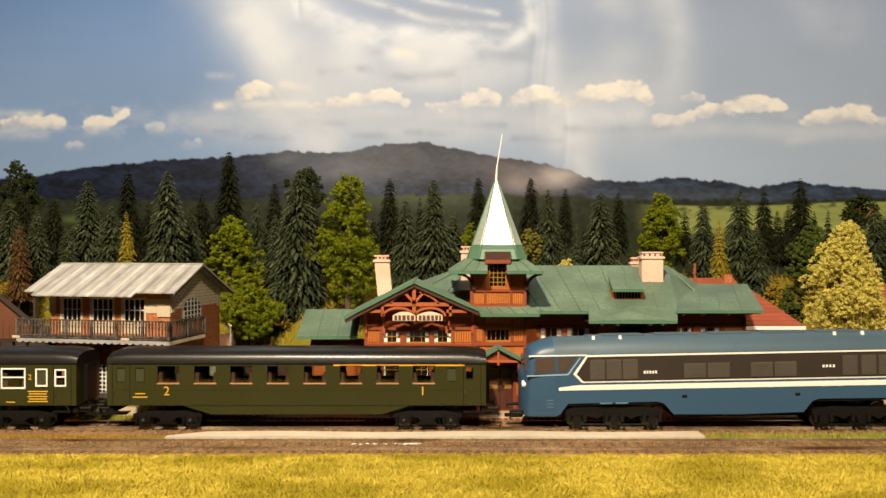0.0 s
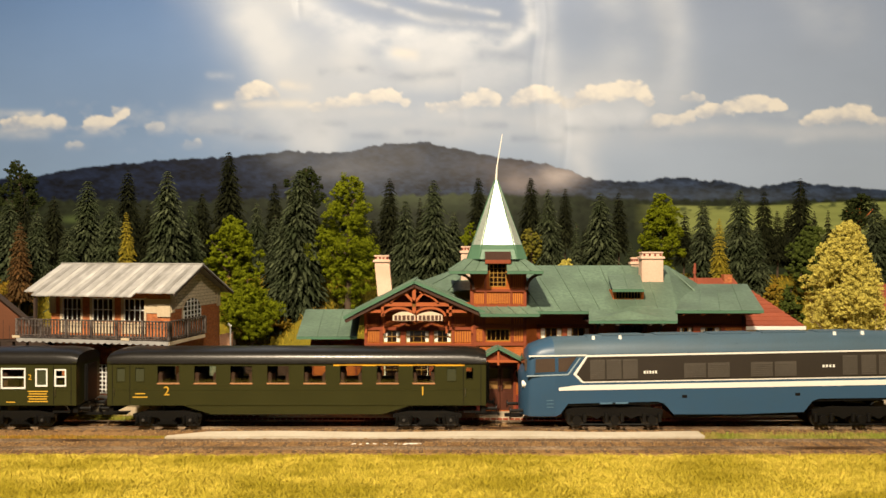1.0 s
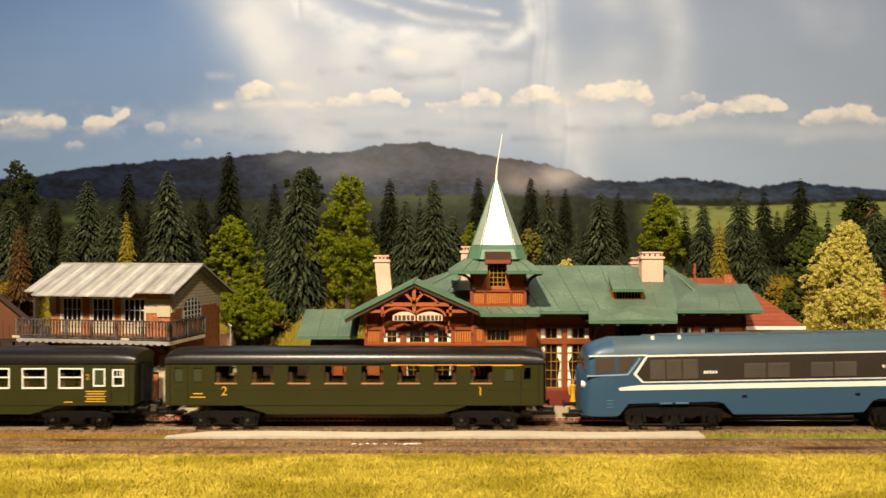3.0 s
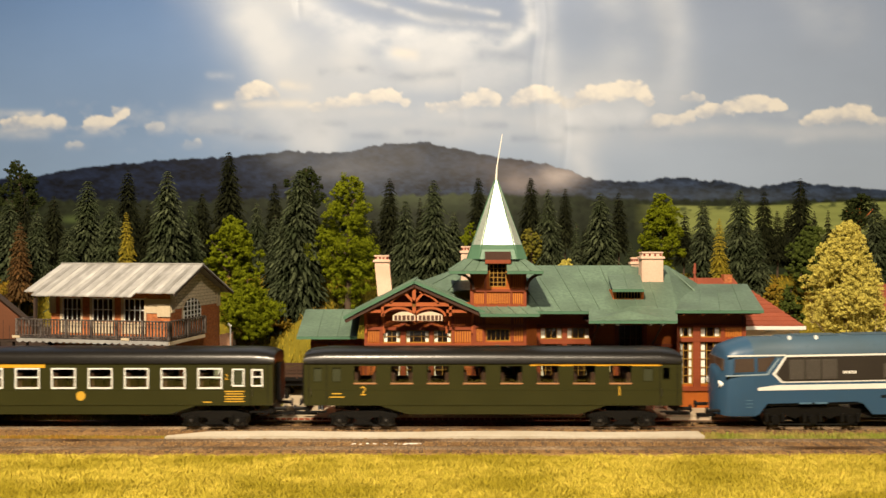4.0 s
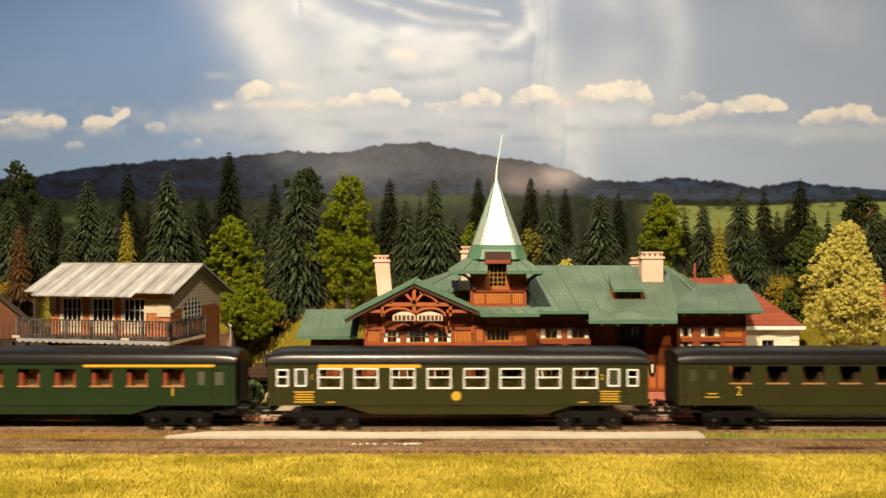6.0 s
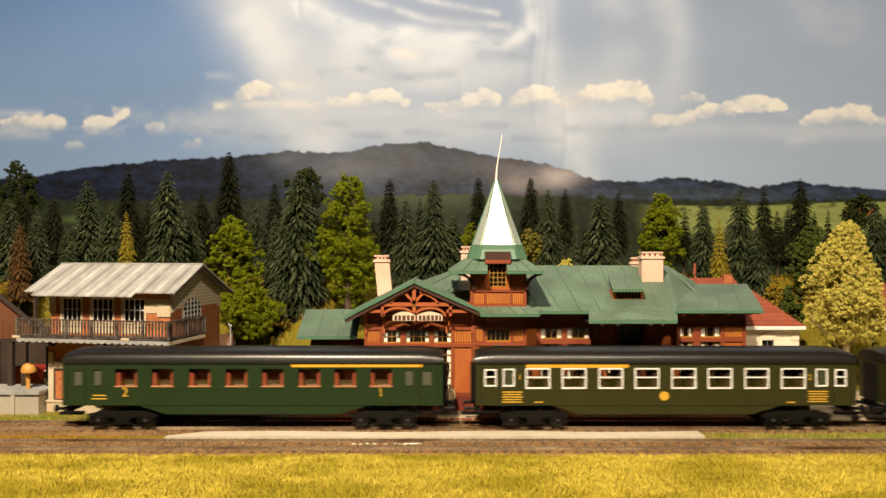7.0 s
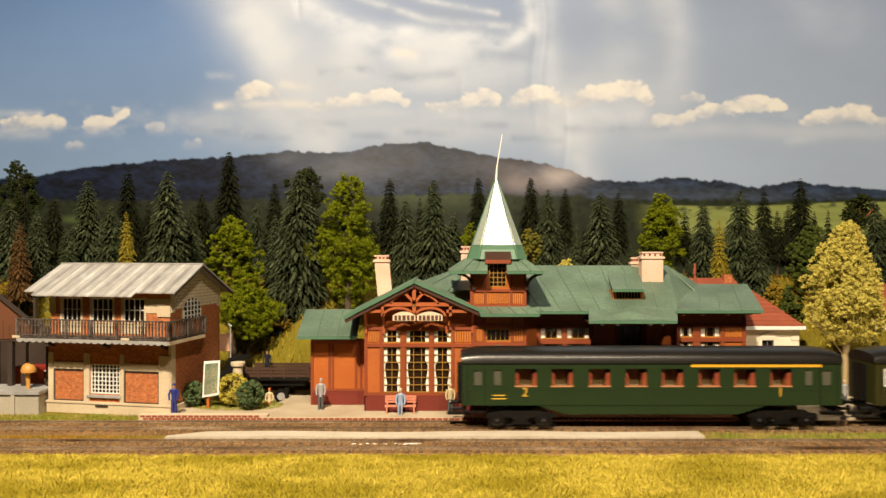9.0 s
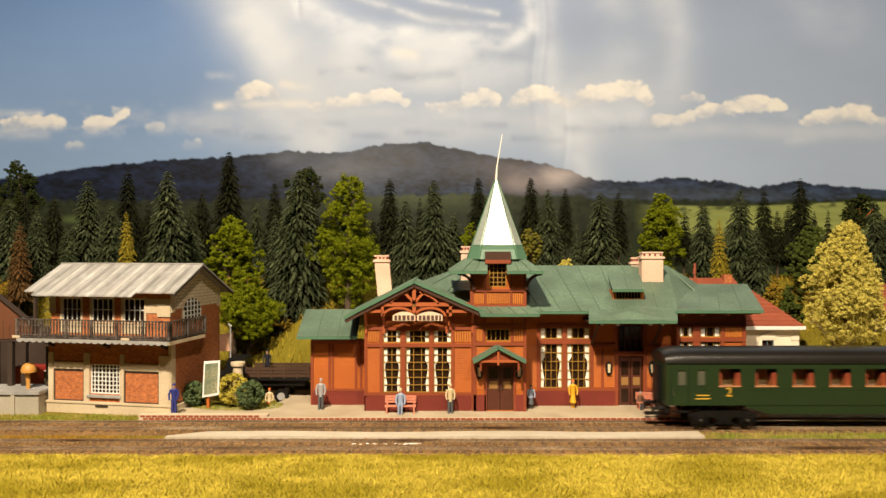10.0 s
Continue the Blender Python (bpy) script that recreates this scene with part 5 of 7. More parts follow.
    for a, b in ((d0, dm - 0.2), (dm + 0.2, d1)):
        dr = part("door", Shape().wall(a, b, dz0 - 0.5, dz1, D.y, D.y + 1.2, []), DOORWOOD, root, "dark wooden door leaf", bevel=0.2)
        part("door_plate", Shape().box(a + 2.0, b - 1.6, D.y - 0.3, D.y + 0.1, D.z(688), D.z(675)), PLATE, dr, "ochre panel")
        part("door_panel", Shape().box(a + 2.0, b - 1.6, D.y - 0.3, D.y + 0.1, D.z(721), D.z(694)), DOORWOOD, dr, bevel=0.2)
        part("door_panel", Shape().box(a + 2.0, b - 1.6, D.y - 0.3, D.y + 0.1, D.z(670), D.z(652)), DARK_PANE, dr)
        part("door_handle", Shape().tube((b - 1.0 if a == d0 else a + 1.0, D.y - 0.8, D.z(690)), (b - 1.0 if a == d0 else a + 1.0, D.y - 0.8, D.z(684)), 0.3, n=6), STEEL, dr)
    beams(root, T, [(857, 861.5, 644, 727), (908.5, 913, 644, 727), (857, 913, 642, 647)])
    P = Sheet(506.0)
    px0, pz0 = P.p(838, 642)
    px1, _ = P.p(931, 642)
    pxa, pza = P.p(882, 617)
    for e in (px0, px1):
        roof_plane("porch_roof", root, (e, 506, pz0), (e, 521, pz0), (pxa, 521, pza), (pxa, 506, pza), edge=False, seams=2)
        part("verge_board", Shape().bar((e, 505.6, pz0), (pxa, 505.6, pza + 0.3), 1.7, 1.0), GREEN_TRIM, root)
        s = 1 if e == px1 else -1
        part("porch_bracket", Shape().bar((e - s * 5, 508, pz0 + 1), (e - s * 5, 508, pz0 - 6), 1.4, 1.4).bar((e - s * 5, 510, pz0 - 5), (e - s * 7.5, 518, pz0 - 9), 1.2, 1.2), TIMBER, root)
        lantern(root, T.x(848 if s < 0 else 918), T.y - 1.5, T.z(658))
    part("porch_gable", Shape().prism([(px0 + 4, pz0 + 0.5), (px1 - 4, pz0 + 0.5), (pxa, pza - 1.6)], "y", 508, 509.4), TIMBER, root)
    part("porch_beam", Shape().bar((px0 + 3, 507.4, pz0 + 0.6), (px1 - 3, 507.4, pz0 + 0.6), 1.4, 1.4).bar((pxa, 507, pza - 2), (pxa, 507, pz0 - 2), 1.4, 1.4), TRUSS, root)
    # --- recessed wing
    win = [(956, 995, 609, 687), (1003, 1044, 609, 687), (956, 995, 580, 600), (1003, 1044, 580, 600)]
    door = (1094, 1138, 574, 718)
    part("wing_wall", Shape().wall(R.x(925), R.x(1202), -3.6, R.z(549), R.y, R.y + 2, [R.rect(*w) for w in win] + [R.rect(*door)]), BOARD, root)
    for i, w in enumerate(win):
        pane_window(root, R, *w, cols=4 if i < 2 else 4, rows=5 if i < 2 else 1, curtain=0.2, tied=i < 2)
    beams(root, R, [(950, 956, 575, 690), (995, 1003, 575, 690), (1044, 1050, 575, 690), (950, 1050, 600, 609), (950, 1050, 574, 580), (950, 1094, 687, 692), (1064, 1068, 612, 690),
                    (1088, 1094, 556, 718), (1138, 1144, 556, 718), (1050, 1094, 609, 614), (1144, 1202, 609, 614), (1144, 1202, 687, 692), (1160, 1164, 612, 690)])
    slats(root, R, 1050, 1064, 615, 686, 22, BOARD, upright=False, out=0.35)
    slats(root, R, 1068, 1088, 615, 686, 22, BOARD, upright=False, out=0.35)
    slats(root, R, 1144, 1160, 615, 686, 22, BOARD, upright=False, out=0.35)
    slats(root, R, 1164, 1200, 615, 686, 22, BOARD, upright=False, out=0.35)
    slats(root, R, 934, 950, 612, 686, 22, BOARD, upright=False, out=0.35)
    pl = Shape().box(R.x(932), R.x(1090), R.y - 0.9, R.y, -3.6, R.z(692)).box(R.x(1142), R.x(1202), R.y - 0.9, R.y, -3.6, R.z(692))
    for i in range(40):
        x = R.x(934) + i * (R.x(1088) - R.x(934)) / 40
        pl.box(x, x + 1.0, R.y - 1.3, R.y - 0.8, -2, R.z(694))
    tagged(part("plinth_boarding", pl, PLINTH, root, "dark red plinth boarding"), kind="stuff")
    d0, d1, dz0, dz1 = R.rect(1096, 1136, 630, 718)
    dm = (d0 + d1) / 2
    for a, b in ((d0, dm - 0.2), (dm + 0.2, d1)):
        dr = part("door", Shape().wall(a, b, dz0, dz1, R.y + 0.8, R.y + 2, []), DOORWOOD, root, "dark wooden door leaf", bevel=0.2)
        part("door_plate", Shape().box(a + 1.6, b - 1.4, R.y + 0.5, R.y + 0.9, R.z(682), R.z(668)), PLATE, dr, "ochre panel")
        part("door_panel", Shape().box(a + 1.6, b - 1.4, R.y + 0.5, R.y + 0.9, R.z(664), R.z(640)), DARK_PANE, dr)
        part("door_panel", Shape().box(a + 1.6, b - 1.4, R.y + 0.5, R.y + 0.9, R.z(712), R.z(688)), DARK_PANE, dr)
    pane_window(root, R, 1096, 1136, 576, 622, cols=4, rows=2, frame_mat=DOORWOOD)
    beams(root, R, [(1094, 1138, 622, 630)])
    for u in (1077, 1153):
        lantern(root, R.x(u), R.y - 1.0, R.z(652))
    # --- end wing
    win = [(1202, 1226, 579, 597), (1239, 1275, 579, 597), (1202, 1226, 606, 680), (1239, 1275, 606, 680)]
    part("end_wing_wall", Shape().wall(W.x(1198), W.x(1319), -3.6, W.z(552), W.y, W.y + 2, [W.rect(*w) for w in win]), BOARD, root)
    part("end_wing_side", Shape().box(W.x(1319) - 2, W.x(1319), W.y + 2, 645, -3.6, W.z(552)), BOARD, root)
    part("back_wall", Shape().box(F.x(646), W.x(1319), 643, 645, -3.6, 70), BOARD, root)
    for i, w in enumerate(win):
        pane_window(root, W, *w, cols=3, rows=1 if i < 2 else 5, curtain=0.24)
    beams(root, W, [(1197, 1202, 560, 700), (1226, 1239, 572, 690), (1275, 1282, 572, 690), (1313, 1319.5, 560, 720), (1198, 1319, 573, 578.5), (1198, 1319, 598, 605), (1198, 1319, 684, 692)])
    slats(root, W, 1284, 1312, 580, 597, 9)
    slats(root, W, 1284, 1312, 607, 683, 24, BOARD, upright=False, out=0.3)
    # --- main roofs
    B = Sheet(526.0)
    ez = B.z(553)
    ridge = Sheet(592.0)
    rz0 = ridge.z(472)
    roof_plane("main_roof", root, (B.x(925), 526, ez), (B.x(1200), 526, ez), (ridge.x(1180), 592, rz0), (ridge.x(862), 592, rz0), seams=8)
    roof_plane("main_roof", root, (B.x(925), 560, ez + 16), (B.x(660), 560, ez + 8), (ridge.x(802), 592, rz0 - 4), (ridge.x(862), 592, rz0), seams=4, edge=False)
    roof_plane("hip_roof", root, (B.x(660), 560, ez + 8), (B.x(660), 652, ez), (ridge.x(802), 600, rz0 - 4), (ridge.x(802), 592, rz0 - 4), seams=3, edge=False)
    roof_plane("back_roof", root, (B.x(1330), 655, ez), (B.x(640), 655, ez), (ridge.x(802), 593, rz0 - 4), (ridge.x(1180), 593, rz0), seams=6, edge=False)
    V = Sheet(519.0)
    vz = V.z(552)
    lowr = Sheet(588.0)
    lz2 = lowr.z(505)
    roof_plane("end_roof", root, (V.x(1196), 519, vz), (V.x(1352), 519, vz), (lowr.x(1322), 588, lz2), (lowr.x(1215), 588, lz2), seams=4)
    roof_plane("hip_roof", root, (lowr.x(1222), 560, vz + 6), (lowr.x(1222), 650, vz), (ridge.x(1180), 600, rz0), (ridge.x(1180), 592, rz0), seams=2, edge=False)
    roof_plane("hip_roof", root, (B.x(1198), 526, ez), (lowr.x(1235), 588, lz2), (ridge.x(1180), 593, rz0), (ridge.x(1179), 592, rz0), edge=False)
    roof_plane("end_roof", root, (V.x(1352), 519, vz), (V.x(1352), 655, vz), (lowr.x(1322), 596, lz2), (lowr.x(1322), 588, lz2), seams=3, edge=False)
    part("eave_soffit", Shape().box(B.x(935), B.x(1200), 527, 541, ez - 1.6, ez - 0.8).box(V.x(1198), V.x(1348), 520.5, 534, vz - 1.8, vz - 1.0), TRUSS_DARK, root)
    # porch roof over the middle door
    O = Sheet(510.0)
    oz = O.z(570)
    roof_plane("porch_roof", root, (O.x(1042), 510, oz), (O.x(1199), 510, oz), (B.x(1199), 526.5, ez + 1.2), (B.x(1042), 526.5, ez + 1.2), seams=6)
    ap = (Sheet(529).x(1117), 530, ez + 4.0)
    part("porch_hip", Shape().loft([[(O.x(1044), 511, oz + 1.2), (O.x(1197), 511, oz + 1.2), (B.x(1199), 534, ez + 4)], [(O.x(1117), 519, ez + 1.5), (O.x(1117.5), 519, ez + 1.5), ap]]), GREEN_ROOF, root)
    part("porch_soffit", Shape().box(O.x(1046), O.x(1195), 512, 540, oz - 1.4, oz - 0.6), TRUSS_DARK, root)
    for u in (1066, 1094, 1152, 1174):
        part("rafter_end", Shape().box(O.x(u) - 0.9, O.x(u) + 0.9, 510.5, 514, oz - 2.4, oz - 0.7), SIGN, root)
    for u in (1062, 1176):
        part("porch_bracket", Shape().quad((O.x(u) - 1, 514, oz - 1.5), (O.x(u) + 1, 514, oz - 1.5), (O.x(u) + 1, 540, oz - 20), (O.x(u) - 1, 540, oz - 20)).box(O.x(u) - 1, O.x(u) + 1, 512, 540, oz - 3, oz - 1.4), TRUSS_DARK, root)
    for u in (1210, 1245, 1290, 1330):
        part("rafter_end", Shape().box(V.x(u) - 0.8, V.x(u) + 0.8, 519.5, 532, vz - 2.6, vz - 1.7), TIMBER, root)
    # --- annex
    part("annex_wall", Shape().wall(A.x(551), A.x(650), -3.6, A.z(600), A.y, A.y + 2, []), BOARD, root)
    part("annex_side", Shape().box(A.x(551), A.x(551) + 2, A.y + 2, 590, -3.6, A.z(592)), BOARD, root)
    beams(root, A, [(550, 555, 603, 716), (581, 586, 607, 690), (588, 591, 607, 690), (628, 632, 607, 690), (637, 641, 607, 690), (551, 650, 602, 608), (551, 650, 688, 692)])
    slats(root, A, 555, 581, 609, 687, 24, BOARD, upright=False, out=0.2)
    slats(root, A, 591, 628, 609, 687, 24, BOARD, upright=False, out=0.2)
    pl = Shape().box(A.x(551), A.x(648), A.y - 0.8, A.y, -3.6, A.z(692))
    for i in range(24):
        x = A.x(553) + i * (A.x(646) - A.x(553)) / 24
        pl.box(x, x + 1.0, A.y - 1.2, A.y - 0.7, -2, A.z(694))
    tagged(part("plinth_boarding", pl, PLINTH, root, "dark red plinth boarding"), kind="stuff")
    L, H = Sheet(530.0), Sheet(576.0)
    roof_plane("annex_roof", root, (L.x(525), 530, L.z(598)), (L.x(632), 530, L.z(598)), (H.x(640), 576, H.z(550)), (H.x(541), 576, H.z(550)), seams=3)
    roof_plane("annex_roof", root, (L.x(525), 620, L.z(598)), (L.x(632), 620, L.z(598)), (H.x(640), 577, H.z(550)), (H.x(541), 577, H.z(550)), seams=3, edge=False)
    # --- chimneys and dormer
    def chimney(u0, u1, v0, v1, y, lean=0.0, base=20.0):
        c = Sheet(y)
        a, b, z0, z1 = c.rect(u0, u1, v0, v1)
        w = (b - a)
        d = w * 0.6
        sk = lean * (z1 - z0)
        s = Shape().loft([[(a, y, z0 - base), (b, y, z0 - base), (b, y + d, z0 - base), (a, y + d, z0 - base)], [(a + sk, y, z1 - 3.5), (b + sk, y, z1 - 3.5), (b + sk, y + d, z1 - 3.5), (a + sk, y + d, z1 - 3.5)]])
        ch = part("chimney", s, PLASTER, root, "pinkish cream rendered chimney", bevel=0.3)
        part("chimney_cap", Shape().box(a + sk - 1.0, b + sk + 1.0, y - 1, y + d + 1, z1 - 5.5, z1 - 3.6).box(a + sk + 0.6, b + sk - 0.6, y + 0.6, y + d - 0.6, z1 - 3.6, z1 - 0.8).box(a + sk, b + sk, y, y + d, z1 - 1.2, z1), PLASTER, ch, bevel=0.2)
        for i in range(4):
            x = a + sk + (i + 0.5) * (b - a) / 4
            part("smoke_slot", Shape().box(x - 0.7, x + 0.7, y + 0.3, y + 0.9, z1 - 3.0, z1 - 1.5), PLINTH, ch)
    chimney(671, 697, 452, 524, 575.0, lean=-0.12, base=12)
    chimney(1136, 1174, 446, 497, 566.0)
    chimney(1117, 1134, 456, 475, 590.0, base=8)
    chimney(816, 836, 436, 480, 575.0, base=8)
    M = Sheet(541.0)
    m0, m1, mz0, mz1 = M.rect(1085, 1139, 514, 533)
    part("dormer", Shape().wall(m0, m1, mz0 - 1.5, mz1, M.y, M.y + 1.5, [(m0 + 2, m1 - 2, mz0 + 1.5, mz1 - 1)]).box(m0, m0 + 1.5, M.y + 1.5, 565, mz0 - 1, mz1).box(m1 - 1.5, m1, M.y + 1.5, 565, mz0 - 1, mz1), BOARD, root)
    pane_window(root, M, 1090, 1134, 516, 530, cols=8, rows=1)
    D2 = Sheet(536.0)
    T2 = Sheet(560.0)
    roof_plane("dormer_roof", root, (D2.x(1084), 536, D2.z(514)), (D2.x(1140), 536, D2.z(514)), (T2.x(1134), 562, T2.z(489)), (T2.x(1076), 562, T2.z(489)), seams=2)


TRUSS = mat("varnished_red_truss", (0.42, 0.105, 0.030), 0.55, 0.25)
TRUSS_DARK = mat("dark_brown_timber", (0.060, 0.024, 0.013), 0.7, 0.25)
DARK_TIMBER = mat("deep_red_boards", (0.17, 0.035, 0.015), 0.7, 0.25)
station()


# ---- signal house, shed and the house behind ----
BRICK = bricks("orange_brick", (0.54, 0.165, 0.040), (0.36, 0.092, 0.024), (0.40, 0.16, 0.07))
STONE = mat("cream_stone", (0.66, 0.56, 0.40), 0.85, 0.3, bump=0.3, col2=(0.42, 0.33, 0.21))
STONE_BLOCK = bricks("grey_cream_blocks", (0.74, 0.63, 0.46), (0.66, 0.56, 0.40), (0.40, 0.33, 0.23), 0.006, 0.0024, 0.00025)
SLATE = mat("weathered_grey_sheet", (0.44, 0.435, 0.43), 0.6, 0.45, fine=160, broad=50, bump=0.25, col2=(0.24, 0.235, 0.225))
SLATE_PALE = mat("bleached_grey_sheet", (0.52, 0.515, 0.50), 0.6, 0.4, fine=160, broad=60, bump=0.25, col2=(0.32, 0.31, 0.295))
SLATE_DARK = mat("stained_grey_sheet", (0.32, 0.315, 0.31), 0.6, 0.45, fine=160, broad=50, bump=0.25, col2=(0.17, 0.165, 0.155))
RAILING = mat("tarnished_railing", (0.36, 0.31, 0.28), 0.35, 0.6, broad=160, metal=0.35, col2=(0.03, 0.024, 0.024), spec=0.6)
BLUEGLASS = mat("blue_black_glass", (0.02, 0.028, 0.035), 0.15, 0.2, bump=0.0)
BROWN_SHED = mat("brown_shed_boards", (0.145, 0.052, 0.022), 0.7, 0.25, bump=0.2)
DARK_WOOD = mat("dark_shed_wood", (0.045, 0.028, 0.020), 0.8, 0.3)
CONCRETE = mat("pale_concrete", (0.44, 0.40, 0.32), 0.9, 0.25, bump=0.3)
TILE_RED = mat("red_roof_tile", (0.34, 0.085, 0.042), 0.75, 0.4, bump=0.3)
CREAM_WALL = mat("cream_white_render", (0.80, 0.73, 0.58), 0.85, 0.12, bump=0.2)
TAN = mat("tan_plastic", (0.55, 0.27, 0.06), 0.5, 0.15)
CANVAS = mat("pink_canvas", (0.66, 0.36, 0.22), 0.8, 0.2)


def signal_house():
    root = new("signal_house")
    tagged(root, "brick signal house with grey sheet roof and iron balcony", "house")
    # turned a little: the right front corner stands nearest
    root.matrix_basis = pose(-0.192, 0.517, 0) @ pose(0, 0, 0, 0, 0, -11) @ pose(0.192, -0.517, 0)
    F = Sheet(527.0)
    F.y = 517.0
    F.x = lambda u: -192 + (u - 302) * 0.458
    x0, x1, yb = F.x(90), F.x(302), 588.0
    floor_z, eave = 53.0, 84.0
    win = (165, 216, 645, 697)
    part("front_wall", Shape().wall(x0, x1, F.z(712), floor_z, F.y, F.y + 2, [F.rect(*win)]), BRICK, root, "orange brick wall")
    part("side_wall", Shape().box(x1 - 2, x1, F.y + 2, yb, F.z(712), floor_z), BRICK, root, "orange brick wall")
    part("side_wall", Shape().box(x0, x0 + 2, F.y + 2, yb, F.z(712), floor_z), BRICK, root, "orange brick wall")
    part("back_wall", Shape().box(x0, x1, yb - 2, yb, -3.6, eave), BRICK, root)
    part("base_course", Shape().box(x0 - 1, x1 + 1.2, F.y - 1.4, yb + 1, -3.6, F.z(715)), STONE, root, "cream stone base", bevel=0.3)
    part("base_course", Shape().box(x0 - 1.6, x1 + 1.6, F.y - 2.0, F.y + 4, F.z(716), F.z(711.5)), STONE, root, bevel=0.3)
    part("vent_slot", Shape().box(F.x(176), F.x(197), F.y - 2.2, F.y - 1.2, F.z(719.5), F.z(717)), DARK_WOOD, root)
    for u0, u1 in ((91, 100), (154, 164), (217, 224), (284, 303)):
        part("pilaster", Shape().box(F.x(u0), F.x(u1), F.y - 1.3, F.y + 0.3, F.z(712), F.z(626)), STONE, root, "cream stone pilaster", bevel=0.25)
    for u0, u1 in ((100, 154), (224, 284)):
        part("stone_band", Shape().box(F.x(u0), F.x(u1), F.y - 1.1, F.y + 0.3, F.z(655), F.z(642)), STONE, root, bevel=0.25)
        a, b, c, d = F.rect(u0 + 0.5, u1 - 0.5, 656.5, 711)
        part("panel_edge", Shape().wall(a, b, c, d, F.y - 0.5, F.y + 0.2, [(a + 0.6, b - 0.6, c + 0.6, d - 0.6)]), DARK_WOOD, root)
    part("corner_pier", Shape().box(x1 - 1, x1 + 1.2, F.y - 0.4, F.y + 5, F.z(712), floor_z), STONE, root)
    pane_window(root, F, *win, cols=8, rows=7, bar=0.75, frame_mat=WHITE_FRAME)
    part("window_sill", Shape().box(F.x(160), F.x(220), F.y - 2.0, F.y, F.z(704), F.z(699)), SLATE, root, bevel=0.2)
    # upper floor
    U = F
    wins = [(114, 148, 528, 569), (167, 204, 528, 569), (222, 259, 528, 569)]
    part("upper_wall", Shape().wall(x0 + 2, x1, floor_z, eave + 3, U.y, U.y + 2, [U.rect(*w) for w in wins]), BRICK, root, "orange brick wall")
    part("upper_frieze", Shape().box(U.x(260), x1 + 0.3, U.y - 0.5, U.y + 0.2, U.z(553), U.z(528)).box(U.x(281), x1 + 0.5, U.y - 0.9, U.y + 0.2, U.z(559), U.z(528)), STONE, root, "cream stone frieze")
    for w in wins:
        pane_window(root, U, *w, cols=4, rows=2, bar=0.7, frame_mat=WHITE_FRAME)
        part("window_apron", Shape().box(U.x(w[0] - 2), U.x(w[1] + 2), U.y - 0.6, U.y + 0.2, U.z(590), U.z(570)), STONE, root)
        part("window_jamb", Shape().box(U.x(w[0] - 3), U.x(w[0]), U.y - 0.7, U.y + 0.2, U.z(570), U.z(526)).box(U.x(w[1]), U.x(w[1] + 3), U.y - 0.7, U.y + 0.2, U.z(570), U.z(526)), STONE, root)
    part("upper_corner", Shape().box(x0 + 1, x0 + 6, U.y - 0.6, U.y + 0.4, U.z(556), U.z(524)), STONE, root)
    # gable side, cream above a brick dado, with an arched window
    my, rz = 547.0, 103.0
    part("gable_side", Shape().box(x1 - 2, x1, U.y + 2, yb, floor_z, 72.0), BRICK, root, "orange brick dado")
    part("gable_side", Shape().prism([(U.y + 2, 72.0), (yb, 72.0), (yb, eave), (my, rz - 1.5), (U.y + 2, eave + 2)], "x", x1 - 2, x1 + 0.2), STONE_BLOCK, root, "grey-cream block gable")
    part("gable_side", Shape().prism([(U.y + 2, floor_z), (yb, floor_z), (yb, eave), (my, rz - 1.5), (U.y + 2, eave + 2)], "x", x0 + 2, x0 + 4), BRICK, root)
    for y in (U.y + 0.2, yb - 5):
        part("gable_pier", Shape().box(x1 - 0.5, x1 + 0.9, y, y + 4.6, 70.0, 86.0), STONE, root)
    arch = [(533.6, 63.0), (557.0, 63.0)] + [(545.3 + 11.7 * math.cos(math.pi * i / 12), 70.5 + 8.2 * math.sin(math.pi * i / 12)) for i in range(13)]
    aw = part("arched_window", Shape().prism([(545.3 + (p - 545.3) * 1.13, 71 + (q - 71) * 1.13) for p, q in arch], "x", x1, x1 + 0.6), STONE, root)
    part("pane", Shape().prism(arch, "x", x1 + 0.3, x1 + 0.8), BLUEGLASS, aw)
    gb = Shape()
    for i in range(6):
        y = 533.6 + 23.4 * i / 5
        top = 70.5 + 8.2 * math.sqrt(max(0, 1 - ((y - 545.3) / 11.7) ** 2))
        gb.box(x1 + 0.6, x1 + 1.2, y - 0.55, y + 0.55, 63, top)
    for i in range(5):
        z = 63 + 14.5 * i / 4.3
        half = 11.7 if z < 70.5 else 11.7 * math.sqrt(max(0, 1 - ((z - 70.5) / 8.2) ** 2))
        gb.box(x1 + 0.6, x1 + 1.1, 545.3 - half, 545.3 + half, z - 0.35, z + 0.35)
    part("glazing_bar", gb, WHITE_FRAME, aw)
    # balcony round the front and the right side
    bx0, bx1, by0, by1 = -300.0, -182.0, 499.0, 547.0
    part("balcony_floor", Shape().box(bx0, bx1, by0, F.y, floor_z - 2.2, floor_z).box(x1, bx1, F.y, by1, floor_z - 2.2, floor_z), DARK_WOOD, root, "dark balcony floor")
    fr = Shape()
    n = 150
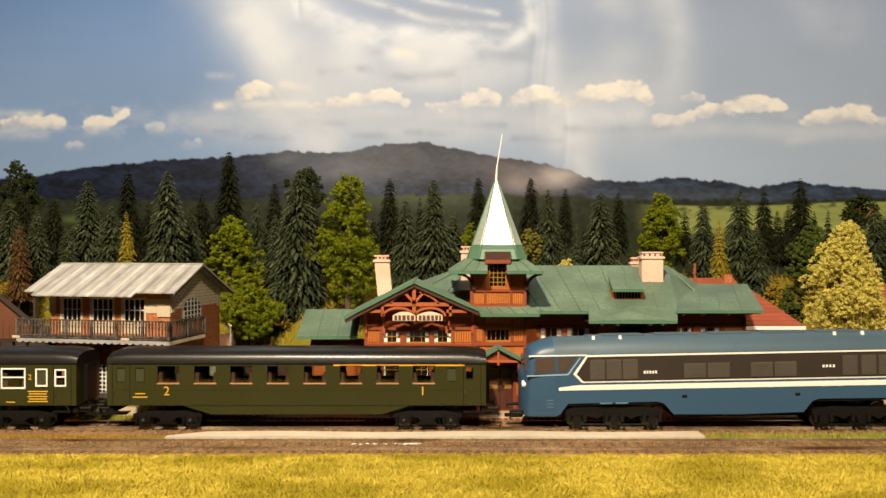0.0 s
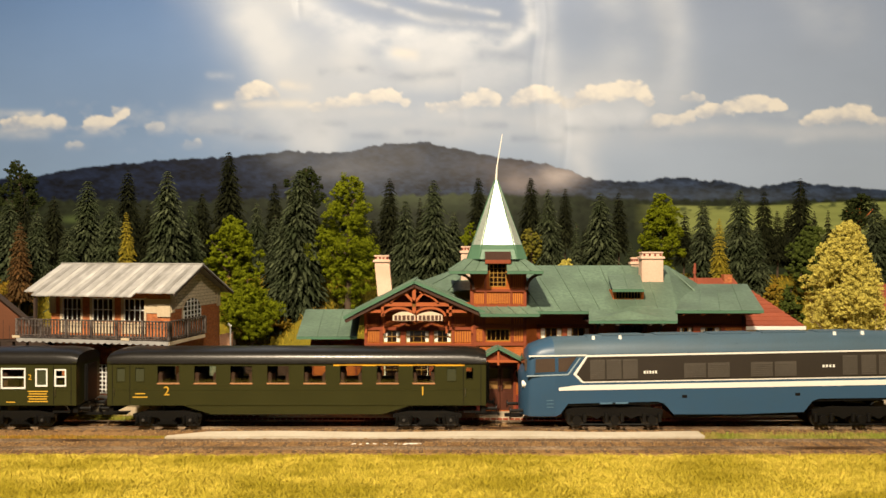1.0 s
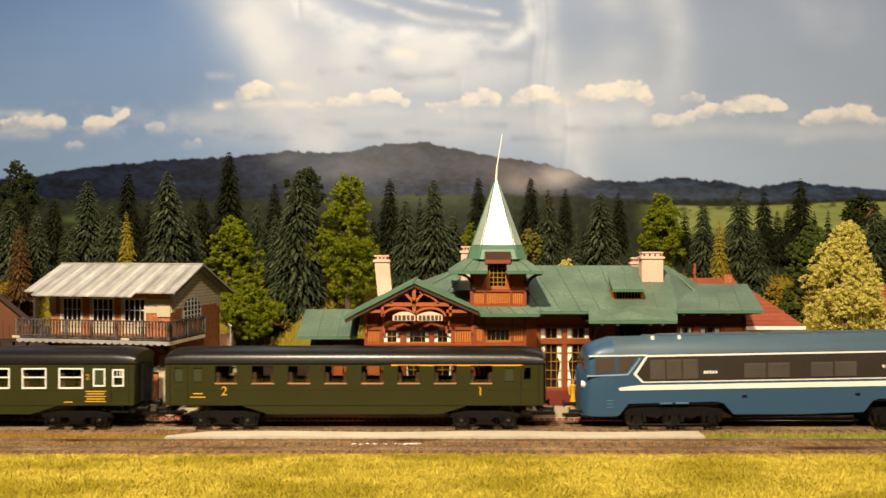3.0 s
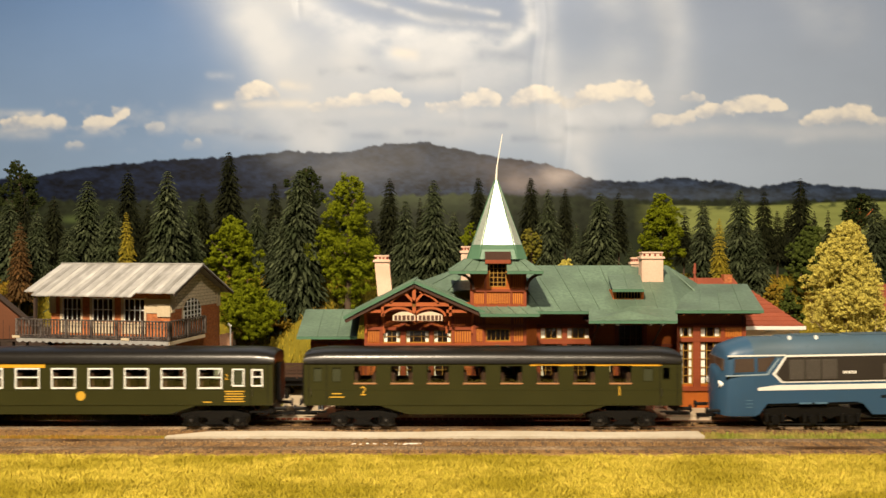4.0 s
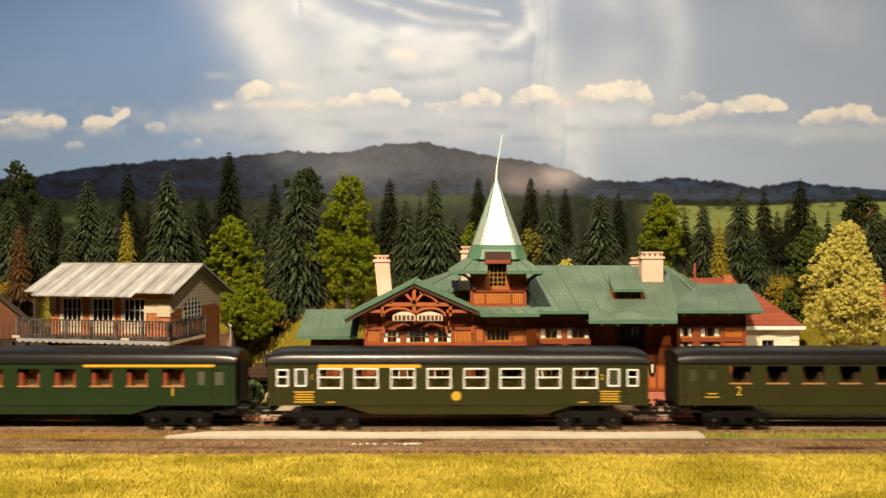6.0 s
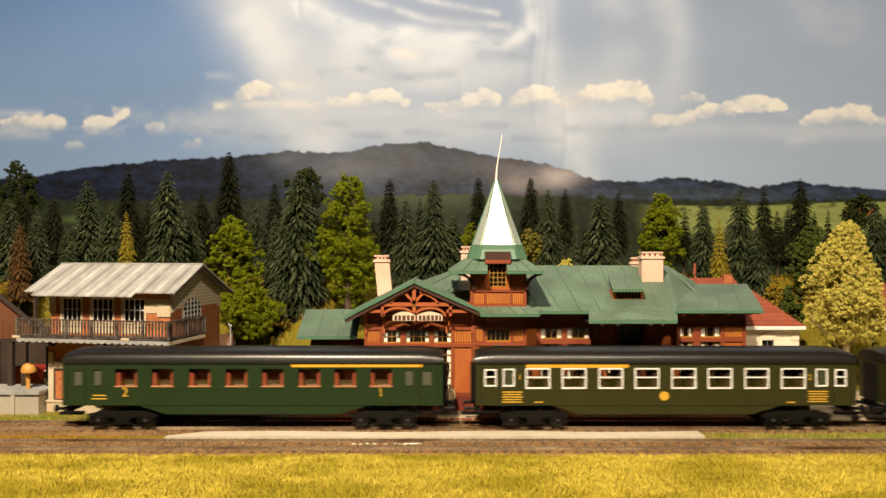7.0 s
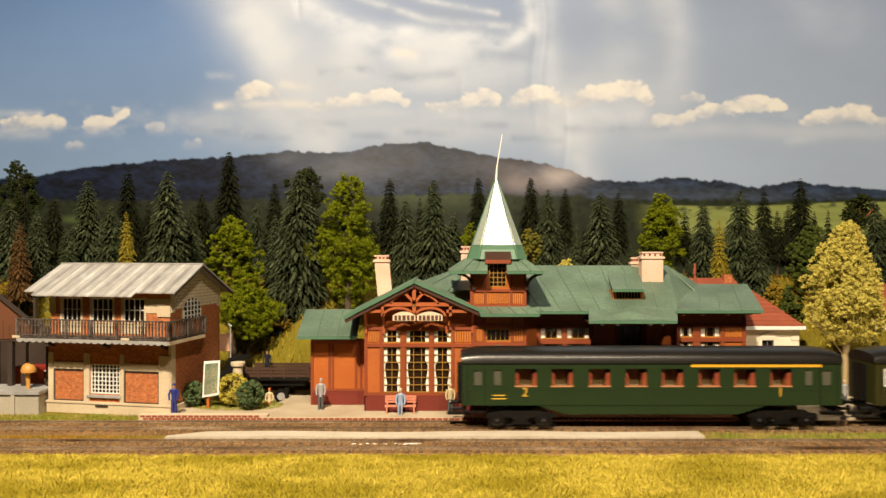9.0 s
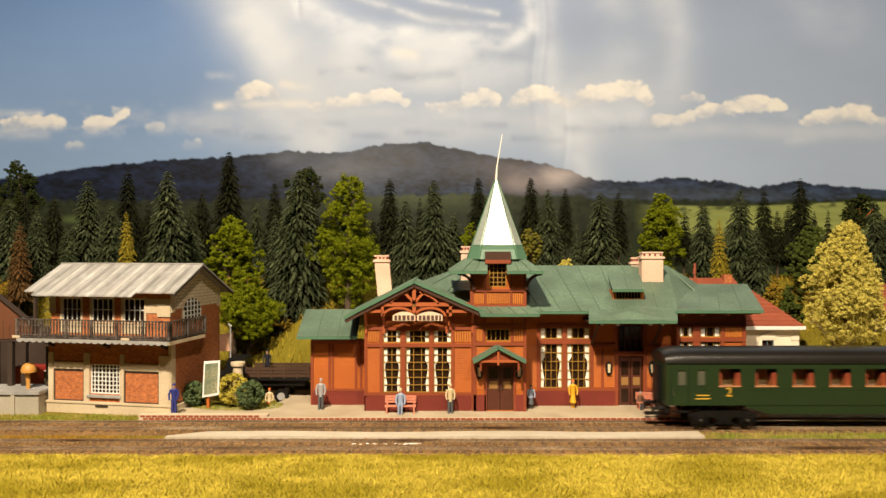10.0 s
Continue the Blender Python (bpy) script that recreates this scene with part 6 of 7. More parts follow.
    for i in range(n):
        a, b = bx0 + (bx1 - bx0) * i / n, bx0 + (bx1 - bx0) * (i + 1) / n
        d0, d1 = (0.5 + 1.2 * abs(math.sin(math.pi * (q - bx0) / 5.4)) for q in (a, b))
        fr.loft([[(q, by0 - 0.7, floor_z - 0.8), (q, by0, floor_z - 0.8), (q, by0, floor_z - 2.0 - d), (q, by0 - 0.7, floor_z - 2.0 - d)] for q, d in ((a, d0), (b, d1))])
    part("scalloped_edge", fr, SLATE, root, "pale scalloped balcony edge")
    part("side_edge", Shape().box(bx1 - 0.3, bx1 + 0.4, by0, by1, floor_z - 3.4, floor_z - 1.0), STONE, root)
    top = floor_z + 13.0
    for name, b in (("handrail", (bx0 - 0.5, bx1 + 0.5, by0 - 0.7, by0 + 0.7, top - 0.9, top)), ("handrail", (bx1 - 0.7, bx1 + 0.7, by0, by1, top - 0.9, top)),
                    ("lower_rail", (bx0, bx1, by0 - 0.4, by0 + 0.4, floor_z + 1.2, floor_z + 1.9)), ("lower_rail", (bx1 - 0.4, bx1 + 0.4, by0, by1, floor_z + 1.2, floor_z + 1.9)),
                    ("middle_rail", (bx0, bx1, by0 - 0.3, by0 + 0.3, top - 2.8, top - 2.3)), ("handrail", (bx0 - 0.7, bx0 + 0.7, by0, F.y, top - 0.9, top)),
                    ("balcony_beam", (bx0, bx1, by0 - 0.4, by0 + 1, floor_z - 0.5, floor_z + 0.6))):
        part(name, Shape().box(*b), RAILING, root, bevel=0.2)
    for i in range(49):
        x = bx0 + (bx1 - bx0) * i / 48
        if i % 8 == 0:
            part("rail_post", Shape().box(x - 0.8, x + 0.8, by0 - 0.8, by0 + 0.8, floor_z, top), RAILING, root)
        else:
            part("baluster", Shape().bar((x, by0, floor_z + 0.5), (x, by0, top - 0.8), 0.75, 0.75).tube((x, by0, floor_z + 7.6), (x, by0, floor_z + 9.0), 0.75, n=6), RAILING, root)
    for i in range(15):
        y = by0 + (by1 - by0) * i / 14
        w = 0.9 if i % 7 == 0 else 0.4
        part("baluster", Shape().box(bx1 - w, bx1 + w, y - w, y + w, floor_z, top - 0.8), RAILING, root)
    for u, w in ((68, 13), (255, 13)):
        part("balcony_plate", Shape().box(F.x(u) - 4, F.x(u + w) - 4, by0 - 1.0, by0 - 0.3, floor_z - 0.6, floor_z + 1.0), STONE, root)
    for x in (x0 + 4, (x0 + x1) / 2, x1 - 3):
        part("balcony_bracket", Shape().prism([(by0 + 2, floor_z - 2.2), (F.y, floor_z - 2.2), (F.y, floor_z - 9)], "x", x - 1, x + 1), DARK_WOOD, root)
    part("post", Shape().box(x0 + 0.5, x0 + 2.3, by0 + 2, by0 + 4, floor_z, 80.0), DARK_WOOD, root)
    # roof
    rx0, rx1 = -302.0, -183.0
    ye, ze = 508.0, 84.0
    slope = (rz - ze) / (my - ye)
    cols = 36
    for i in range(cols):
        a, b = rx0 + (rx1 - rx0) * i / cols, rx0 + (rx1 - rx0) * (i + 1) / cols
        low = 503.0 if 3 <= i < 27 else ye
        zl = rz - slope * (my - low)
        lift = 0.12 * (i % 2)
        q = Shape().loft([[(a + 0.05, low, zl + lift), (b - 0.05, low, zl + lift), (b - 0.05, my, rz + lift), (a + 0.05, my, rz + lift)],
                          [(a + 0.05, low, zl + lift + 0.9), (b - 0.05, low, zl + lift + 0.9), (b - 0.05, my, rz + lift + 0.9), (a + 0.05, my, rz + lift + 0.9)]])
        part("roof_sheet", q, (SLATE, SLATE_PALE, SLATE, SLATE_DARK, SLATE, SLATE_PALE)[(i * 7 + i // 5) % 6], root)
    part("back_roof", Shape().loft([[(rx0, my, rz), (rx1, my, rz), (rx1, 594, 80.0), (rx0, 594, 80.0)], [(rx0, my, rz + 1), (rx1, my, rz + 1), (rx1, 594, 81.0), (rx0, 594, 81.0)]]), SLATE, root)
    part("ridge_cap", Shape().box(rx0, rx1, my - 1.2, my + 1.2, rz + 0.6, rz + 1.5), SLATE, root)
    part("gable_rafter", Shape().loft([[(rx1 - 1.2, ye, ze - 1.6), (rx1, ye, ze - 1.6), (rx1, ye, ze), (rx1 - 1.2, ye, ze)], [(rx1 - 1.2, my, rz - 1.6), (rx1, my, rz - 1.6), (rx1, my, rz), (rx1 - 1.2, my, rz)]]), DARK_WOOD, root)
    part("gable_rafter", Shape().loft([[(rx1 - 1.2, 594, 78.6), (rx1, 594, 78.6), (rx1, 594, 80.2), (rx1 - 1.2, 594, 80.2)], [(rx1 - 1.2, my, rz - 1.6), (rx1, my, rz - 1.6), (rx1, my, rz), (rx1 - 1.2, my, rz)]]), DARK_WOOD, root)


def shed():
    root = new("open_shed")
    tagged(root, "open brown wooden shed on dark posts beside the signal house", "shed")
    S = Sheet(545.0)
    part("gable_panel", Shape().prism([S.p(-120, 600), S.p(84, 600), S.p(0, 529), S.p(-40, 500)], "y", 545, 547), BROWN_SHED, root)
    for i in range(12):
        x = S.x(-60 + i * 11)
        part("board_joint", Shape().box(x - 0.12, x + 0.12, 544.8, 545.3, S.z(600), S.z(max(530, 596 - (96 - i * 11)))), DARK_WOOD, root) if i < 9 else None
    p, q = S.p(92, 604), S.p(-40, 494)
    roof_plane("roof", root, (p[0], 543, p[1]), (p[0], 548, p[1]), (q[0], 548, q[1]), (q[0], 543, q[1]), material=DARK_WOOD, edge=False, thick=1.4)
    part("tie_beam", Shape().box(S.x(-120), S.x(84), 545.5, 548, S.z(605), S.z(598)), DARK_WOOD, root)
    for u in (16, 40, 84):
        part("post", Shape().box(S.x(u) - 1.8, S.x(u) + 1.8, 546, 550, -3.6, S.z(600)), DARK_WOOD, root)
    part("back_wall", Shape().box(S.x(-120), S.x(92), 628, 630, -3.6, S.z(600)), DARK_WOOD, root)
    part("side_wall", Shape().box(S.x(-120), S.x(-118), 548, 630, -3.6, S.z(600)), DARK_WOOD, root)


def loose_by_shed():
    S = Sheet(525.0)
    hut = new("concrete_hut")
    tagged(hut, "low pale concrete hut with a flat grey slab roof", "hut")
    part("front_wall", Shape().box(S.x(-60), S.x(68), 525, 528, -3.6, S.z(699)), CONCRETE, hut, bevel=0.2)
    part("end_wall", Shape().box(S.x(68) - 3, S.x(68), 528, 552, -3.6, S.z(699)), CONCRETE, hut, bevel=0.2)
    part("rear_wall", Shape().box(S.x(-60), S.x(68) - 3, 549, 552, -3.6, S.z(699)), CONCRETE, hut)
    part("slab_roof", Shape().box(S.x(-64), S.x(71), 523.5, 554, S.z(699), S.z(693)), SLATE, hut, "grey slab roof", bevel=0.3)
    part("pier", Shape().box(S.x(20), S.x(27), 523.8, 526, -3.6, S.z(699)), CONCRETE, hut)
    V = Sheet(600.0)
    van = new("small_van")
    tagged(van, "small red and white van parked inside the shed", "van")
    a, b = V.x(58), V.x(92)
    part("body", Shape().prism([(a - 16, 2), (b - 3, 2), (b - 3, 11), (b - 7, 18), (a - 16, 19)], "y", 600, 618), mat("red_van_paint", (0.32, 0.03, 0.02), 0.4, 0.1), van, bevel=0.8)
    part("cab_front", Shape().prism([(b - 6, 2.5), (b - 1, 2.5), (b - 1, 9.5), (b - 5, 16), (b - 6, 16)], "y", 599.3, 618.5), WHITE_FRAME, van, "white cab front")
    part("window", Shape().box(b - 6, b - 3.5, 598.9, 600, 9.5, 15), DARK_PANE, van)
    for x in (a - 8, b - 9):
        w = part("wheel", Shape().tube((x, 599, 0), (x, 602, 0), 3.8, n=16), BLACK, van)
        part("rim", Shape().tube((x, 598.7, 0), (x, 599.5, 0), 2.0, n=12), STEEL, w)
        part("wheel", Shape().tube((x, 616, 0), (x, 619, 0), 3.8, n=16), BLACK, van)
    M = Sheet(536.0)
    st = new("tan_parasol")
    tagged(st, "tan rounded parasol on a bent stalk beside the shed", "parasol")
    part("cap", Shape().loft([[(M.x(51) + r * math.cos(t * math.tau / 14), 536 + r * math.sin(t * math.tau / 14), z) for t in range(14)] for r, z in ((5.2, M.z(659)), (5.4, M.z(655)), (4.2, M.z(647)), (1.8, M.z(642.5)))]), TAN, st, smooth=True)
    part("stalk", Shape().tube((M.x(48), 536, M.z(658)), (M.x(50), 536, M.z(675)), 1.9, 1.5, n=10).tube((M.x(50), 536, M.z(675)), (M.x(51), 536, -3.6), 1.5, 1.0, n=10), TAN, st)


def rear_house():
    root = new("rear_house")
    tagged(root, "cream house with red tiled roof behind the station", "house")
    H = Sheet(612.0)
    x0, x1 = H.x(1270), H.x(1413)
    win = (1348, 1369, 602, 638)
    part("front_wall", Shape().wall(x0, x1, -3.6, H.z(582), 612, 614, [H.rect(*win)]), CREAM_WALL, root)
    part("side_wall", Shape().box(x1 - 2, x1, 614, 680, -3.6, H.z(582)), CREAM_WALL, root)
    part("side_wall", Shape().box(x0, x0 + 2, 614, 680, -3.6, H.z(582)), CREAM_WALL, root)
    part("rear_wall", Shape().box(x0 + 2, x1 - 2, 678, 680, -3.6, H.z(582)), CREAM_WALL, root)
    part("cornice", Shape().box(x0 - 3, x1 + 3.4, 605.5, 614, H.z(583), H.z(576.5)), WHITE_FRAME, root, bevel=0.3)
    pane_window(root, H, *win, cols=2, rows=2, bar=0.7, frame_mat=mat("blue_window_paint", (0.10, 0.16, 0.20), 0.5, 0.1))
    part("window_hood", Shape().prism([H.p(1342, 600), H.p(1375, 600), H.p(1372, 594), H.p(1359, 587), H.p(1346, 594)], "y", 611, 612.4), CREAM_WALL, root, bevel=0.3)
    part("window_jamb", Shape().wall(*H.rect(1344, 1373, 600, 640), 611.3, 612.2, [H.rect(1348, 1369, 602, 638)]), CREAM_WALL, root)
    part("window_sill", Shape().box(H.x(1343), H.x(1374), 610.6, 612.5, H.z(643), H.z(639)), CREAM_WALL, root)
    for i in range(9):
        v = 584 + i * 10.2
        w = 14 if i % 2 else 10
        part("quoin", Shape().box(H.x(1413 - w), x1 + 0.5, 611.3, 613, H.z(v + 9), H.z(v)), CREAM_WALL, root, bevel=0.3)
    ez = H.z(575)
    ry, rz = 646.0, Sheet(646).z(512)
    ex0, ex1 = x0 - 4, Sheet(608).x(1421)
    r0, r1 = Sheet(646).x(1240), Sheet(646).x(1326)
    rows = 9
    for i in range(rows):
        t0, t1 = i / rows, (i + 1) / rows
        ya, yb_ = 607 + (ry - 607) * t0, 607 + (ry - 607) * t1
        za, zb = ez + (rz - ez) * t0, ez + (rz - ez) * t1
        a0, a1, b0, b1 = ex0 + (r0 - ex0) * t0, ex1 + (r1 - ex1) * t0, ex0 + (r0 - ex0) * t1, ex1 + (r1 - ex1) * t1
        part("tile_course", Shape().loft([[(a0, ya, za + 0.8), (a1, ya, za + 0.8), (b1, yb_, zb + 0.1), (b0, yb_, zb + 0.1)], [(a0, ya, za - 0.6), (a1, ya, za - 0.6), (b1, yb_, zb - 0.9), (b0, yb_, zb - 0.9)]]), TILE_RED, root)
    part("hip_side", Shape().quad((ex1, 607, ez), (ex1, 685, ez), (r1, ry + 2, rz), (r1, ry, rz)).quad((ex1, 685, ez), (ex0, 685, ez), (r0, ry + 2, rz), (r1, ry + 2, rz)), TILE_RED, root)
    J = Sheet(690.0)
    wing = part("upper_roof", Shape().prism([(655, 70), (725, 70), (690, J.z(492))], "x", J.x(1215), J.x(1298)), TILE_RED, root)
    part("chimney", Shape().box(J.x(1276), J.x(1290), 682, 690, J.z(510), J.z(486)), BRICK, root)
    bent = Shape()
    pts = [(1231, 500), (1229, 485), (1230, 466)]
    for p, q in zip(pts, pts[1:]):
        bent.tube((Sheet(650).x(p[0]), 650, Sheet(650).z(p[1])), (Sheet(650).x(q[0]), 650, Sheet(650).z(q[1])), 1.6, 0.9, n=8)
    part("bent_pipe", bent, TILE_RED, root)
    K2 = Sheet(720.0)
    far = new("far_house")
    tagged(far, "small house with a red tiled roof among trees", "house")
    part("wall", Shape().box(K2.x(1552), K2.x(1640), 725, 770, 20, K2.z(552)), CREAM_WALL, far)
    part("roof", Shape().prism([(718, K2.z(556)), (778, K2.z(556)), (748, K2.z(505))], "x", K2.x(1545), K2.x(1650)), TILE_RED, far)


def yellow_van():
    V = Sheet(598.0)
    root = new("yellow_van")
    tagged(root, "yellow model van with pale windows before the cream house", "van")
    yel = mat("yellow_van_paint", (0.66, 0.33, 0.02), 0.35, 0.1)
    a, b, z0, z1 = V.x(1345), V.x(1402), V.z(683), V.z(643)
    body = [(a, z0 + 2), (b, z0 + 2), (b, z0 + 9), (b - 5, z0 + 11), (b - 9, z1), (a + 2, z1), (a, z1 - 3)]
    part("body", Shape().prism(body, "y", 598, 616), yel, root, bevel=1.0)
    part("pale_band", Shape().box(a + 0.5, b - 2, 597.6, 598.2, z0 + 8.6, z0 + 10.4), WHITE_FRAME, root)
    for u in (1355, 1374):
        part("window", Shape().box(V.x(u), V.x(u + 15), 597.5, 598.3, z0 + 11, z1 - 2), CURTAIN, root)
    part("badge", Shape().box(V.x(1386), V.x(1393), 597.6, 598.2, z0 + 4, z0 + 7), PLINTH, root)
    for x in (a + 6, b - 8):
        w = part("wheel", Shape().tube((x, 597.3, -0.2), (x, 601, -0.2), 3.4, n=18), BLACK, root)
        part("rim", Shape().tube((x, 597.0, -0.2), (x, 597.6, -0.2), 1.8, n=12), STEEL, w)
        part("wheel", Shape().tube((x, 613, -0.2), (x, 616.5, -0.2), 3.4, n=18), BLACK, root)


def truck():
    V = Sheet(566.0)
    root = new("flatbed_truck")
    tagged(root, "dark brown wooden flatbed truck parked behind the bushes", "truck")
    wood = mat("dark_brown_planks", (0.070, 0.034, 0.018), 0.7, 0.3)
    a, b = V.x(436), V.x(548)
    part("bed", Shape().box(a, b, 566, 590, V.z(674), V.z(668)), BLACK, root)
    for i in range(3):
        z = V.z(668) + i * 2.6
        part("side_board", Shape().box(a, b, 566, 567.2, z, z + 2.3), wood, root, bevel=0.2)
        part("side_board", Shape().box(a, b, 588.8, 590, z, z + 2.3), wood, root)
    for i in range(6):
        x = a + (b - a) * i / 5
        part("stake", Shape().box(x - 0.6, x + 0.6, 565.5, 566.2, V.z(670), V.z(649)), wood, root)
    part("tailboard", Shape().box(b - 1, b + 0.2, 567.2, 588.8, V.z(668), V.z(652)), wood, root)
    part("chassis", Shape().box(a, b - 4, 569, 587, V.z(684), V.z(674)), BLACK, root)
    part("cab", Shape().prism([(a - 26, 2), (a - 1, 2), (a - 1, 30), (a - 14, 31), (a - 18, 20), (a - 26, 18)], "y", 566, 590), BLACK, root, bevel=1.0)
    for x in (V.x(498), V.x(420)):
        for y in (565.0, 586.0):
            w = part("wheel", Shape().tube((x, y, 1.6), (x, y + 4.5, 1.6), 5.2, n=22), BLACK, root)
            part("rim", Shape().tube((x, y - 0.4, 1.6), (x, y + 0.5, 1.6), 3.0, n=16), SLATE, w)


def poster():
    P = Sheet(528.0)
    root = new("poster_board")
    tagged(root, "framed poster board on a wooden leg beside the signal house", "poster")
    fr = Shape().loft([[(P.x(358), 528, P.z(704)), (P.x(386), 530, P.z(700)), (P.x(388), 530, P.z(639)), (P.x(361), 528, P.z(640))],
                       [(P.x(358), 529, P.z(704)), (P.x(386), 531, P.z(700)), (P.x(388), 531, P.z(639)), (P.x(361), 529, P.z(640))]])
    part("frame", fr, WHITE_FRAME, root, "cream frame")
    part("picture", Shape().loft([[(P.x(361), 527.6, P.z(699)), (P.x(383), 529.6, P.z(696)), (P.x(385), 529.6, P.z(643)), (P.x(363.5), 527.6, P.z(644.5))],
                                  [(P.x(361), 528, P.z(699)), (P.x(383), 530, P.z(696)), (P.x(385), 530, P.z(643)), (P.x(363.5), 528, P.z(644.5))]]),
         mat("faded_green_picture", (0.42, 0.37, 0.24), 0.6, 0.6, broad=110, col2=(0.10, 0.14, 0.09)), root, "faded green picture")
    part("leg", Shape().box(P.x(364), P.x(369), 530, 532, -3.6, P.z(690)), BOARD, root)


def column_and_flag():
    C = Sheet(552.0)
    root = new("stone_column")
    tagged(root, "round pale stone column with a flat cap", "column")
    part("shaft", Shape().tube((C.x(421), 552, -3.6), (C.x(421), 552, C.z(648)), 3.6, n=16), STONE, root)
    part("cap", Shape().tube((C.x(421), 552, C.z(648)), (C.x(421), 552, C.z(641)), 5.0, 5.4, n=18), STONE, root, bevel=0.4)
    fl = new("canvas_awning")
    tagged(fl, "pink canvas awning on a thin pole", "awning")
    G = Sheet(600.0)
    part("pole", Shape().tube((G.x(408), 600, -3.6), (G.x(408), 600, G.z(574)), 0.7, n=8), SLATE, fl)
    part("pole_head", Shape().tube((G.x(403), 600, G.z(573)), (G.x(409), 600, G.z(578)), 1.1, n=8), WHITE_FRAME, fl)
    part("canvas", Shape().loft([[(G.x(386), 600, G.z(622)), (G.x(408), 603, G.z(622)), (G.x(408), 606, G.z(589)), (G.x(386), 603, G.z(594))], [(G.x(386), 602, G.z(622)), (G.x(408), 605, G.z(622)), (G.x(408), 608, G.z(589)), (G.x(386), 605, G.z(594))]]), CANVAS, fl)


def bench():
    B = Sheet(521.0)
    root = new("bench")
    tagged(root, "pale red platform bench against the station wall", "bench", group="platform benches")
    pink = mat("pale_red_bench_paint", (0.66, 0.25, 0.16), 0.5, 0.2)
    a, b = B.x(682), B.x(737)
    y0 = 513.0
    for i in range(3):
        part("seat_slat", Shape().box(a, b, y0 + i * 1.7, y0 + i * 1.7 + 1.3, 4.6, 5.3), pink, root)
    for i in range(3):
        part("back_slat", Shape().box(a, b, y0 + 5.4, y0 + 6.2, 6.6 + i * 1.8, 8.0 + i * 1.8), pink, root)
    for x in (a + 1, (a + b) / 2, b - 2):
        part("leg", Shape().box(x, x + 1, y0, y0 + 1, 0, 4.6).box(x, x + 1, y0 + 5.2, y0 + 6.2, 0, 11), pink, root)
    second = copy_thing(root, pose(0.180, 0.012, 0))


# ---- figurines: plain painted shapes ----
def figurine(label, u, y, z, tall, coat, legs, head, seated=False, lean=0.0, arms=True, skirt=False):
    """One small painted figurine, its base at height z; tall in mm."""
    h = tall
    x = Sheet(y).x(u)
    s = Shape()
    groups = []

    def stop(m):
        groups.append((len(s.f), m))
    hip = 0.47 * h if not seated else 0.28 * h
    if seated:
        for d in (-0.06, 0.06):
            s.tube((d * h, -0.02 * h, hip), (d * h, -0.24 * h, hip - 0.01 * h), 0.055 * h, n=8)
            s.tube((d * h, -0.24 * h, hip), (d * h, -0.25 * h, 0.01 * h), 0.05 * h, 0.04 * h, n=8)
    elif skirt:
        s.tube((0, 0, 0.20 * h), (0, 0, hip), 0.15 * h, 0.09 * h, n=12)
        for d in (-0.04, 0.04):
            s.tube((d * h, 0, 0), (d * h, 0, 0.22 * h), 0.032 * h, n=6)
    else:
        for d in (-0.055, 0.055):
            s.tube((d * h * 1.2, 0, 0), (d * h, 0, hip), 0.05 * h, 0.065 * h, n=8)
            s.box(d * h * 1.2 - 0.045 * h, d * h * 1.2 + 0.045 * h, -0.10 * h, 0.04 * h, 0, 0.035 * h)
    stop(legs)
    top = hip + 0.36 * h
    s.loft([[(lean * h * k + r * math.cos(t * math.tau / 10), 0.7 * r * math.sin(t * math.tau / 10), q) for t in range(10)]
            for k, r, q in ((0, 0.105 * h, hip - 0.08 * h), (0.2, 0.10 * h, hip + 0.06 * h), (0.6, 0.115 * h, hip + 0.2 * h), (0.9, 0.135 * h, top - 0.05 * h), (1, 0.07 * h, top))])
    if arms:
        for d in (-1, 1):
            s.tube((d * 0.135 * h + lean * h, 0, top - 0.05 * h), (d * 0.185 * h, -0.03 * h, top - 0.22 * h), 0.042 * h, n=6)
            s.tube((d * 0.185 * h, -0.03 * h, top - 0.22 * h), (d * 0.15 * h, -0.09 * h, top - 0.36 * h), 0.038 * h, 0.03 * h, n=6)
    stop(coat)
    c = top + 0.075 * h
    s.loft([[(lean * h * 1.1 + r * math.cos(t * math.tau / 10), r * math.sin(t * math.tau / 10), c + q) for t in range(10)] for r, q in ((0.03 * h, -0.075 * h), (0.06 * h, -0.03 * h), (0.062 * h, 0.02 * h))])
    stop(SKIN)
    s.loft([[(lean * h * 1.1 + r * math.cos(t * math.tau / 10), r * math.sin(t * math.tau / 10), c + q) for t in range(10)] for r, q in ((0.068 * h, 0.015 * h), (0.06 * h, 0.055 * h), (0.02 * h, 0.08 * h))])
    stop(head)
    slim = 0.80
    s.v = [(p * slim, q, r) for p, q, r in s.v]
    ob = part("figurine", s, groups[0][1], smooth=True)
    ob.location = (x * MM, y * MM, z * MM)
    for _, m in groups[1:]:
        ob.data.materials.append(m)
    # faces of one colour lie at one height band
    lims = [hip - 0.081 * h if not (seated or skirt) else hip - 0.02 * h, top - 0.0005 * h, c + 0.012 * h]
    for p in ob.data.polygons:
        zc = p.center.z / MM
        p.material_index = 0 if zc < lims[0] else 1 if zc < lims[1] else 2 if zc < lims[2] else 3
    tagged(ob, label, "figurine", "painted figurines")


SKIN = mat("figurine_flesh_paint", (0.62, 0.36, 0.22), 0.5, 0.1)


def paint(name, r, g, b):
    return mat(name + "_figurine_paint", (r, g, b), 0.5, 0.15)


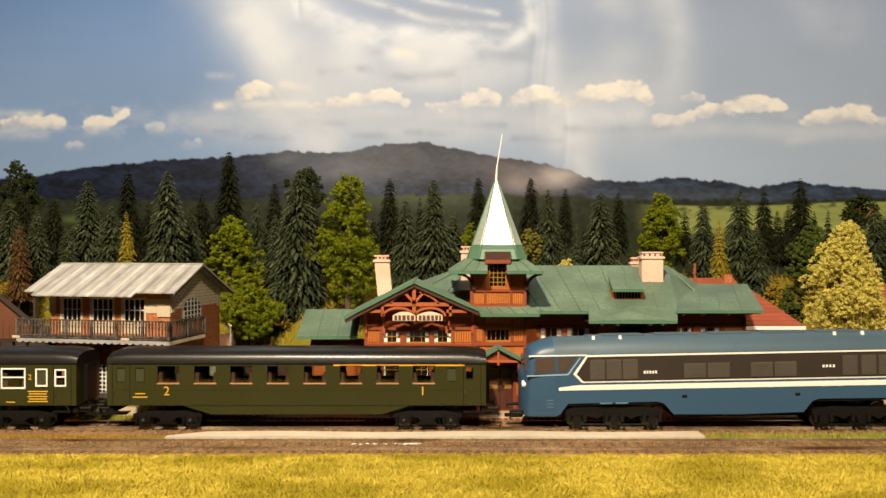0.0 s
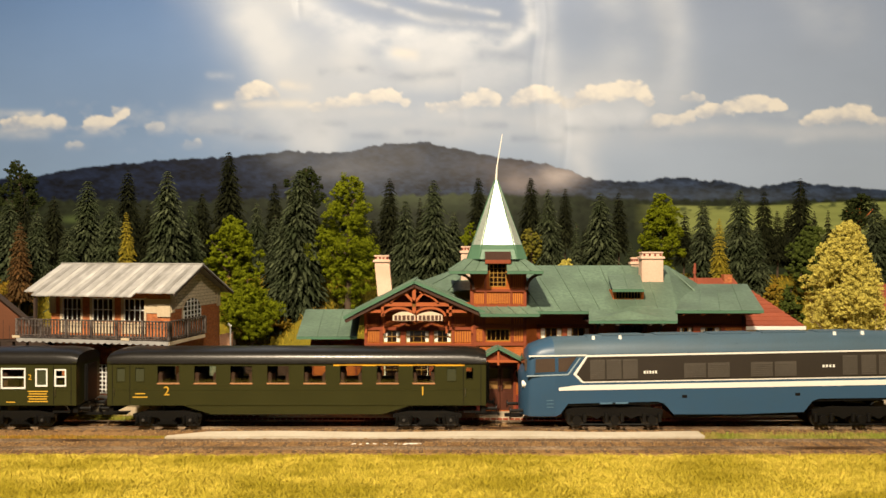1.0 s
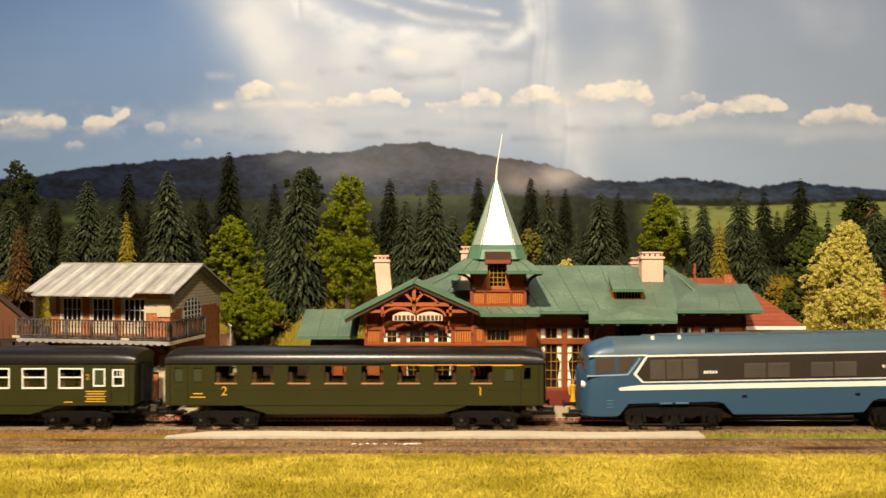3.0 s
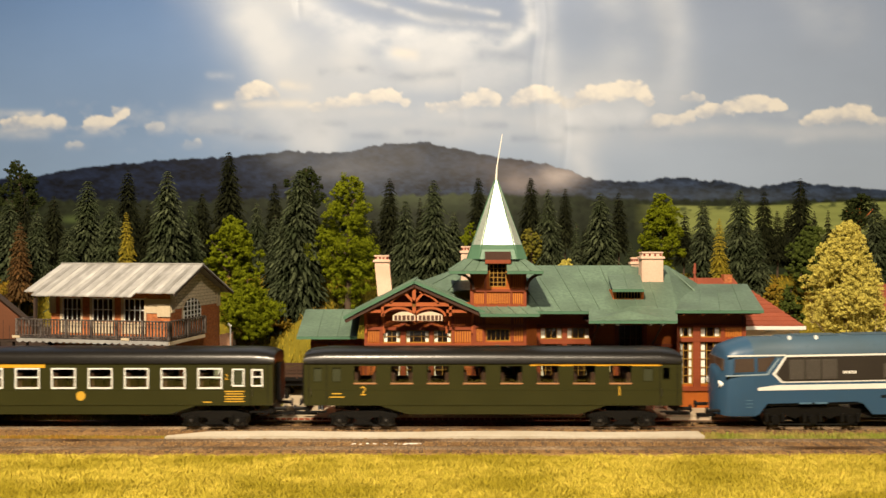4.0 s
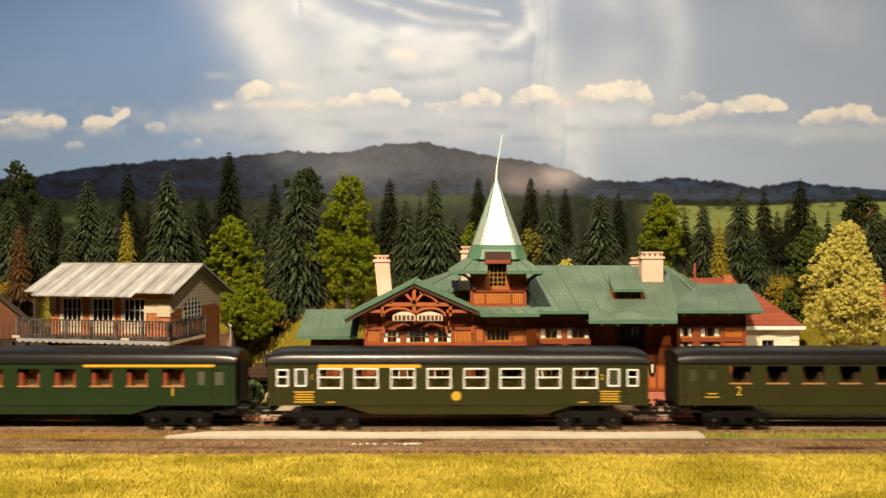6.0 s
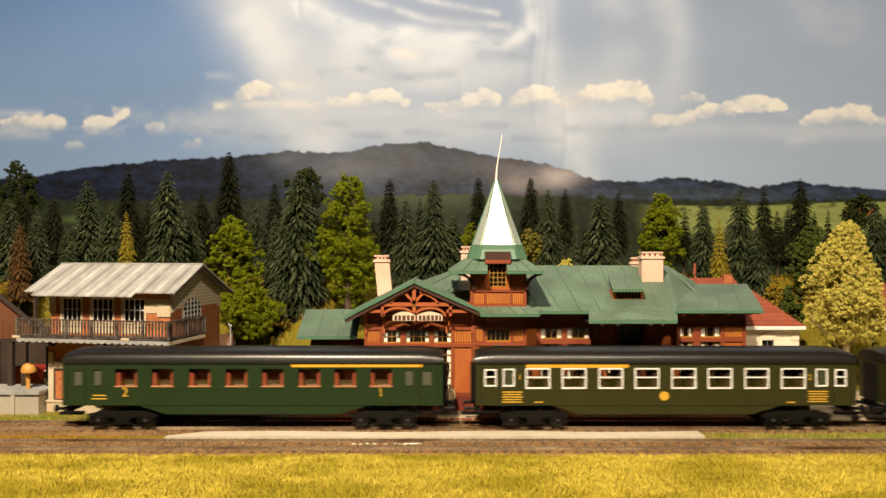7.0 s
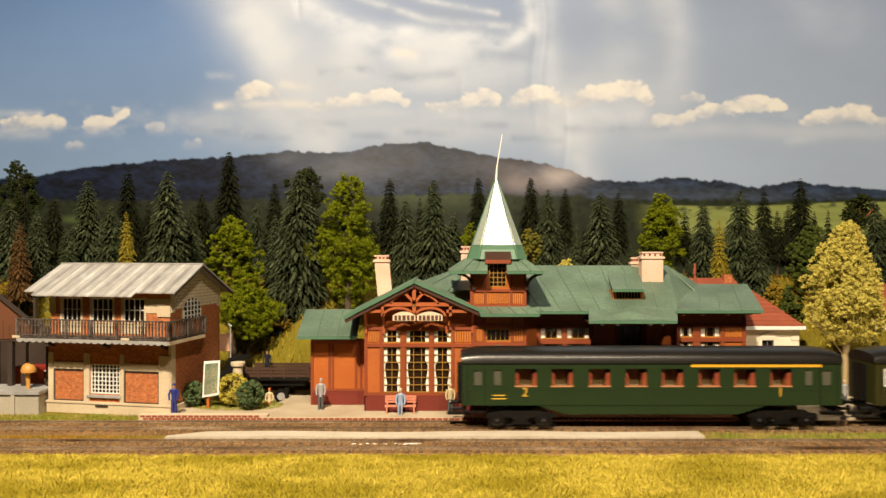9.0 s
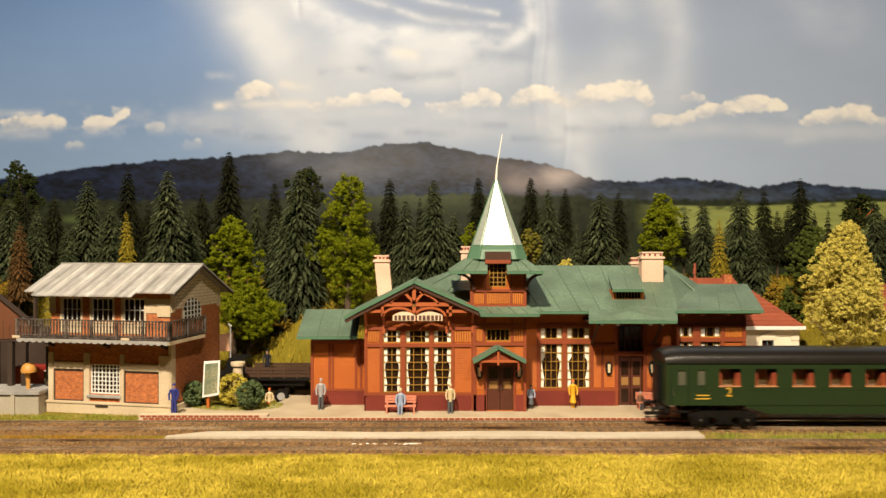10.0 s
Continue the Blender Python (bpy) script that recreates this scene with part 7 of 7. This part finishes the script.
signal_house()
shed()
loose_by_shed()
rear_house()
yellow_van()
truck()
poster()
column_and_flag()
bench()
navy, grey, blue, beige = paint("navy", 0.03, 0.04, 0.22), paint("grey", 0.36, 0.36, 0.38), paint("pale_blue", 0.32, 0.40, 0.55), paint("cream", 0.62, 0.50, 0.30)
black, yellow, orange, dark = paint("black", 0.02, 0.02, 0.03), paint("yellow", 0.70, 0.38, 0.02), paint("orange", 0.65, 0.16, 0.02), paint("dark_grey", 0.09, 0.10, 0.11)
figurine("railwayman figurine in dark blue uniform and cap", 308, 510, 0.2, 22.0, navy, navy, navy)
figurine("figurine in a long grey coat on the platform", 568, 528, 0.0, 22.5, grey, dark, grey, skirt=False)
figurine("seated figurine in pale grey suit on the bench", 709, 515.5, 0.0, 22.0, blue, blue, beige, seated=True)
figurine("figurine in cream jacket and grey trousers", 797, 515, 0.0, 21.0, beige, dark, beige)
figurine("figurine in a long blue dress by the tower", 940, 529, 0.0, 17.5, blue, dark, black, skirt=True)
figurine("figurine in a yellow dress with a bag", 1014, 531, 0.0, 21.0, yellow, yellow, orange, skirt=True)
figurine("figurine in a long yellow dress by the station corner", 1287, 527, 0.0, 18.5, yellow, yellow, orange, skirt=True)
figurine("figurine in a white coat by the station corner", 1309, 527.5, 0.0, 18.0, paint("white", 0.75, 0.70, 0.60), dark, beige, skirt=True)
figurine("figurine in a grey jacket under the pale tree", 1494, 552, -3.0, 20.0, grey, dark, beige)
figurine("seated figurine in a brown coat beside the door", 1133, 528, 0.0, 16.0, paint("brown", 0.20, 0.10, 0.06), dark, grey, seated=True)
figurine("figurine in black jacket standing in the truck bed", 473, 578, Sheet(566.0).z(668), 20.0, black, black, black)
figurine("small figurine in orange and white sitting on the ground", 477, 548, -3.6, 19.0, beige, orange, orange, seated=True)


# ---- trees and bushes ----
SPRUCE = leafy("spruce_needles", (0.085, 0.102, 0.050), (0.008, 0.011, 0.005), (0.030, 0.040, 0.017), 50)
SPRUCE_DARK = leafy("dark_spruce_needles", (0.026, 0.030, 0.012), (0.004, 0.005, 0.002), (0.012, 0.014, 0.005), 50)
LARCH = leafy("golden_larch_needles", (0.30, 0.23, 0.02), (0.17, 0.14, 0.015), (0.25, 0.20, 0.02), 50)
LEAF = leafy("fresh_green_leaves", (0.170, 0.195, 0.006), (0.072, 0.092, 0.003), (0.118, 0.142, 0.004), 60)
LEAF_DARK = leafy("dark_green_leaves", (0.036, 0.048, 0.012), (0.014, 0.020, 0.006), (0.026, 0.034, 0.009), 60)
LEAF_PALE = leafy("pale_yellow_green_leaves", (0.60, 0.51, 0.115), (0.46, 0.40, 0.075), (0.54, 0.46, 0.095), 60)
LEAF_OLIVE = leafy("olive_leaves", (0.28, 0.20, 0.022), (0.14, 0.115, 0.016), (0.26, 0.15, 0.016), 60)
BUSH_GREEN = leafy("clipped_bush_leaves", (0.11, 0.15, 0.06), (0.05, 0.075, 0.03), (0.08, 0.12, 0.05), 200)
BUSH_GOLD = leafy("golden_bush_leaves", (0.52, 0.44, 0.07), (0.30, 0.25, 0.035), (0.42, 0.35, 0.05), 200)
BARK = mat("grey_brown_bark", (0.105, 0.070, 0.045), 0.9, 0.4, bump=0.5)
BARK_PALE = mat("pale_bark", (0.42, 0.32, 0.17), 0.9, 0.3, bump=0.4)


def conifer(u, vtop, halfw, y, material, seed, label, bare=0.03):
    """A spruce: tapered trunk and whorls of drooping feathered branches."""
    rng = np.random.RandomState(seed)
    sh = Sheet(float(y))
    x, top = sh.x(u), sh.z(vtop)
    base = float(height(x, y))
    H, R = top - base, halfw * sh.k * 1.2
    root = thing("conifer", x, y, base, label, "conifer", "conifers on the bank")
    bend = rng.randn() * 0.01 * H
    part("trunk", Shape().tube((0, 0, -1), (bend, 0, H * 0.97), max(1.2, H * 0.013), 0.2, n=7), BARK, root)
    # the cone covers about 3 to 5 widths; below it thins out
    cone = min(H * (1 - bare), max(4.6 * R, 0.6 * H))
    levels = int(np.clip(cone / 2.0, 26, 62))
    V, F = [], []
    for i in range(levels):
        t = (i + 0.5 * rng.rand()) / levels
        z = H - 0.4 - (1 - t) * cone
        r = R * (0.09 + 0.91 * (1 - t) ** 0.60) * (0.82 + 0.32 * rng.rand())
        n = int(8 + 9 * (1 - t))
        for j in range(n + 5):
            a = math.tau * (j + rng.rand() * 0.8) / n + i * 0.7
            L = r * (0.7 + 0.45 * rng.rand()) * (1.0 if j < n else 0.6)
            d = np.array([math.cos(a), math.sin(a), 0.0])
            s = np.array([-d[1], d[0], 0.0])
            up = 0.05 + 0.22 * t
            droop = 0.50 + 0.3 * rng.rand()
            pts = [np.array([bend * z / H, 0, z]) + d * (L * q) + np.array([0, 0, L * (up * q - droop * q * q)]) for q in (0.08, 0.4, 0.72, 1.0)]
            w = 0.15 * L + 0.5
            k = len(V)
            ww = [w * 0.45, w, w * 0.8, 0.1]
            for p, q in zip(pts, ww):
                V.append(p - s * q * 0.55 - np.array([0, 0, 0.25 * q]))
                V.append(p + np.array([0, 0, 0.12 * q]))
                V.append(p + s * q * 0.55 - np.array([0, 0, 0.25 * q]))
            for m in range(3):
                o = k + 3 * m
                F += [(o, o + 1, o + 4, o + 3), (o + 1, o + 2, o + 5, o + 4)]
            for q in (0.35, 0.6, 0.82):
                c = pts[0] * (1 - q) + pts[3] * q + np.array([0, 0, L * 0.16 * (1 - q)])
                for sg in (-1, 1):
                    k = len(V)
                    tip = c + s * sg * (0.30 * L * (1.15 - q)) + d * 0.2 * L - np.array([0, 0, 0.16 * L])
                    V += [c, c + d * 0.10 * L, tip + d * 0.05 * L, tip]
                    F.append((k, k + 1, k + 2, k + 3))
    raw("crown", np.array(V), np.array(F), material, root)
    return root


def leaves(rng, centres, radii, per, size):
    """Small leaf faces scattered on clumps; returns vertices and faces."""
    n = len(centres) * per
    d = rng.randn(n, 3)
    d /= np.linalg.norm(d, axis=1)[:, None]
    d[:, 2] = d[:, 2] * 0.75 + 0.08
    rr = np.repeat(radii, per)[:, None] * (0.55 + 0.5 * rng.rand(n, 1))
    c = np.repeat(centres, per, axis=0) + d * rr
    nrm = d + rng.randn(n, 3) * 0.2
    nrm /= np.linalg.norm(nrm, axis=1)[:, None]
    a = np.cross(nrm, rng.randn(n, 3))
    a /= np.linalg.norm(a, axis=1)[:, None]
    b = np.cross(nrm, a)
    s = (size * (0.6 + 0.8 * rng.rand(n)))[:, None]
    V = np.stack([c - a * s, c - b * s * 0.7, c + a * s, c + b * s * 0.7], 1).reshape(-1, 3)
    i = np.arange(n)[:, None] * 4
    return V, i + np.array([0, 1, 2, 3])


def broadleaf(u, vtop, vbot, halfw, y, material, seed, label, clumps=85, per=560, size=0.62, bark=None, shape=0.0, lumps=11):
    """A foam-leaved model tree: trunk, limbs and a crown of uneven clumps with gaps."""
    rng = np.random.RandomState(seed)
    sh = Sheet(float(y))
    x, top, low = sh.x(u), sh.z(vtop), sh.z(vbot)
    base = float(height(x, y))
    H, R, cb = top - base, halfw * sh.k, max(low - base, 2.0)
    root = thing("broadleaf_tree", x, y, base, label, "tree", "broadleaf trees")
    mid = (cb + H) / 2
    half = (H - cb) / 2
    cs, rs = [], []
    while len(cs) < clumps:
        p = rng.rand(3) * 2 - 1
        q = np.linalg.norm(p)
        if q > 1 or q < 0.35:
            continue
        t = (p[2] + 1) / 2
        taper = 1.0 - 0.50 * max(0.0, t - 0.35) / 0.65 - shape * (1 - t)
        r = R * (0.17 + 0.16 * rng.rand()) * (1.15 - 0.3 * t)
        cs.append((p[0] * (R - r * 0.6) * taper * (0.72 + 0.5 * rng.rand()), p[1] * (R - r) * taper, mid + p[2] * (half - r * 0.7)))
        rs.append(r)
    cs, rs = np.array(cs), np.array(rs)
    tr = Shape().tube((0, 0, -1), (R * 0.04, 0, cb + half * 0.8), H * 0.028, H * 0.012, n=9).tube((R * 0.04, 0, cb + half * 0.8), (0, 0, H * 0.93), H * 0.012, 0.4, n=7)
    part("trunk", tr, bark or BARK, root, smooth=True)
    for i in range(0, len(cs), 4):
        c = cs[i]
        z0 = max(cb * 0.8, c[2] - abs(c[0]) * 1.1 - 4)
        part("limb", Shape().tube((R * 0.03, 0, z0), tuple(c), H * 0.008, 0.35, n=5), bark or BARK, root)
    d = rng.randn(len(cs) * lumps, 3)
    d /= np.linalg.norm(d, axis=1)[:, None]
    big = np.repeat(rs, lumps)
    V, F = leaves(rng, np.repeat(cs, lumps, axis=0) + d * (big * (0.62 + 0.3 * rng.rand(len(big))))[:, None], big * (0.26 + 0.2 * rng.rand(len(big))) * (11 / lumps) ** 0.4, per // lumps, size)
    crown = raw("crown", V, F, material, root)
    return root


def bush(u, v, r, y, material, seed, label):
    rng = np.random.RandomState(seed)
    sh = Sheet(float(y))
    rad = r * sh.k
    base = -3.6
    root = thing("round_bush", sh.x(u), y, base, label, "bush", "clipped round bushes")
    part("stem", Shape().tube((0, 0, -0.5), (0, 0, rad), 1.2, 0.6, n=7), BARK, root)
    cz = sh.z(v) - base
    n = 150
    d = rng.randn(n, 3)
    d /= np.linalg.norm(d, axis=1)[:, None]
    cs = d * np.array([rad, rad, min(cz, rad * 1.05)]) * 0.84 + np.array([0, 0, cz])
    V, F = leaves(rng, cs, np.full(n, rad * 0.2), 45, 0.55)
    raw("crown", V, F, material, root)


def wood():
    spruces = ((20, 350, 30, 700), (62, 372, 24, 730), (152, 318, 34, 730), (198, 358, 30, 700), (298, 300, 38, 690), (338, 362, 24, 740), (524, 300, 46, 680), (487, 380, 22, 720), (720, 352, 27, 700),
               (768, 316, 36, 690), (803, 372, 25, 730), (972, 332, 25, 720), (1018, 392, 14, 700), (1062, 340, 38, 720), (1117, 430, 18, 690), (1308, 334, 36, 740), (1246, 352, 24, 765), (1550, 352, 26, 770), (120, 400, 24, 690),
               (455, 358, 20, 790), (1340, 400, 22, 720))
    for i, s in enumerate(spruces):
        conifer(*s, SPRUCE, 100 + i, "grey-green model spruce with drooping feathery branches")
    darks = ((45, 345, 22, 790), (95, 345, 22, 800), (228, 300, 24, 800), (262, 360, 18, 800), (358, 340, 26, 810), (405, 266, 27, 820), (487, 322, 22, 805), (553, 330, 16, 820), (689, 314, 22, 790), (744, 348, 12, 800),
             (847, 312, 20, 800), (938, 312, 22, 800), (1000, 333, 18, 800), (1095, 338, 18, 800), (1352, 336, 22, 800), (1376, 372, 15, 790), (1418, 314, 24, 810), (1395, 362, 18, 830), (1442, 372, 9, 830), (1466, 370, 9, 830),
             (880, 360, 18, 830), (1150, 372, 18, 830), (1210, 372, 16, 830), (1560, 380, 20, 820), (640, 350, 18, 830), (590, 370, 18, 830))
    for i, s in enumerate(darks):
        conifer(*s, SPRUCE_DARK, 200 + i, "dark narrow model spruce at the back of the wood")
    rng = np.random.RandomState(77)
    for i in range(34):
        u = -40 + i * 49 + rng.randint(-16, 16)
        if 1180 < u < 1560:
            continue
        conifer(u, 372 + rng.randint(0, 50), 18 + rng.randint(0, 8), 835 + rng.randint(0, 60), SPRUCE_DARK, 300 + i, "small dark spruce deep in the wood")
    conifer(34, 392, 20, 684, RUSTY, 450, "rusty brown withered model conifer")
    for i, s in enumerate(((226, 374, 17, 680), (1275, 384, 17, 700))):
        conifer(*s, LARCH, 400 + i, "slender golden yellow model larch")
    B = "bright green model tree with foam clump foliage"
    broadleaf(412, 372, 520, 52, 655, LEAF, 1, B)
    broadleaf(438, 480, 612, 66, 640, LEAF, 2, "spreading bright green model tree behind the signal house", clumps=85)
    broadleaf(615, 298, 556, 66, 660, LEAF, 3, B, clumps=120)
    broadleaf(1172, 330, 500, 48, 720, LEAF, 4, B)
    broadleaf(1495, 390, 622, 76, 606, LEAF_PALE, 5, "pale yellow-green model tree with open branching", clumps=150, per=840, bark=BARK_PALE, size=0.55, lumps=28)
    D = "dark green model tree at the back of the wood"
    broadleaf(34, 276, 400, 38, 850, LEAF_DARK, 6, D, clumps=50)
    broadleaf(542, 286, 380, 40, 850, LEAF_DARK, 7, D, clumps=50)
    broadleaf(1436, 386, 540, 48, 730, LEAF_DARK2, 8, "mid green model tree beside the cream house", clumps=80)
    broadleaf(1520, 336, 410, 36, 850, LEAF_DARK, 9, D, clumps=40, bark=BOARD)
    broadleaf(940, 396, 490, 28, 720, LEAF_OLIVE2, 10, "small yellow-green model tree behind the spire", clumps=40)
    broadleaf(832, 388, 470, 24, 720, LEAF, 11, "small green model tree behind the tower", clumps=35)
    broadleaf(1000, 454, 500, 26, 660, LEAF_PALE, 12, "low yellow bush behind the station roof", clumps=30)
    broadleaf(1372, 492, 570, 28, 690, LEAF_OLIVE, 13, "olive shrub beside the red roof", clumps=40)
    broadleaf(1400, 500, 590, 26, 675, LEAF_DARK2, 14, "dark green shrub beside the cream house", clumps=40)
    broadleaf(500, 560, 615, 30, 660, LEAF_OLIVE, 15, "olive scrub on the bank", clumps=30)
    broadleaf(1545, 505, 620, 30, 650, LEAF_PALE, 16, "pale yellow-green leafy shrub by the house", clumps=40)
    broadleaf(140, 480, 520, 50, 700, LEAF_OLIVE, 17, "olive scrub on the bank", clumps=30)
    broadleaf(20, 490, 540, 50, 690, LEAF_OLIVE, 18, "ochre scrub on the bank", clumps=30)
    bush(345, 697, 22, 537, BUSH_GREEN, 31, "dark green clipped round bush")
    bush(413, 689, 28, 535, BUSH_GOLD, 32, "golden green clipped round bush")
    bush(443, 698, 25, 527, BUSH_GREEN, 33, "dark green clipped round bush")


RUSTY = leafy("withered_needles", (0.13, 0.065, 0.022), (0.04, 0.026, 0.010), (0.09, 0.05, 0.018), 50)
LEAF_DARK2 = leafy("mid_green_leaves", (0.085, 0.115, 0.020), (0.040, 0.055, 0.012), (0.065, 0.085, 0.016), 60)
LEAF_OLIVE2 = leafy("yellow_green_leaves", (0.20, 0.18, 0.025), (0.10, 0.10, 0.015), (0.16, 0.14, 0.02), 60)
wood()


# ---- platform, path between the tracks, brick kerb ----
def paving():
    pf = Shape().prism([(-208, 503), (400, 503), (400, 545), (330, 600), (330, 640), (190, 640), (190, 560), (-70, 560), (-100, 600), (-150, 600), (-120, 560), (-130, 538), (-208, 530)], "z", -3.7, 0.0)
    tagged(part("platform", pf, PLATFORM), "sandy station platform with worn surface", "platform", kind="structure")
    path = Shape()
    rng = np.random.RandomState(3)
    xs = np.linspace(-172, 162, 60)
    for a, b in zip(xs, xs[1:]):
        e0, e1 = 454 + 0.6 * math.sin(a / 9), 454 + 0.6 * math.sin(b / 9)
        f0 = 467.0 - 12 * max(0, (-150 - a) / 30)
        f1 = 467.0 - 12 * max(0, (-150 - b) / 30)
        za, zb = -0.9 + 0.35 * math.sin(a / 23), -0.9 + 0.35 * math.sin(b / 23)
        path.quad((a, e0, za), (b, e1, zb), (b, max(e1 + 1, f1), zb), (a, max(e0 + 1, f0), za))
        path.quad((a, e0, -3.7), (b, e1, -3.7), (b, e1, zb), (a, e0, za))
        path.quad((a, max(e0 + 1, f0), -3.7), (b, max(e1 + 1, f1), -3.7), (b, max(e1 + 1, f1), zb), (a, max(e0 + 1, f0), za))
    tagged(part("pavement", path, SLAB), "pale grey paved path between the tracks", "path", kind="structure")
    kerb = thing("brick_kerb", 0, 502, -3.7, "red brick kerb with pale joints along the platform", "kerb")
    part("kerb_bed", Shape().box(-208, 400, 0.0, 1.5, 0, 3.5), MORTAR, kerb, "pale mortar")
    meshes = {}
    red = BRICK_RED
    n = 0
    part("raised_kerb", Shape().box(-208, -120, 0.0, 6.0, 3.5, 5.3), MORTAR, kerb, "pale mortar")
    for rowi, z in ((0, 0.15), (1, 1.95), (2, 3.7)):
        for i in range(89):
            x = -207 + i * 4.1 + (2.0 if rowi == 1 else 0.0)
            if x > 152 or rowi == 2 and x > -126:
                continue
            key = rowi
            if key not in meshes:
                first = part("brick", Shape().box(0, 3.35, -0.15, 1.0, 0, 1.3), red, kerb, bevel=0.08)
                meshes[key] = first.data
                first.location = (x * MM, 0, z * MM)
                continue
            o = new("brick", meshes[key])
            o.parent, o.location = kerb, (x * MM, -0.00012 - rng.rand() * 0.00012, z * MM)
    grass_patch = np.random.RandomState(8)
    m = 6000
    x, y = -190 + 72 * grass_patch.rand(m), 520 + 34 * grass_patch.rand(m)
    k = (((x + 150) / 34) ** 2 + ((y - 538) / 16) ** 2 < 1)
    blades("lawn_grass", x[k], y[k], x[k] * 0 - 0.4, 1.5, 0.45, GRASS_LIME, "small lawn round the clipped bushes", seed=12)


# pale glossy drops added to stand in for lamp glints along the rail
def glue():
    rng = np.random.RandomState(21)
    gl = thing("glue_spots", 0, 426, -1.5, "pale glossy drops added for the glints on the ballast by the rail", "glue")
    for i in range(26):
        x, y, r = -55 + 45 * rng.rand(), 2.2 * rng.rand() - 1.0 + (12.5 if i % 3 else 4.5), 0.5 + 0.5 * rng.rand()
        part("drop", Shape().loft([[(x + r * q * 1.6 * math.cos(t * math.tau / 10), y + r * q * math.sin(t * math.tau / 10), z * r) for t in range(10)] for q, z in ((1.0, -0.3), (0.9, 0.25), (0.6, 0.5), (0.2, 0.6))]), GLINT, gl, smooth=True)


# near-white gloss for the added glint drops
GLINT = mat("pale_glint_gloss", (0.75, 0.72, 0.64), 0.16, 0.1, bump=0.0, spec=0.8)
MORTAR = mat("pale_mortar", (0.62, 0.50, 0.36), 0.9, 0.25)
BRICK_RED = mat("red_kerb_brick", (0.36, 0.085, 0.035), 0.8, 0.35, col2=(0.20, 0.045, 0.02))
paving()
glue()


# ---- motion ----
# seconds and how far the train has rolled, in sheet units of K mm
ROLL = [(0.0, 0.0), (1.6, 0.0), (2.0, 5.0), (2.5, 29.5), (2.7, 53.0), (3.8, 293.0), (4.0, 348.0), (4.5, 494.0), (5.0, 659.5), (5.5, 834.0), (5.7, 904.0), (6.8, 1309.0),
        (7.0, 1380.5), (7.5, 1565.0), (8.0, 1748.0), (8.5, 1912.0), (9.0, 2088.0), (9.5, 2267.0), (10.0, 2449.0)]


def rolled(t):
    """Distance rolled at t, in mm: a smooth curve through ROLL."""
    ts, ds = [r[0] for r in ROLL], [r[1] for r in ROLL]
    i = max(0, min(len(ts) - 2, sum(1 for q in ts if q <= t) - 1))

    def slope(j):
        if j <= 1:
            return 0.0
        if j >= len(ts) - 1:
            return (ds[-1] - ds[-2]) / (ts[-1] - ts[-2])
        a, b = ts[j] - ts[j - 1], ts[j + 1] - ts[j]
        return ((ds[j] - ds[j - 1]) / a * b + (ds[j + 1] - ds[j]) / b * a) / (a + b)
    h = ts[i + 1] - ts[i]
    s = (t - ts[i]) / h
    return K * ((1 + 2 * s) * (1 - s) ** 2 * ds[i] + s * (1 - s) ** 2 * h * slope(i) + s * s * (3 - 2 * s) * ds[i + 1] + s * s * (s - 1) * h * slope(i + 1))


def motions():
    times = [j / 10 for j in range(101)]
    for root, mid in TRAIN:
        x0 = (mid - 784) * K
        # the engine takes up the slack of its coupling as it starts
        slack = 4.0 * K if root.name.startswith("diesel") else 0.0
        walk(root, [(t, pose((x0 + rolled(t) + slack * min(1.0, max(0.0, (t - 1.6) / 0.8))) * MM, TRACK_Y * MM, 0)) for t in times])
    fine = [0.0] + [j / 30 for j in range(48, 301)]
    for wheel, x, r in WHEELS:
        walk(wheel, [(t, pose(x * MM, 0, r * MM, 0, math.degrees(rolled(t) / r), 0)) for t in fine])


motions()
